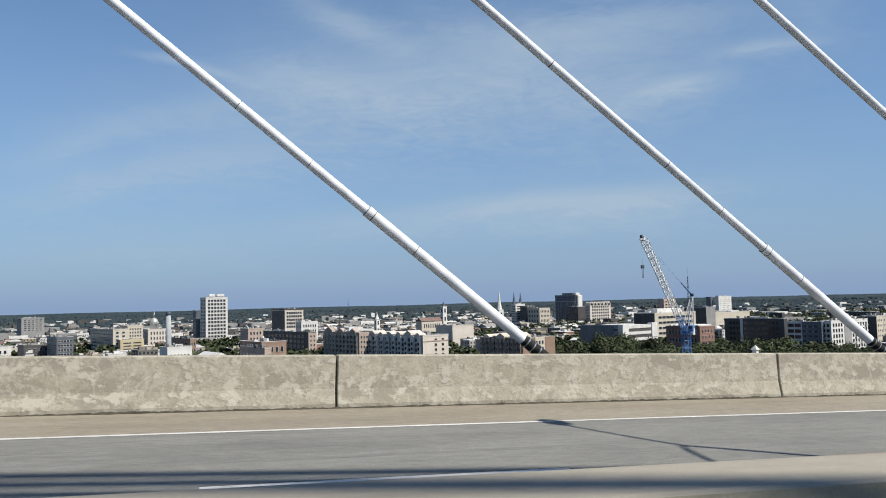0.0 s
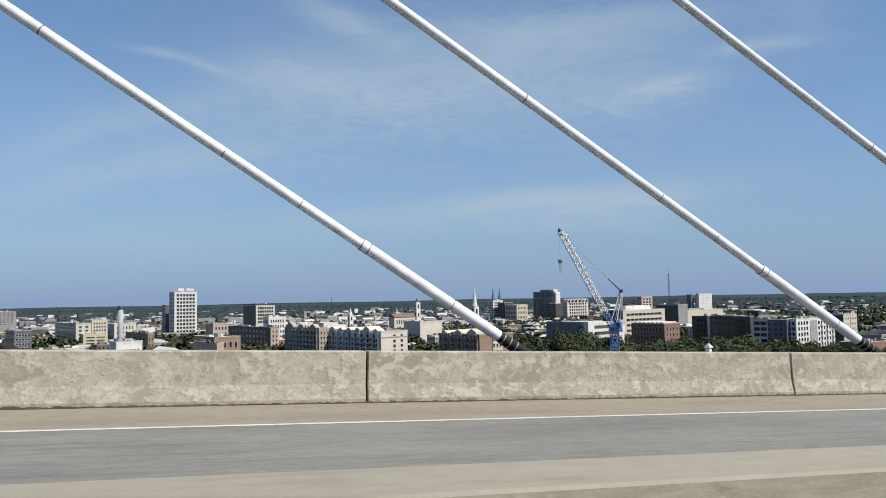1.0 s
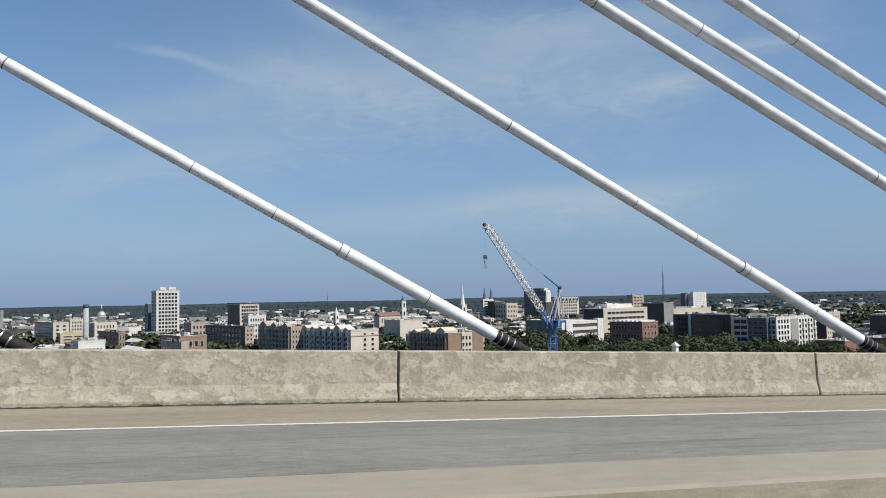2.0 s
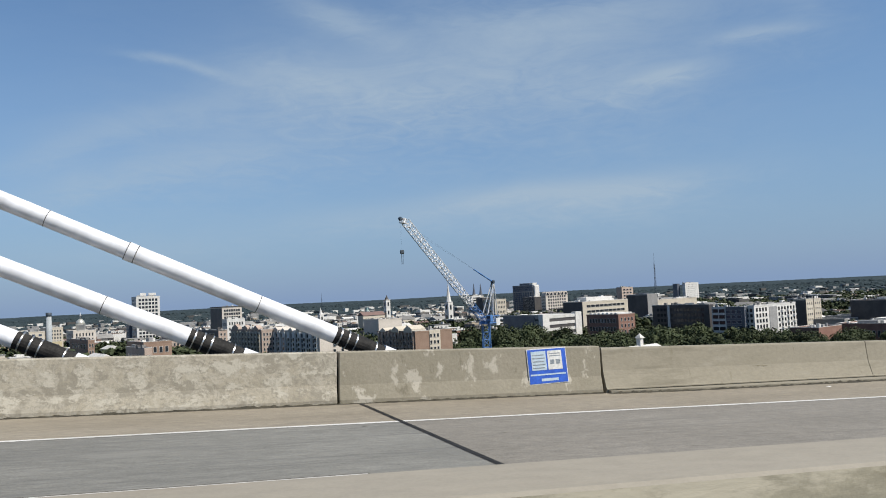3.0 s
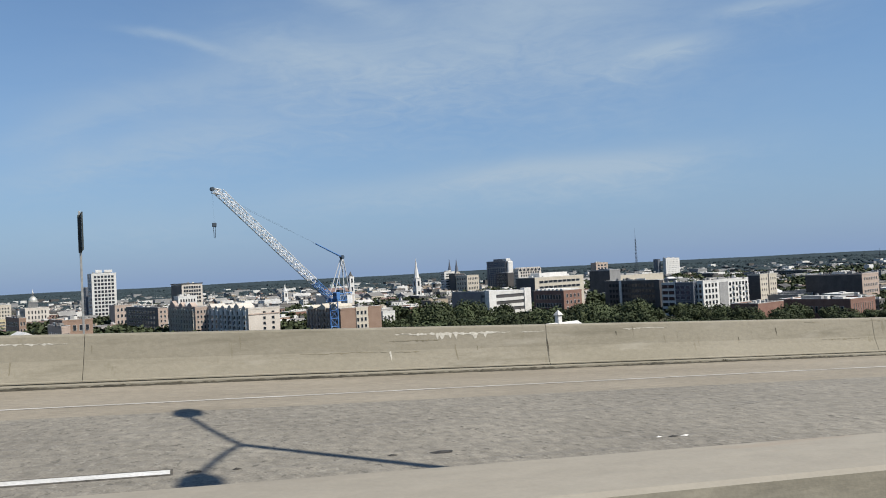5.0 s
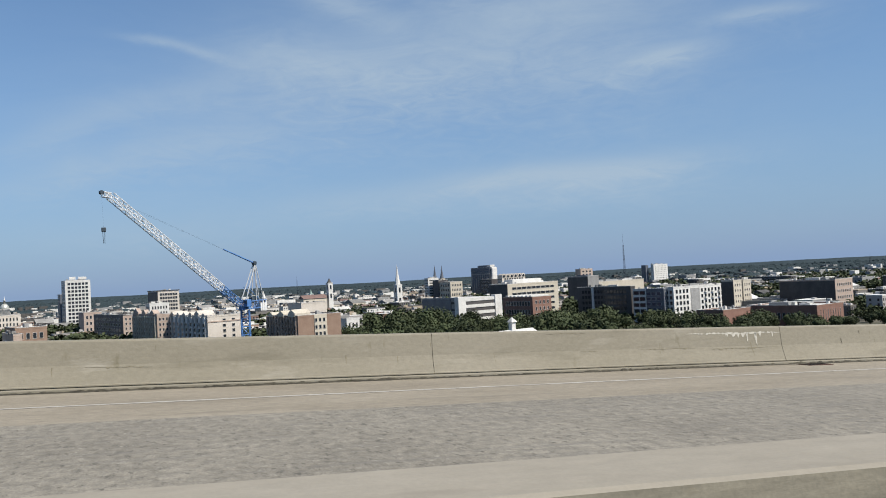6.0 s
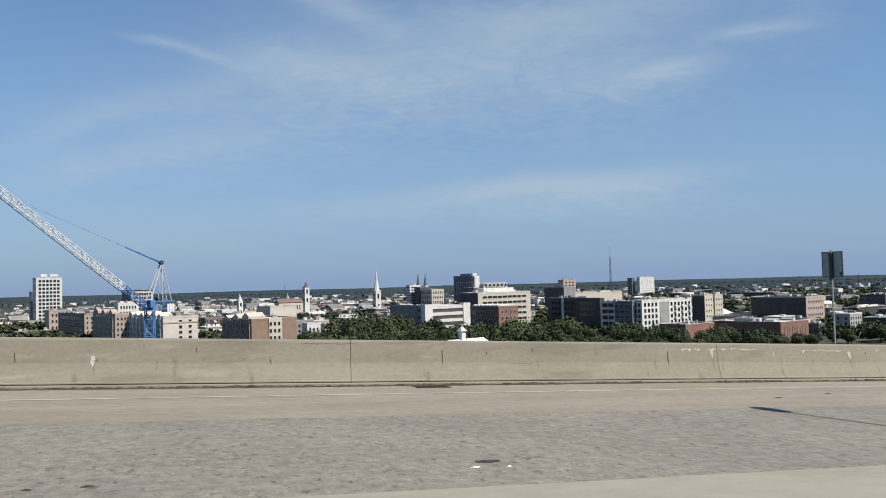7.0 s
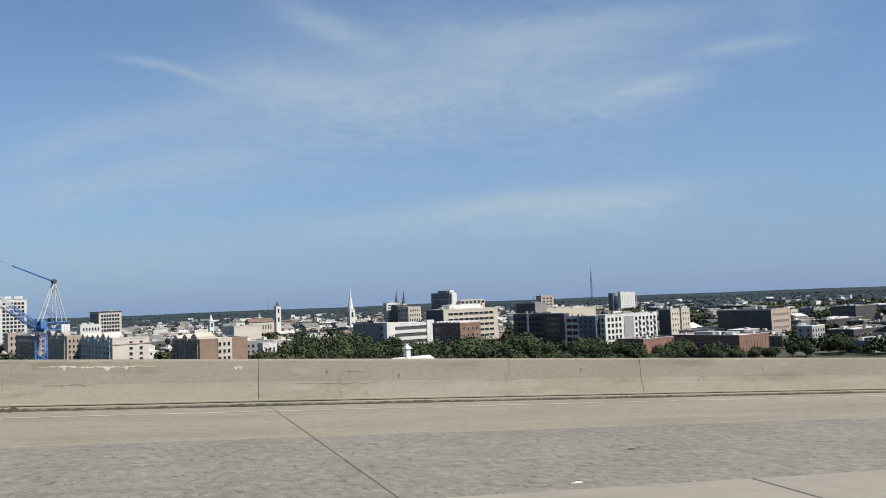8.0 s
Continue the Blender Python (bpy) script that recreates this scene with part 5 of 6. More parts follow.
def spire_tower(label, at, half, shoulder, tip, wall, spire, name="church_tower", belfry=True):
    root = thing(name, (at[0], at[1], GROUND), label, "church tower", turn=GRID)
    TAKEN.append((at[0], at[1], half * 2))
    z1 = shoulder - GROUND
    part("shaft", box((-half, -half, 0), (half, half, z1), 0.15), wall, root)
    part("cornice", box((-half - 0.4, -half - 0.4, z1 - 0.6), (half + 0.4, half + 0.4, z1), 0.1), wall, root)
    if belfry:
        me = window_mesh(half * 0.7, half * 1.6)
        for z in (z1 - half * 1.8, z1 - half * 5.2):
            for rz in (0, -90):
                o = new("window", me)
                o.parent = root
                o.matrix_local = pose(0, 0, z, 0, 0, rz) @ pose(0, -half, 0)
    zt = tip - GROUND
    st = [[(k * math.cos(math.tau * (i + 0.5) / 8), k * math.sin(math.tau * (i + 0.5) / 8), z) for i in range(8)] for k, z in ((half * 1.0, z1), (half * 0.72, z1 + (zt - z1) * 0.22), (half * 0.4, z1 + (zt - z1) * 0.52), (0.12, zt))]
    part("spire", sweep(st), spire, root)
    return root


tw = spire_tower("white clock tower with a small dark cap", (341.0, 1049.5), 3.3, -6.0, 0.4, M_WALL["white"], M_ROOF["dark"], "clock_tower")
spire_tower("slender white church steeple", (454.6, 1126.1), 4.4, -14.0, 15.1, M_WALL["white"], M_WALL["white"])
spire_tower("dark twin church spire", (612.9, 1439.9), 4.0, -9.0, 15.9, M_WALL["cream"], M_WALL["slate"])
spire_tower("dark twin church spire", (627.9, 1443.1), 4.0, -9.0, 15.8, M_WALL["cream"], M_WALL["slate"])
spire_tower("small white steeple over the roofs", (262.0, 1111.0), 3.0, -22, -12.7, M_WALL["white"], M_WALL["white"])
spire_tower("small pale cupola tower among roofs", (322.0, 1085.0), 2.4, -20, -13.5, M_WALL["white"], M_ROOF["green"])

block("white office block with window bands", (554.2, 1296.4), 22.2, 10.6, -8.4, "white", "white", (8, 1, 0.9, 0.4), (8, 4, 0.9, 0.4), category="office", low=8)
block("dark stone building beside the church", (565.7, 1275.3), 20.3, 16.4, -12.5, "dark", "grey", (4, 5, 0.5, 0.5), None)
block("pale low building with arched windows", (576.9, 1247.5), 25.2, 30.0, -16.0, "cream", "grey", (4, 6, 0.5, 0.5), (4, 4, 0.5, 0.5))
dt = block("dark glass office tower with pale ribs", (654.2, 1263.8), 15.6, 50.0, 5.0, "slate", "dark", (1, 1, 0.1, 0.1), (14, 14, 0.62, 0.62), category="office tower", pane=M_BLUE_GLASS, frame=M_WALL["slate"], low=8)
part("plant_room", box((2, 10, 57), (12, 34, 61.5), 0.2), M_WALL["slate"], dt)
part("plant_room", box((3, 2, 57), (13, 11, 61.8), 0.2), M_WALL["white"], dt, "white plant room")
part("stair_tower", box((1.5, -4.5, 30), (13.5, 0.0, 57.6), 2.2), M_WALL["white"], dt, "rounded white stair tower")
for i in range(9):
    part("rib", box((-0.5, 1.5 + i * 5.75, 0), (0.0, 2.5 + i * 5.75, 46.0)), M_WALL["grey"], dt)
part("sill_band", box((-0.5, 0, 46.0), (0.0, 50, 47.6)), M_WALL["grey"], dt)
block("dark lower office wing", (650.0, 1248.0), 22.3, 30.0, -15.6, "dark", "grey", None, (6, 6, 0.5, 0.5))
ar = block("ivory building with a row of arches under the roof", (655.3, 1215.0), 51.9, 10.8, -12.0, "ivory", "dark", (5, 8, 0.62, 0.62), (5, 4, 0.5, 0.5), low=14)
for i in range(6):
    rings = [[(4.3 + i * 8.65 + 3.6 * math.cos(math.pi * q / 10), y, 41.0 + 4.2 * math.sin(math.pi * q / 10)) for q in range(11)] for y in (-0.6, 10.0)]
    part("arch", sweep(rings), M_WALL["ivory"], ar, "rounded arch over the cornice")
    part("arch_recess", sweep([[(4.3 + i * 8.65 + 2.5 * math.cos(math.pi * q / 10), y, 39.5 + 4.2 * math.sin(math.pi * q / 10)) for q in range(11)] for y in (-0.75, -0.4)]), M_PANE, ar, "dark arched opening")
of = block("cream office block with four window bands", (440.7, 687.6), 66.1, 25.5, -16.8, "cream", "white", (6, 9, 0.88, 0.4), (4, 1, 0.5, 0.15), category="office", units=4, low=3)
# dark sheet over the cream wall paints in the flank's shade
part("dark_flank", box((-0.3, 0, 0), (0.0, 25.5, 35.6)), M_WALL["dark"], of, "plain flank coloured dark for shade")
part("penthouse", box((12, 6, 35.3), (50, 18, 40.0), 0.2), M_WALL["white"], of)
db = block("dark brick block with a ribbed white roof", (417.7, 584.2), 20.9, 34.9, -26.6, "red", "white", (4, 4, 0.4, 0.5), (3, 9, 0.7, 0.5), units=0)
for i in range(7):
    part("roof_rib", box((0.5, 2 + 4.6 * i, 25.6), (20, 4.6 + 4.6 * i, 27.6), 0.4), M_ROOF["white"], db)
gr = block("concrete parking garage with white bands", (373.1, 635.0), 47.1, 50.3, -25.4, "dark", "white", None, None, category="parking garage", units=0, parapet=0)
for lv in range(5):
    z = 1.8 + lv * 5.6
    part("deck_band", box((-0.3, -0.5, z), (47.3, 0.1, z + 2.7), 0.05), M_WALL["white"], gr, "white concrete band")
    part("deck_band", box((-0.5, 0.1, z), (0.1, 50.3, z + 3.7), 0.05), M_WALL["grey"], gr)
part("stair_tower", box((-1.0, -1.4, 0), (7, 4, 28.2), 0.1), M_WALL["white"], gr)
# flank wall coloured slate, darker than concrete grey, to stand for shade
part("blank_wall", box((-0.9, 9, 0), (-0.5, 50.3, 26.8)), M_WALL["slate"], gr, "blank flank wall, slate tone put in for shade")
part("stair_tower", box((40, -1.2, 0), (47.8, 4, 28.4), 0.1), M_WALL["white"], gr)
dk = block("tall office block with a pale front, its flank coloured dark for shade", (595.1, 816.9), 18.4, 31.1, -14.7, "grey", "grey", None, None, category="office", units=0)
# shade of this flank is coloured in over the grey wall
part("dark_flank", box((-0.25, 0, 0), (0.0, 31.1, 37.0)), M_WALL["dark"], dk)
part("penthouse", box((2, 6, 37), (12, 18, 39.5), 0.1), M_WALL["slate"], dk)
part("aerial", add_rod(bmesh.new(), (1, 3, 37), (1, 3, 46), 0.2, 0.1), M_CRANE_DARK, dk)
lm = block("long dark-fronted block under a pale roof", (511.9, 591.6), 5.6, 60.6, -23.0, "dark", "white", None, (5, 14, 0.75, 0.55), category="office", units=4, frame=M_WALL["dark"])
part("pale_pier", box((-0.6, 41, 0), (0, 43.5, 29.6)), M_WALL["white"], lm)
block("wide pale-roofed block behind", (625, 851), 87.6, 30, -22.7, "cream", "white", None, None, units=5)
gb = block("slate office block with white window bays", (520.6, 556.7), 5.9, 30.8, -25.6, "slate", "white", (5, 2, 0.6, 0.6), (5, 5, 0.75, 0.55), category="office", units=2, pane=M_BLUE_GLASS)
part("framed_bay", box((-0.5, 17.5, 0), (0.0, 30.8, 27.6)), M_WALL["white"], gb, "white framed bay")
for r in range(5):
    for c in range(2):
        part("window_band", box((-0.65, 18.3 + 6.3 * c, 2.6 + 5.0 * r), (-0.45, 23.8 + 6.3 * c, 5.6 + 5.0 * r)), M_PANE, gb)
wg = block("white apartment building with a grid of windows", (526.8, 552.3), 65.3, 9.0, -24.8, "white", "white", None, (5, 2, 0.6, 0.6), category="apartments", units=5)
windows(wg, "f", 22, 9, 3, 26.5, 5, 4, 2.5, 2.9)
part("grey_bay", box((22.5, -0.35, 0), (34.5, 0.0, 26.0)), M_WALL["grey"], wg)
me = window_mesh(2.6, 2.8)
for r in range(5):
    for c in range(6):
        q = new("window", me)
        q.parent = wg
        q.matrix_local = pose(38 + c * 4.8, 0, 4.6 + r * 4.8)
        if c % 2:
            part("balcony", box((36.4 + c * 4.8, -1.4, 2.6 + r * 4.8), (39.6 + c * 4.8, 0.0, 3.6 + r * 4.8)), M_WALL["white"], wg)
block("tan block pair with a shaded flank", (608.4, 582.5), 12.5, 12.1, -23.2, "cream", "grey", (5, 3, 0.3, 0.4), (4, 3, 0.4, 0.4), units=1)
# dark colour laid on the cream flank to stand for shade
part("dark_flank", box((-0.3, 0, 0), (0.0, 12.1, 28.6)), M_WALL["dark"], LAST[0])
block("tan block pair with a shaded flank", (625.3, 591.0), 12.3, 6.0, -23.4, "cream", "grey", (5, 3, 0.3, 0.4), (4, 3, 0.4, 0.4), units=1)
block("big block with a pinkish end, its long flank coloured dark for shade", (664.5, 526.4), 29.7, 48.8, -26.0, "pink", "grey", (4, 8, 0.4, 0.4), None, units=4)
# flank shade painted as a dark sheet over the pinkish wall
part("dark_flank", box((-0.3, 0, 0), (0.0, 48.8, 25.9)), M_WALL["dark"], LAST[0])
block("dark grey block with a lighter front", (921.5, 747.2), 27.2, 19.2, -34.0, "grey", "grey", (3, 5, 0.4, 0.5), (3, 4, 0.5, 0.5), units=2)
rb = block("red brick warehouse under a wide white roof", (545.0, 420.8), 34.9, 50.2, -38.2, "red", "white", (1, 9, 0.12, 0.75), (1, 12, 0.5, 0.4), category="warehouse", units=6, low=2)
block("low red brick wing of the warehouse", (487.9, 441.4), 31.6, 20.4, -38.2, "red", "white", None, (1, 5, 0.4, 0.4), units=1, low=2)
for i in range(4):
    block("long low shed with a pale sloping roof", (628 + i * 20, 560 + i * 6), 9, 40, -42.0 + i * 0.3, "grey", "grey", None, None, units=0, category="shed")
block("pinkish block with plant and aerials on its roof", (798.8, 1213.5), 29.6, 12.0, -6.4, "pink", "dark", (8, 3, 0.6, 0.5), None, units=3)
block("long black low block under a flat roof", (1042.0, 996.9), 12.5, 81.4, -33.9, "dark", "dark", None, (3, 12, 0.5, 0.4), units=2)
block("narrow pale end block", (861.6, 719.1), 16.0, 4.0, -33.6, "cream", "grey", (4, 3, 0.4, 0.4), None, units=0)
block("long low shed with a pale flat roof", (791.3, 597.8), 75.0, 14.0, -40.8, "dark", "white", None, None, units=3, category="shed")
block("brown block with a pinkish roof and a pale end", (5.6, 695.8), 5.0, 60.0, -25.5, "brick", "white", (4, 2, 0.5, 0.5), (3, 5, 0.5, 0.5), units=2)
block("low pale-roofed brick annex", (52.4, 560.9), 5.0, 41.3, -28.5, "pink", "white", (2, 4, 0.5, 0.4), (2, 6, 0.4, 0.4), units=3)
for x, y, w, d, top, wall, roof in ((690, 470, 60, 20, -42.5, "dark", "white"), (625, 395, 55, 16, -45.0, "grey", "white"), (770, 505, 50, 22, -41.0, "dark", "grey"), (730, 430, 60, 18, -44.0, "brick", "white"), (850, 560, 70, 24, -39.5, "dark", "grey")):
    block("long low workshop under a flat roof", (x, y), w, d, top, wall, roof, (1, 8, 0.5, 0.4), (1, 4, 0.5, 0.4), units=3, category="workshop", low=2)
fw = block("far white hospital block over the trees", (1132.0, 1505.4), 48.6, 7.6, -4.6, "white", "white", (10, 8, 0.25, 0.3), None, category="hospital", units=3)
part("dark_wing", box((-9, 14, 0), (0, 26, 47.5)), M_WALL["slate"], fw)
block("far pale block beyond the roofs", (-248, 1459), 34, 40, -11.0, "grey", "dark", (6, 5, 0.6, 0.4), (6, 4, 0.6, 0.4), units=1, low=20)
block("low brown brick building with a pale roof line", (51.6, 571.9), 18.6, 38.4, -25.1, "brick", "white", (3, 4, 0.5, 0.5), (3, 9, 0.5, 0.5), units=2)
block("low dark warehouse with a flat roof", (870, 638), 47.3, 25.6, -30.5, "dark", "grey", None, (3, 6, 0.5, 0.4), units=2)
block("low pinkish building with a pale roof", (64, 849), 16.4, 20, -23.2, "pink", "white", (4, 4, 0.5, 0.5), None, units=1)
sd = block("low grey shed beside a tall chimney", (19.1, 599.9), 14.4, 33.2, -36.0, "grey", "grey", (2, 5, 0.5, 0.4), None, units=0, parapet=0)
part("pitched_roof", sweep([[(-0.6, y, 16.0), (7.2, y, 20.0), (15.0, y, 16.0)] for y in (-0.6, 33.8)]), M_ROOF["white"], sd)
block("white plant building at the chimney's foot", (-10.3, 563.5), 16.5, 16.0, -25.7, "white", "white", (2, 6, 0.4, 0.4), None, units=2)
block("dark glass building with pale bands", (-107.0, 790.4), 14.1, 40.8, -23.4, "slate", "grey", (6, 5, 0.85, 0.4), (6, 8, 0.85, 0.4), units=2)
block("low dark block behind trees", (-140, 830), 34, 30, -31, "dark", "grey", (3, 6, 0.5, 0.4), None, units=1)
block("low white block among trees", (-190, 850), 36, 30, -32.5, "white", "white", (2, 7, 0.5, 0.4), None, units=1)
block("dark low apartments near the road", (255, 640), 30, 30, -34, "grey", "white", (3, 6, 0.5, 0.5), None, units=2)
block("small white house with dark windows", (267.7, 585.1), 11.0, 8.0, -33.8, "white", "grey", (2, 3, 0.4, 0.5), None, units=0, category="house")

M_CHIMNEY = surface("pale_grey_chimney", [(0.33, 0.36, 0.38), (0.42, 0.45, 0.46)], 0.2, 0.85, bump=0.05, grain=1.5)
cm = thing("chimney", (-10.2, 608.5, GROUND), "tall pale factory chimney with a dark top", "chimney")
ringed("stack", [(2.5, 0), (2.0, 25), (1.7, 47.8)], 16, M_CHIMNEY, cm, (0, 0))
ringed("cap", [(1.75, 47.8), (1.95, 48.1), (1.95, 50.3), (1.6, 50.5)], 16, M_CRANE_DARK, cm, (0, 0), "dark chimney cap")


def lattice_mast(at, top, half, mat, label, name="radio_mast"):
    root = thing(name, (at[0], at[1], GROUND), label, "mast")
    h = top - GROUND
    n = max(6, int(h / 9))
    for sx, sy in ((-1, -1), (1, -1), (1, 1), (-1, 1)):
        part("leg", add_rod(bmesh.new(), (sx * half, sy * half, 0), (sx * half * 0.25, sy * half * 0.25, h * 0.8), 0.28, 0.2, seg=5), mat, root)
    part("whip", add_rod(bmesh.new(), (0, 0, h * 0.78), (0, 0, h), 0.3, 0.12, seg=6), mat, root)
    bm = bmesh.new()
    for i in range(n):
        z0, z1 = h * 0.8 * i / n, h * 0.8 * (i + 1) / n
        k0, k1 = half * (1 - 0.75 * i / n), half * (1 - 0.75 * (i + 1) / n)
        for (ax, ay), (bx, by) in (((-1, -1), (1, -1)), ((1, -1), (1, 1)), ((1, 1), (-1, 1)), ((-1, 1), (-1, -1))):
            add_rod(bm, (ax * k0, ay * k0, z0), (bx * k1, by * k1, z1), 0.14, seg=4)
    part("bracing", bm, mat, root)["kind"] = "stuff"
    part("dish_platform", box((-1.2, -1.2, h * 0.52), (1.2, 1.2, h * 0.52 + 1.5), 0.1), mat, root)


lattice_mast((1098.7, 1569.1), 67, 2.6, M_CRANE_DARK, "tall thin dark lattice radio mast")
lattice_mast((1290, 1690), -8, 2.0, M_CRANE_WHITE, "short pale communication mast")
lattice_mast((1960, 1720), -6, 3.0, M_CRANE_DARK, "far dark stack on the horizon", "far_mast")
lattice_mast((520, 2600), 20, 1.2, M_CRANE_DARK, "thin far mast on the horizon", "far_mast")
lattice_mast((250, 1330), -12, 1.2, M_CRANE_DARK, "thin dark mast among the roofs", "far_mast")

# white cupola and pavilion
cp = thing("pavilion", (316.9, 390.4, GROUND), "white pavilion with a louvred cupola", "pavilion", turn=GRID)
part("wall", box((-9, -5, 0), (14, 7, 13.4), 0.1), M_WALL["white"], cp)
part("roof", sweep([[(x, -6, 13.4), (x, 1, 16.4), (x, 8, 13.4)] for x in (-9.5, 14.5)]), M_ROOF["white"], cp)
part("cupola", box((-1.35, -0.35, 15), (1.35, 2.35, 20.6), 0.1), M_WALL["white"], cp)
part("cupola_roof", sweep([[(a * k, 1 + b * k, z) for a, b in ((-1, -1), (1, -1), (1, 1), (-1, 1))] for k, z in ((2.0, 20.4), (1.2, 21.6), (0.1, 23.0))]), M_ROOF["white"], cp)

# ---- tower crane ----
def lattice(root, name, a, b, half, bays, mat, chord=0.11, brace=0.06, up=(0, 0, 1)):
    a, b = Vector(a), Vector(b)
    d = (b - a).normalized()
    s = d.cross(Vector(up))
    s = s.normalized() if s.length > 1e-3 else Vector((1, 0, 0))
    u = s.cross(d).normalized()
    corners = [s * half + u * half, s * half - u * half, -s * half - u * half, -s * half + u * half]
    for c in corners:
        part("chord", add_rod(bmesh.new(), a + c, b + c, chord, seg=6), mat, root)
    bm = bmesh.new()
    for i in range(bays):
        p, q = a + (b - a) * (i / bays), a + (b - a) * ((i + 1) / bays)
        for k in range(4):
            c0, c1 = corners[k], corners[(k + 1) % 4]
            if i % 2:
                c0, c1 = c1, c0
            add_rod(bm, p + c0, q + c1, brace, seg=4, caps=False)
            add_rod(bm, p + c0, p + c1, brace, seg=4, caps=False)
    ob = part(name, bm, mat, root)
    ob["kind"] = "stuff"


def tower_crane():
    base = Vector((168.7, 245.7, GROUND))
    root = thing("tower_crane", base, "blue luffing tower crane with a white lattice jib", "crane")
    rel = lambda x, y, z: Vector((x, y, z)) - base
    lattice(root, "mast_bracing", rel(168.7, 245.7, GROUND), rel(168.7, 245.7, -12.5), 1.15, 16, M_CRANE_BLUE, 0.17, 0.1, up=(0.2, 1, 0))
    jd = Vector((133.5 - 168.7, 215.5 - 245.7, 0)).normalized()
    side = Vector((-jd.y, jd.x, 0))
    c = rel(168.7, 245.7, -12.2)
    bm = bmesh.new()
    add_rod(bm, c, c + Vector((0, 0, 0.9)), 1.9, 1.7, seg=20)
    part("slewing_ring", bm, M_CRANE_BLUE, root)
    deck_a, deck_b = c + Vector((0, 0, 1.0)) + jd * 2.4, c + Vector((0, 0, 1.2)) - jd * 8.0
    lattice(root, "platform_bracing", deck_a, deck_b, 1.1, 6, M_CRANE_BLUE, 0.16, 0.09)
    for k in (0, 1, 2):
        p = c - jd * (5.6 + 0.9 * k) + Vector((0, 0, -0.1))
        bm = box((-0.4, -1.3, -0.8), (0.4, 1.3, 1.6), 0.05)
        w = part("counterweight", bm, M_CRANE_WHITE, root)
        w.matrix_local = Matrix.Translation(p) @ Matrix.Rotation(math.atan2(jd.y, jd.x), 4, "Z")
    w = part("winch_house", box((-0.9, -0.7, 0), (0.9, 0.7, 1.2), 0.1), M_CRANE_DARK, root)
    w.matrix_local = Matrix.Translation(c - jd * 3.2 + Vector((0, 0, 2.2))) @ Matrix.Rotation(math.atan2(jd.y, jd.x), 4, "Z")
    w = part("cab", box((-0.9, -0.8, 0), (0.9, 0.8, 2.2), 0.15), M_CRANE_BLUE, root)
    w.matrix_local = Matrix.Translation(c + side * 2.2 + jd * 1.2 + Vector((0, 0, 0.6))) @ Matrix.Rotation(math.atan2(jd.y, jd.x), 4, "Z")
    w = part("cab_window", box((-0.95, -0.7, 1.0), (0.95, 0.7, 1.9), 0.02), M_BLUE_GLASS, root)
    w.matrix_local = Matrix.Translation(c + side * 2.2 + jd * 1.22 + Vector((0, 0, 0.6))) @ Matrix.Rotation(math.atan2(jd.y, jd.x), 4, "Z")
    foot = c + Vector((0, 0, 1.6)) + jd * 2.0
    tip = rel(133.5, 215.5, 20.0)
    knee = foot + (tip - foot) * 0.16
    neck = foot + (tip - foot) * 0.965
    lattice(root, "jib_bracing", foot, knee, 0.8, 4, M_CRANE_BLUE, 0.13, 0.08)
    lattice(root, "jib_bracing", knee, neck, 0.85, 26, M_CRANE_WHITE, 0.12, 0.062)
    lattice(root, "jib_bracing", neck, tip + jd * 0.6 - Vector((0, 0, 0.8)), 0.6, 3, M_CRANE_WHITE, 0.12, 0.07)
    bm = bmesh.new()
    add_rod(bm, tip + jd * 0.9 + side * 0.3 - Vector((0, 0, 0.4)), tip + jd * 0.9 - side * 0.3 - Vector((0, 0, 0.4)), 0.55, seg=14)
    part("tip_sheave", bm, M_CRANE_DARK, root)
    apex = rel(171.9, 245.7, 1.3)
    for s in (-1, 1):
        part("a_frame_leg", add_rod(bmesh.new(), c + Vector((0, 0, 2.2)) + jd * 0.6 + side * 1.0 * s, apex + side * 0.35 * s, 0.16, seg=6), M_CRANE_WHITE, root)
        part("a_frame_leg", add_rod(bmesh.new(), c + Vector((0, 0, 2.2)) - jd * 7.0 + side * 1.0 * s, apex + side * 0.35 * s, 0.16, seg=6), M_CRANE_WHITE, root)
        part("a_frame_leg", add_rod(bmesh.new(), c + Vector((0, 0, 2.2)) - jd * 3.8 + side * 1.0 * s, apex + side * 0.35 * s, 0.13, seg=6), M_CRANE_WHITE, root)
        part("strut", add_rod(bmesh.new(), c + Vector((0, 0, 6.5)) + side * 0.9 * s - jd * 0.6, c + Vector((0, 0, 2.2)) - jd * 5.5 + side * s, 0.09, seg=5), M_CRANE_BLUE, root)
    bm = bmesh.new()
    add_rod(bm, apex + side * 0.5, apex - side * 0.5, 0.6, seg=14)
    part("apex_sheave", bm, M_CRANE_DARK, root)
    hang = foot + (tip - foot) * 0.86 + Vector((0, 0, 0.9))
    block_at = apex + (hang - apex) * 0.27
    part("luffing_block", add_rod(bmesh.new(), apex, block_at, 0.26, 0.2, seg=8), M_CRANE_BLUE, root)
    for s in (-1, 1):
        part("pendant", add_rod(bmesh.new(), block_at + side * 0.15 * s, hang + side * 0.5 * s, 0.016, seg=5), M_CRANE_DARK, root)
    hook = rel(133.0, 215.2, 10.3)
    part("hoist_rope", add_rod(bmesh.new(), tip + jd * 0.9 - Vector((0, 0, 0.6)), hook, 0.012, seg=4), M_CRANE_DARK, root)
    bm = box((-0.55, -0.3, -0.5), (0.55, 0.3, 0.6), 0.15)
    hb = part("hook_block", bm, M_CRANE_DARK, root)
    hb.matrix_local = Matrix.Translation(hook)
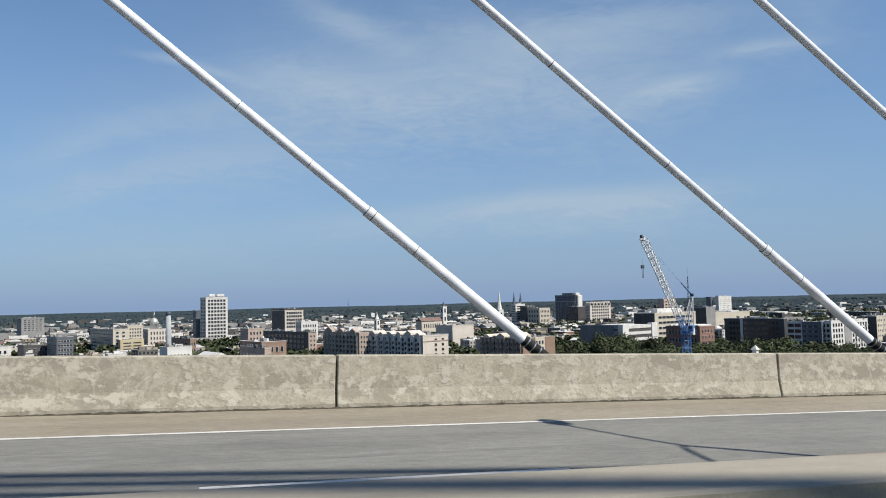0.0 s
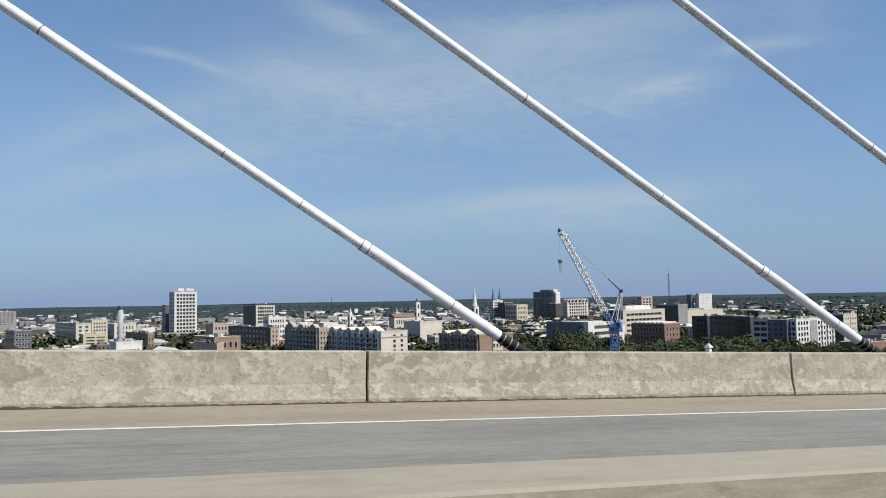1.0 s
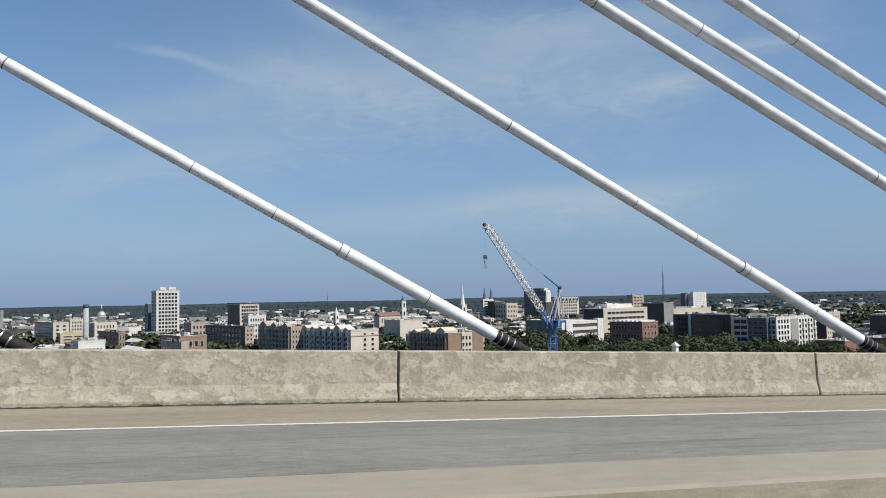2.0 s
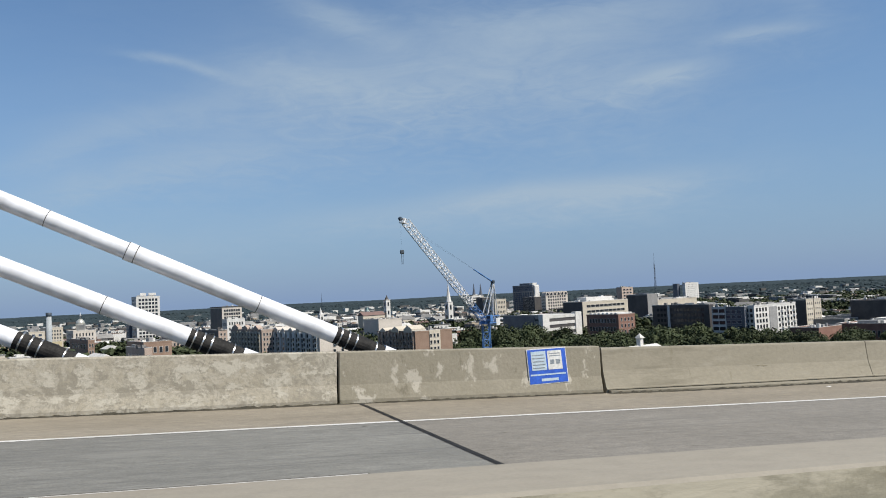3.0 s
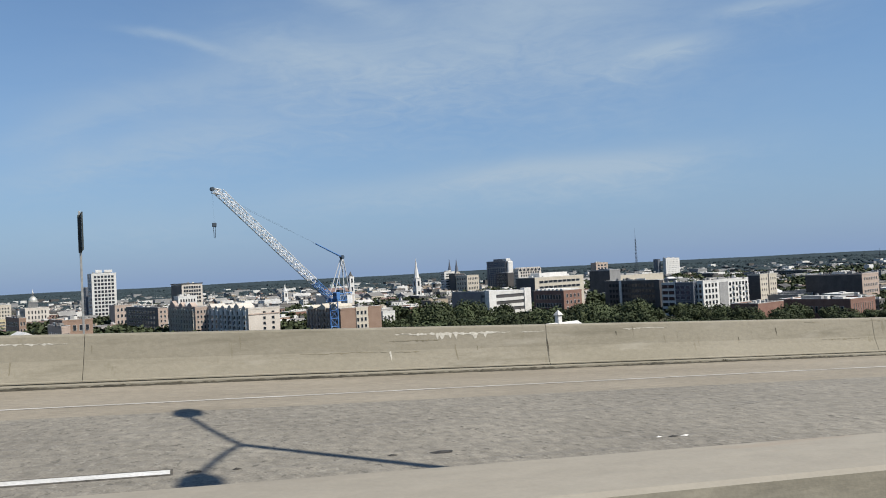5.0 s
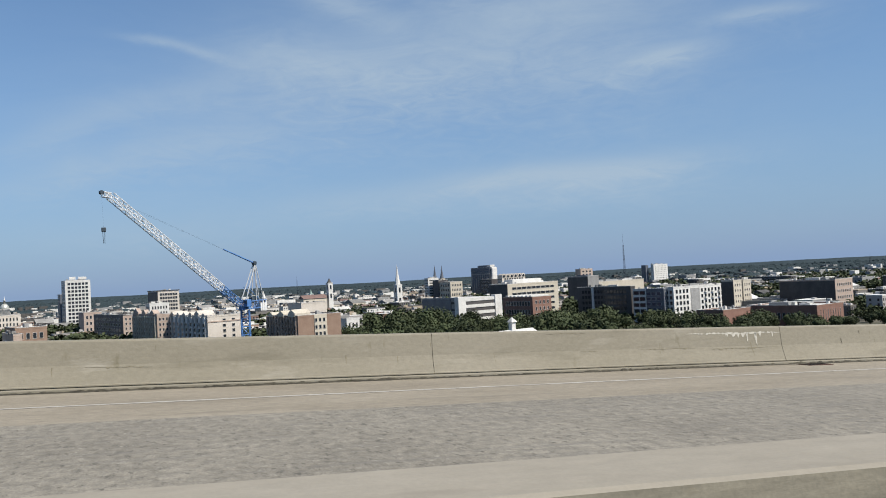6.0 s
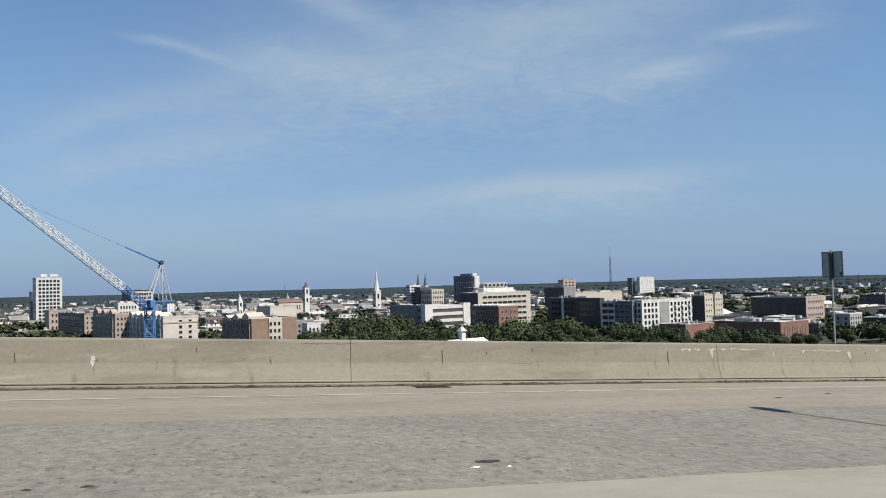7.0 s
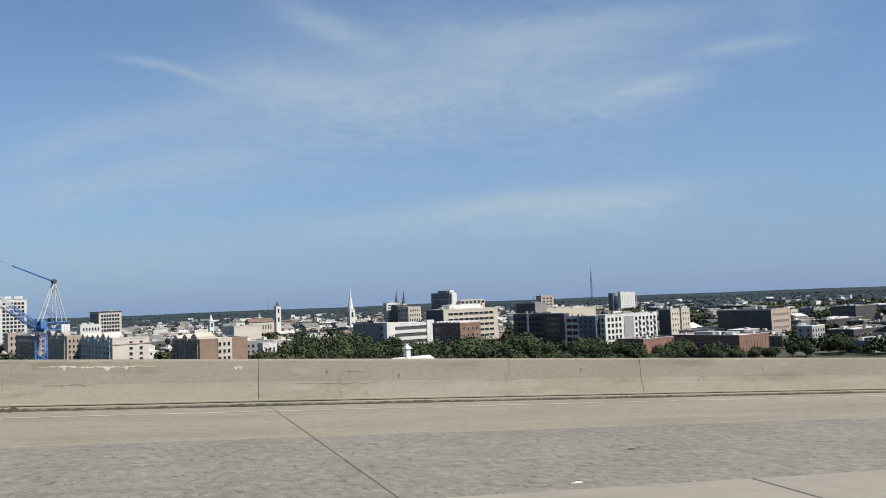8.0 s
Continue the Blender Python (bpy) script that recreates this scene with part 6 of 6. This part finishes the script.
    bm = bmesh.new()
    for s in (-0.25, 0.25):
        add_rod(bm, hook + Vector((s, 0, -0.4)), hook + Vector((s * 0.6, 0, -3.4)), 0.07, seg=5)
    part("hook_sling", bm, M_CRANE_DARK, root)


tower_crane()

# ---- low town houses between the large buildings ----
def free(x, y, r, margin=2.0):
    return all((x - a) ** 2 + (y - b) ** 2 > (r + c * 0.85 + margin) ** 2 for a, b, c in TAKEN)


def house_template(i, rnd):
    w, d, h = rnd.uniform(9, 26), rnd.uniform(9, 28), rnd.uniform(8, 14)
    wall = rnd.choice(["white", "cream", "tan", "brick", "grey", "white", "pink", "red", "dark", "grey", "dark"])
    roof = rnd.choice(["white", "white", "grey", "grey", "dark", "dark", "red", "white"])
    names = {"white": "white", "cream": "cream", "tan": "tan", "brick": "brown brick", "grey": "grey", "pink": "pinkish", "red": "red brick", "dark": "dark"}
    gable = rnd.random() < 0.35
    label = "low %s town building with a %s %s roof" % (names[wall], "pale" if roof == "white" else roof, "pitched" if gable else "flat")
    root = thing("house", (0, 0, GROUND - 200), label, "house", "houses of the town", turn=GRID)
    part("wall", box((-w / 2, -d / 2, 0), (w / 2, d / 2, h)), M_WALL[wall], root)
    if gable:
        part("roof", sweep([[(x, -d / 2 - 0.5, h), (x, 0, h + d * 0.22), (x, d / 2 + 0.5, h)] for x in (-w / 2 - 0.4, w / 2 + 0.4)]), M_ROOF[roof], root)
    else:
        part("roof", box((-w / 2 - 0.2, -d / 2 - 0.2, h), (w / 2 + 0.2, d / 2 + 0.2, h + 0.5)), M_ROOF[roof], root)
        for k in range(rnd.randint(1, 3)):
            ux, uy = rnd.uniform(-0.35, 0.2) * w, rnd.uniform(-0.35, 0.2) * d
            part("rooftop_unit", box((ux, uy, h + 0.5), (ux + rnd.uniform(1.5, 4), uy + rnd.uniform(1.5, 4), h + rnd.uniform(1.4, 2.6)), 0.1), M_ROOF["white"], root)
    rows, cf, cs = max(2, int(h / 3.4)), max(2, int(w / 4.0)), max(2, int(d / 4.5))
    bm = bmesh.new()
    for r in range(rows):
        z = 1.8 + r * (h - 1.2) / rows
        for c in range(cf):
            x = -w / 2 + w * (c + 0.5) / cf
            add_box(bm, (x - 0.75, -d / 2 - 0.04, z - 1.0), (x + 0.75, -d / 2 + 0.1, z + 1.0))
        for c in range(cs):
            y = -d / 2 + d * (c + 0.5) / cs
            add_box(bm, (-w / 2 - 0.04, y - 0.75, z - 1.0), (-w / 2 + 0.1, y + 0.75, z + 1.0))
    part("glazing", bm, M_PANE, root)["kind"] = "stuff"
    return root, math.hypot(w, d) / 2


def build_houses():
    rnd = random.Random(11)
    made = [house_template(i, rnd) for i in range(26)]
    count, first = 0, set()
    for _ in range(9000):
        if count >= 300:
            break
        az = radians(rnd.uniform(-19, 62))
        dist = 650 + 1000 * rnd.random() ** 1.1
        x, y = 100 + dist * math.sin(az), dist * math.cos(az)
        k = rnd.randrange(len(made))
        root, r = made[k]
        if dist < 820 and math.degrees(az) > 14 and math.degrees(az) < 44:
            continue
        if math.degrees(az) > 34 and rnd.random() < 0.65:
            continue
        if not free(x, y, r, 3.0):
            continue
        m = pose(x, y, GROUND, 0, 0, GRID + rnd.choice((0, 0, 0, 90, 180)) + rnd.uniform(-2, 2))
        if k in first:
            copy_thing(root, m)
        else:
            root.matrix_basis = m
            first.add(k)
        TAKEN.append((x, y, r))
        count += 1
    for k, (root, r) in enumerate(made):
        if k not in first:
            for o in (*root.children_recursive, root):
                bpy.data.objects.remove(o)


build_houses()


def joined_roofs():
    """The packed small roofs of the old town, too many to count."""
    rnd = random.Random(31)
    mat, nt, bsdf = tree_of("mixed_roofs_and_walls")
    geo = nt.nodes.new("ShaderNodeNewGeometry")
    ramp = nt.nodes.new("ShaderNodeValToRGB")
    ramp.color_ramp.interpolation = "CONSTANT"
    cols = [(0.60, 0.58, 0.55), (0.17, 0.16, 0.15), (0.38, 0.36, 0.34), (0.24, 0.235, 0.23), (0.34, 0.28, 0.21), (0.66, 0.65, 0.62), (0.20, 0.13, 0.105), (0.50, 0.46, 0.40), (0.09, 0.09, 0.09), (0.13, 0.125, 0.12), (0.62, 0.61, 0.58)]
    while len(ramp.color_ramp.elements) < len(cols):
        ramp.color_ramp.elements.new(0.5)
    for i, c in enumerate(cols):
        ramp.color_ramp.elements[i].position = i / len(cols)
        ramp.color_ramp.elements[i].color = (*[v * ALBEDO * 1.1 for v in c], 1)
    nt.links.new(geo.outputs["Random Per Island"], ramp.inputs[0])
    nt.links.new(ramp.outputs[0], bsdf.inputs["Base Color"])
    bsdf.inputs["Roughness"].default_value = 0.85
    vs, fs, wv, wf = [], [], [], []
    t = radians(GRID)
    ct, st = math.cos(t), math.sin(t)

    def put(verts, faces, x, y, lo, hi):
        b = len(verts)
        for zz in (lo[2], hi[2]):
            for px, py in ((lo[0], lo[1]), (hi[0], lo[1]), (hi[0], hi[1]), (lo[0], hi[1])):
                verts.append((x + px * ct - py * st, y + px * st + py * ct, zz))
        faces += [(b + 4, b + 5, b + 6, b + 7)] + [(b + i, b + (i + 1) % 4, b + 4 + (i + 1) % 4, b + 4 + i) for i in range(4)]

    n = 0
    for _ in range(20000):
        if n >= 900:
            break
        az, dist = radians(rnd.uniform(-21, 64)), 680 + 1300 * rnd.random() ** 1.1
        if dist < 860 and radians(16) < az < radians(44):
            continue
        if az > radians(34) and rnd.random() < 0.72:
            continue
        x, y = 100 + dist * math.sin(az), dist * math.cos(az)
        w, d, h = rnd.uniform(7, 26), rnd.uniform(7, 24), 7.5 + 8.5 * rnd.random() ** 1.4
        if not free(x, y, math.hypot(w, d) * 0.4, 0.5):
            continue
        TAKEN.append((x, y, math.hypot(w, d) * 0.42))
        z = GROUND + h
        put(vs, fs, x, y, (-w / 2, -d / 2, GROUND), (w / 2, d / 2, z))
        put(vs, fs, x, y, (-w / 2 - 0.2, -d / 2 - 0.2, z + 0.002), (w / 2 + 0.2, d / 2 + 0.2, z + rnd.uniform(0.4, 1.2)))
        for k in range(rnd.randint(1, 3)):
            ux, uy = rnd.uniform(-0.4, 0.2) * w, rnd.uniform(-0.4, 0.2) * d
            put(vs, fs, x, y, (ux, uy, z + 0.4), (ux + rnd.uniform(1.5, 5), uy + rnd.uniform(1.5, 5), z + rnd.uniform(1.6, 3.6)))
        for r in range(max(2, int(h / 3.6))):
            zz = GROUND + 1.6 + r * 3.5
            for c in range(max(2, int(w / 3.5))):
                xx = -w / 2 + w * (c + 0.5) / max(2, int(w / 3.5))
                put(wv, wf, x, y, (xx - 0.75, -d / 2 - 0.05, zz - 0.3), (xx + 0.75, -d / 2 + 0.1, zz + 1.6))
            for c in range(max(2, int(d / 4))):
                yy = -d / 2 + d * (c + 0.5) / max(2, int(d / 4))
                put(wv, wf, x, y, (-w / 2 - 0.05, yy - 0.75, zz - 0.3), (-w / 2 + 0.1, yy + 0.75, zz + 1.6))
        n += 1
    for name, v, f, mt, label in (("town_roofs", vs, fs, mat, "packed low town roofs and walls in pale colours"), ("town_windows", wv, wf, M_PANE, "dark small windows of the packed town houses")):
        me = bpy.data.meshes.new(name)
        me.from_pydata(v, [], f)
        me.materials.append(mt)
        tagged(new(name, me), label, "houses", kind="stuff")


# far roofs, too small to tell apart one by one
def far_roofs():
    rnd = random.Random(5)
    for mat, wall, n, label in ((M_ROOF["white"], None, 230, "pale specks of far roofs among the woods"), (M_WALL["grey"], None, 420, "grey specks of far houses among the woods"), (M_ROOF["dark"], None, 300, "dark specks of far roofs among the woods")):
        vs, fs = [], []
        for _ in range(n):
            az, dist = radians(rnd.uniform(-22, 66)), 1250 + 1900 * rnd.random() ** 1.3
            x, y = 100 + dist * math.sin(az), dist * math.cos(az)
            w, d, h = rnd.uniform(8, 38), rnd.uniform(6, 24), 11 + 9 * rnd.random() ** 2
            t = radians(GRID)
            b = len(vs)
            for zz in (GROUND, GROUND + h):
                for sx, sy in ((-1, -1), (1, -1), (1, 1), (-1, 1)):
                    px, py = sx * w / 2, sy * d / 2
                    vs.append((x + px * math.cos(t) - py * math.sin(t), y + px * math.sin(t) + py * math.cos(t), zz))
            fs += [(b + 4, b + 5, b + 6, b + 7)] + [(b + i, b + (i + 1) % 4, b + 4 + (i + 1) % 4, b + 4 + i) for i in range(4)]
        me = bpy.data.meshes.new("far_roofs")
        me.from_pydata(vs, [], fs)
        me.materials.append(mat)
        tagged(new("far_roofs", me), label, "houses", kind="stuff")


far_roofs()

joined_roofs()


# ---- trees ----
def crown_data(seed, r, h, n, leaf):
    """Leaf clumps on the shells of a few lobes: loose small faces with gaps between."""
    rng = np.random.default_rng(seed)
    lobes = [(0, 0, 0.55 * h, 0.62 * r, 0.36 * h)] + [(r * 0.55 * math.cos(a), r * 0.55 * math.sin(a), h * rng.uniform(0.42, 0.68), r * rng.uniform(0.38, 0.52), h * rng.uniform(0.2, 0.3)) for a in np.linspace(0, math.tau, 6, endpoint=False) + rng.uniform(0, 1)]
    vs, fs = [], []
    for k in range(n):
        cx, cy, cz, lr, lh = lobes[rng.integers(len(lobes))]
        d = rng.normal(size=3)
        d /= np.linalg.norm(d)
        s = rng.uniform(0.75, 1.08)
        p = np.array([cx + d[0] * lr * s, cy + d[1] * lr * s, cz + d[2] * lh * s])
        nrm = d + rng.normal(size=3) * 0.3
        nrm /= np.linalg.norm(nrm)
        a = np.cross(nrm, [0.3, 0.2, 0.93])
        a /= np.linalg.norm(a)
        b = np.cross(nrm, a)
        q = leaf * rng.uniform(0.6, 1.3)
        i = len(vs)
        for sx, sy in ((-1, -0.7), (0.2, -1.1), (1, 0.1), (0.3, 1), (-0.8, 0.7)):
            vs.append(tuple(p + a * q * sx * rng.uniform(0.7, 1.2) + b * q * sy * rng.uniform(0.7, 1.2)))
        fs.append(tuple(range(i, i + 5)))
    return vs, fs


def tree_template(seed, r, h, label):
    root = thing("tree", (0, 0, GROUND - 300), label, "tree", "trees of the park")
    bm = bmesh.new()
    add_rod(bm, (0, 0, 0), (0.2, 0.1, h * 0.35), 0.55, 0.4, seg=8)
    rnd = random.Random(seed)
    for i in range(5):
        a = math.tau * i / 5 + rnd.random()
        add_rod(bm, (0.2, 0.1, h * 0.33), (r * 0.55 * math.cos(a), r * 0.55 * math.sin(a), h * rnd.uniform(0.5, 0.65)), 0.28, 0.1, seg=6)
    part("trunk", bm, M_BARK, root)
    vs, fs = crown_data(seed, r, h, 1250, 0.43)
    me = bpy.data.meshes.new("crown")
    me.from_pydata(vs, [], fs)
    me.materials.append(M_LEAF)
    o = new("crown", me)
    o.parent = root
    return root


NEAR_GROVES = [
    (52, 690, 36, 14, 60, 1.25),
    (16, 672, 22, 12, 40, 1.5),
    (76, 640, 14, 10, 18, 1.3),
    (30, 640, 12, 16, 16, 1.1),
    (84, 655, 14, 10, 16, 1.2),
    (118, 600, 20, 12, 22, 1.05),
    (150, 560, 16, 10, 14, 0.95),
    (205, 500, 10, 12, 12, 0.9),
    (92, 640, 14, 10, 12, 1.1),
    (197, 548, 12, 16, 16, 1.05),
    (100, 705, 16, 12, 14, 1.0),
    (46, 758, 12, 10, 9, 1.1),
    (215, 640, 14, 14, 14, 1.1),
    (270, 690, 25, 15, 20, 1.0),
    (330, 780, 45, 22, 36, 1.1),
    (230, 780, 30, 20, 24, 1.1),
    (420, 690, 40, 16, 24, 1.1),
    (-115, 880, 50, 24, 60, 1.3),
    (-190, 800, 40, 25, 40, 1.1),
    (1000, 760, 140, 50, 130, 1.2),
    (1150, 880, 160, 60, 130, 1.25),
    (560, 760, 60, 26, 60, 1.2),
    (780, 800, 90, 30, 70, 1.2),
]
FAR_GROVES = [
    (18, 900, 42, 36, 80, 1.25),
    (70, 980, 35, 25, 40, 1.2),
    (160, 900, 40, 30, 50, 1.1),
    (-250, 900, 60, 60, 120, 1.25),
    (-200, 1050, 120, 60, 130, 1.3),
    (-60, 1000, 40, 40, 40, 1.2),
    (1300, 1250, 220, 90, 150, 1.25),
    (820, 900, 110, 50, 90, 1.25),
    (250, 950, 60, 40, 60, 1.1),
    (360, 900, 50, 40, 60, 1.2),
    (900, 1000, 140, 80, 130, 1.2),
    (700, 1150, 150, 80, 130, 1.2),
    (1100, 1100, 200, 120, 160, 1.2),
    (1250, 1000, 250, 150, 220, 1.25),
    (1000, 1300, 250, 150, 220, 1.25),
    (450, 1050, 80, 50, 80, 1.1),
]


def build_trees():
    rnd = random.Random(21)
    made = [tree_template(s, r, h, lb) for s, r, h, lb in ((1, 7.5, 14.5, "broad dark green live oak in the park"), (2, 6.5, 17, "tall dark green oak above the park trees"), (3, 8.5, 16, "wide spreading live oak with a dense crown"), (4, 5.5, 13, "small round green tree at the park edge"), (5, 6, 20, "high green tree above the park trees"))]
    used = set()

    def plant(k, x, y, s=1.0, drop=0.0):
        m = pose(x, y, GROUND - drop, 0, 0, rnd.uniform(0, 360)) @ Matrix.Diagonal((s, s, s, 1))
        if k in used:
            o = copy_thing(made[k], m)
            o.matrix_basis = m
        else:
            made[k].matrix_basis = m
            used.add(k)

    n = 0
    for _ in range(6000):
        if n >= 250:
            break
        az, dist = rnd.uniform(13, 46), rnd.uniform(385, 640)
        x, y = 100 + dist * math.sin(radians(az)), dist * math.cos(radians(az))
        if not free(x, y, 3.0, 1.0):
            continue
        if math.hypot(x - 316, y - 383) < 16 or (dist < 450 and abs(math.degrees(math.atan2(x - 170, y)) - 20.9) < 2.2):
            continue
        if az < 20 and (x < 262 or dist > 600):
            continue
        if noise.noise((x * 0.02, y * 0.02, 4.4)) < (-0.16 if az < 33 else -0.07):
            continue
        high = 1.0 + (0.22 if 17 < az < 34 and dist > 470 else 0.0) - (0.12 if az > 36 else 0.0)
        plant(rnd.choice((0, 0, 1, 2, 2, 3)), x, y, rnd.uniform(0.72, 1.2) * high)
        n += 1
    for cx, cy, rx, ry, many in ((566, 402, 22, 8, 9), (660, 400, 60, 12, 12), (760, 462, 60, 12, 12), (455, 402, 24, 10, 12), (440, 424, 18, 8, 8), (512, 392, 18, 8, 8)):
        for _ in range(many):
            plant(rnd.choice((0, 3, 3)), cx + rx * rnd.uniform(-1, 1), cy + ry * rnd.uniform(-1, 1), rnd.uniform(0.55, 0.85))
    for x, y, s in ((288, 520, 1.4), (300, 540, 1.45), (312, 528, 1.35), (322, 545, 1.4), (335, 560, 1.3)):
        plant(4, x, y, s)
    # the rest of the town's trees, joined
    rng = np.random.default_rng(9)
    base = [crown_data(40 + i, 6.5, 13.5, 90, 1.25) for i in range(4)]
    vs, fs = [], []
    count = 0
    for _ in range(40000):
        if count >= 4200:
            break
        az, dist = rng.uniform(-24, 68), 640 + 1500 * rng.random() ** 1.2
        if noise.noise((az * 0.35, dist * 0.006, 1.3)) < -0.2:
            continue
        x, y = 100 + dist * math.sin(radians(az)), dist * math.cos(radians(az))
        if not free(x, y, 1.5, 0.0):
            continue
        cv, cf = base[rng.integers(4)]
        s, t = rng.uniform(0.6, 1.1) * (0.85 if dist < 800 else 0.95), rng.uniform(0, math.tau)
        b = len(vs)
        c, sn = math.cos(t) * s, math.sin(t) * s
        vs += [(x + px * c - py * sn, y + px * sn + py * c, GROUND + pz * s) for px, py, pz in cv]
        fs += [tuple(b + i for i in f) for f in cf]
        count += 1
    # denser groves: centre, half widths, how many, scale
    for cx, cy, rx, ry, many, big in NEAR_GROVES + FAR_GROVES:
        for _ in range(many):
            x, y = cx + rx * rng.uniform(-1, 1), cy + ry * rng.uniform(-1, 1)
            if not free(x, y, 1.0, -2.0):
                continue
            cv, cf = base[rng.integers(4)]
            s, t = rng.uniform(0.75, 1.15) * big, rng.uniform(0, math.tau)
            b = len(vs)
            c, sn = math.cos(t) * s, math.sin(t) * s
            vs += [(x + px * c - py * sn, y + px * sn + py * c, GROUND + pz * s) for px, py, pz in cv]
            fs += [tuple(b + i for i in f) for f in cf]
    me = bpy.data.meshes.new("town_trees")
    me.from_pydata(vs, [], fs)
    me.materials.append(M_LEAF)
    tagged(new("town_trees", me), "dark green trees between the town's roofs", "trees", kind="stuff")
    # forest to the horizon: clumped crowns, each a small uneven dome
    vs, fs = [], []
    for i in range(17000):
        az, dist = rng.uniform(-26, 72), 1600 + 3300 * rng.random() ** 0.7
        x, y = 100 + dist * math.sin(radians(az)), dist * math.cos(radians(az))
        if dist < 2900 and rng.random() < 0.45:
            continue
        r, h = rng.uniform(7, 18), rng.uniform(11, 17) + (8 if dist > 4300 else 0) * rng.random()
        b = len(vs)
        m = 7
        for rr, zz in ((1.0, 0.25), (0.8, 0.75)):
            for j in range(m):
                a = math.tau * j / m + rr
                q = r * rr * rng.uniform(0.75, 1.2)
                vs.append((x + q * math.cos(a), y + q * math.sin(a), GROUND + h * zz * rng.uniform(0.85, 1.1)))
        vs.append((x, y, GROUND + h))
        fs += [(b + j, b + (j + 1) % m, b + m + (j + 1) % m, b + m + j) for j in range(m)]
        fs += [(b + m + j, b + m + (j + 1) % m, b + 2 * m) for j in range(m)]
    me = bpy.data.meshes.new("far_forest")
    me.from_pydata(vs, [], fs)
    me.materials.append(M_LEAF_HAZED)
    tagged(new("far_forest", me), "dark forest stretching to the horizon, its leaf colour blued for haze", "forest", kind="stuff")


build_trees()


def horizon_ridge():
    """The last line of woods, which closes the plain."""
    rng = np.random.default_rng(3)
    vs, fs = [], []
    n = 700
    for i in range(n + 1):
        a = radians(-40 + 125 * i / n)
        for dist, z in ((4400, GROUND), (4600, GROUND + 17 + 2.5 * noise.noise((i * 0.07, 2, 0)) + rng.uniform(-0.6, 0.6)), (4850, GROUND + 34 + 3.5 * noise.noise((i * 0.025, 7, 0)) + rng.uniform(-0.7, 0.7))):
            vs.append((100 + dist * math.sin(a), dist * math.cos(a), z))
    for i in range(n):
        for j in range(2):
            b = i * 3 + j
            fs.append((b, b + 3, b + 4, b + 1))
    me = bpy.data.meshes.new("far_woods")
    me.from_pydata(vs, [], fs)
    me.materials.append(M_LEAF_HAZED)
    tagged(new("far_woods", me), "low wooded rise along the horizon", "backdrop", kind="structure")


horizon_ridge()
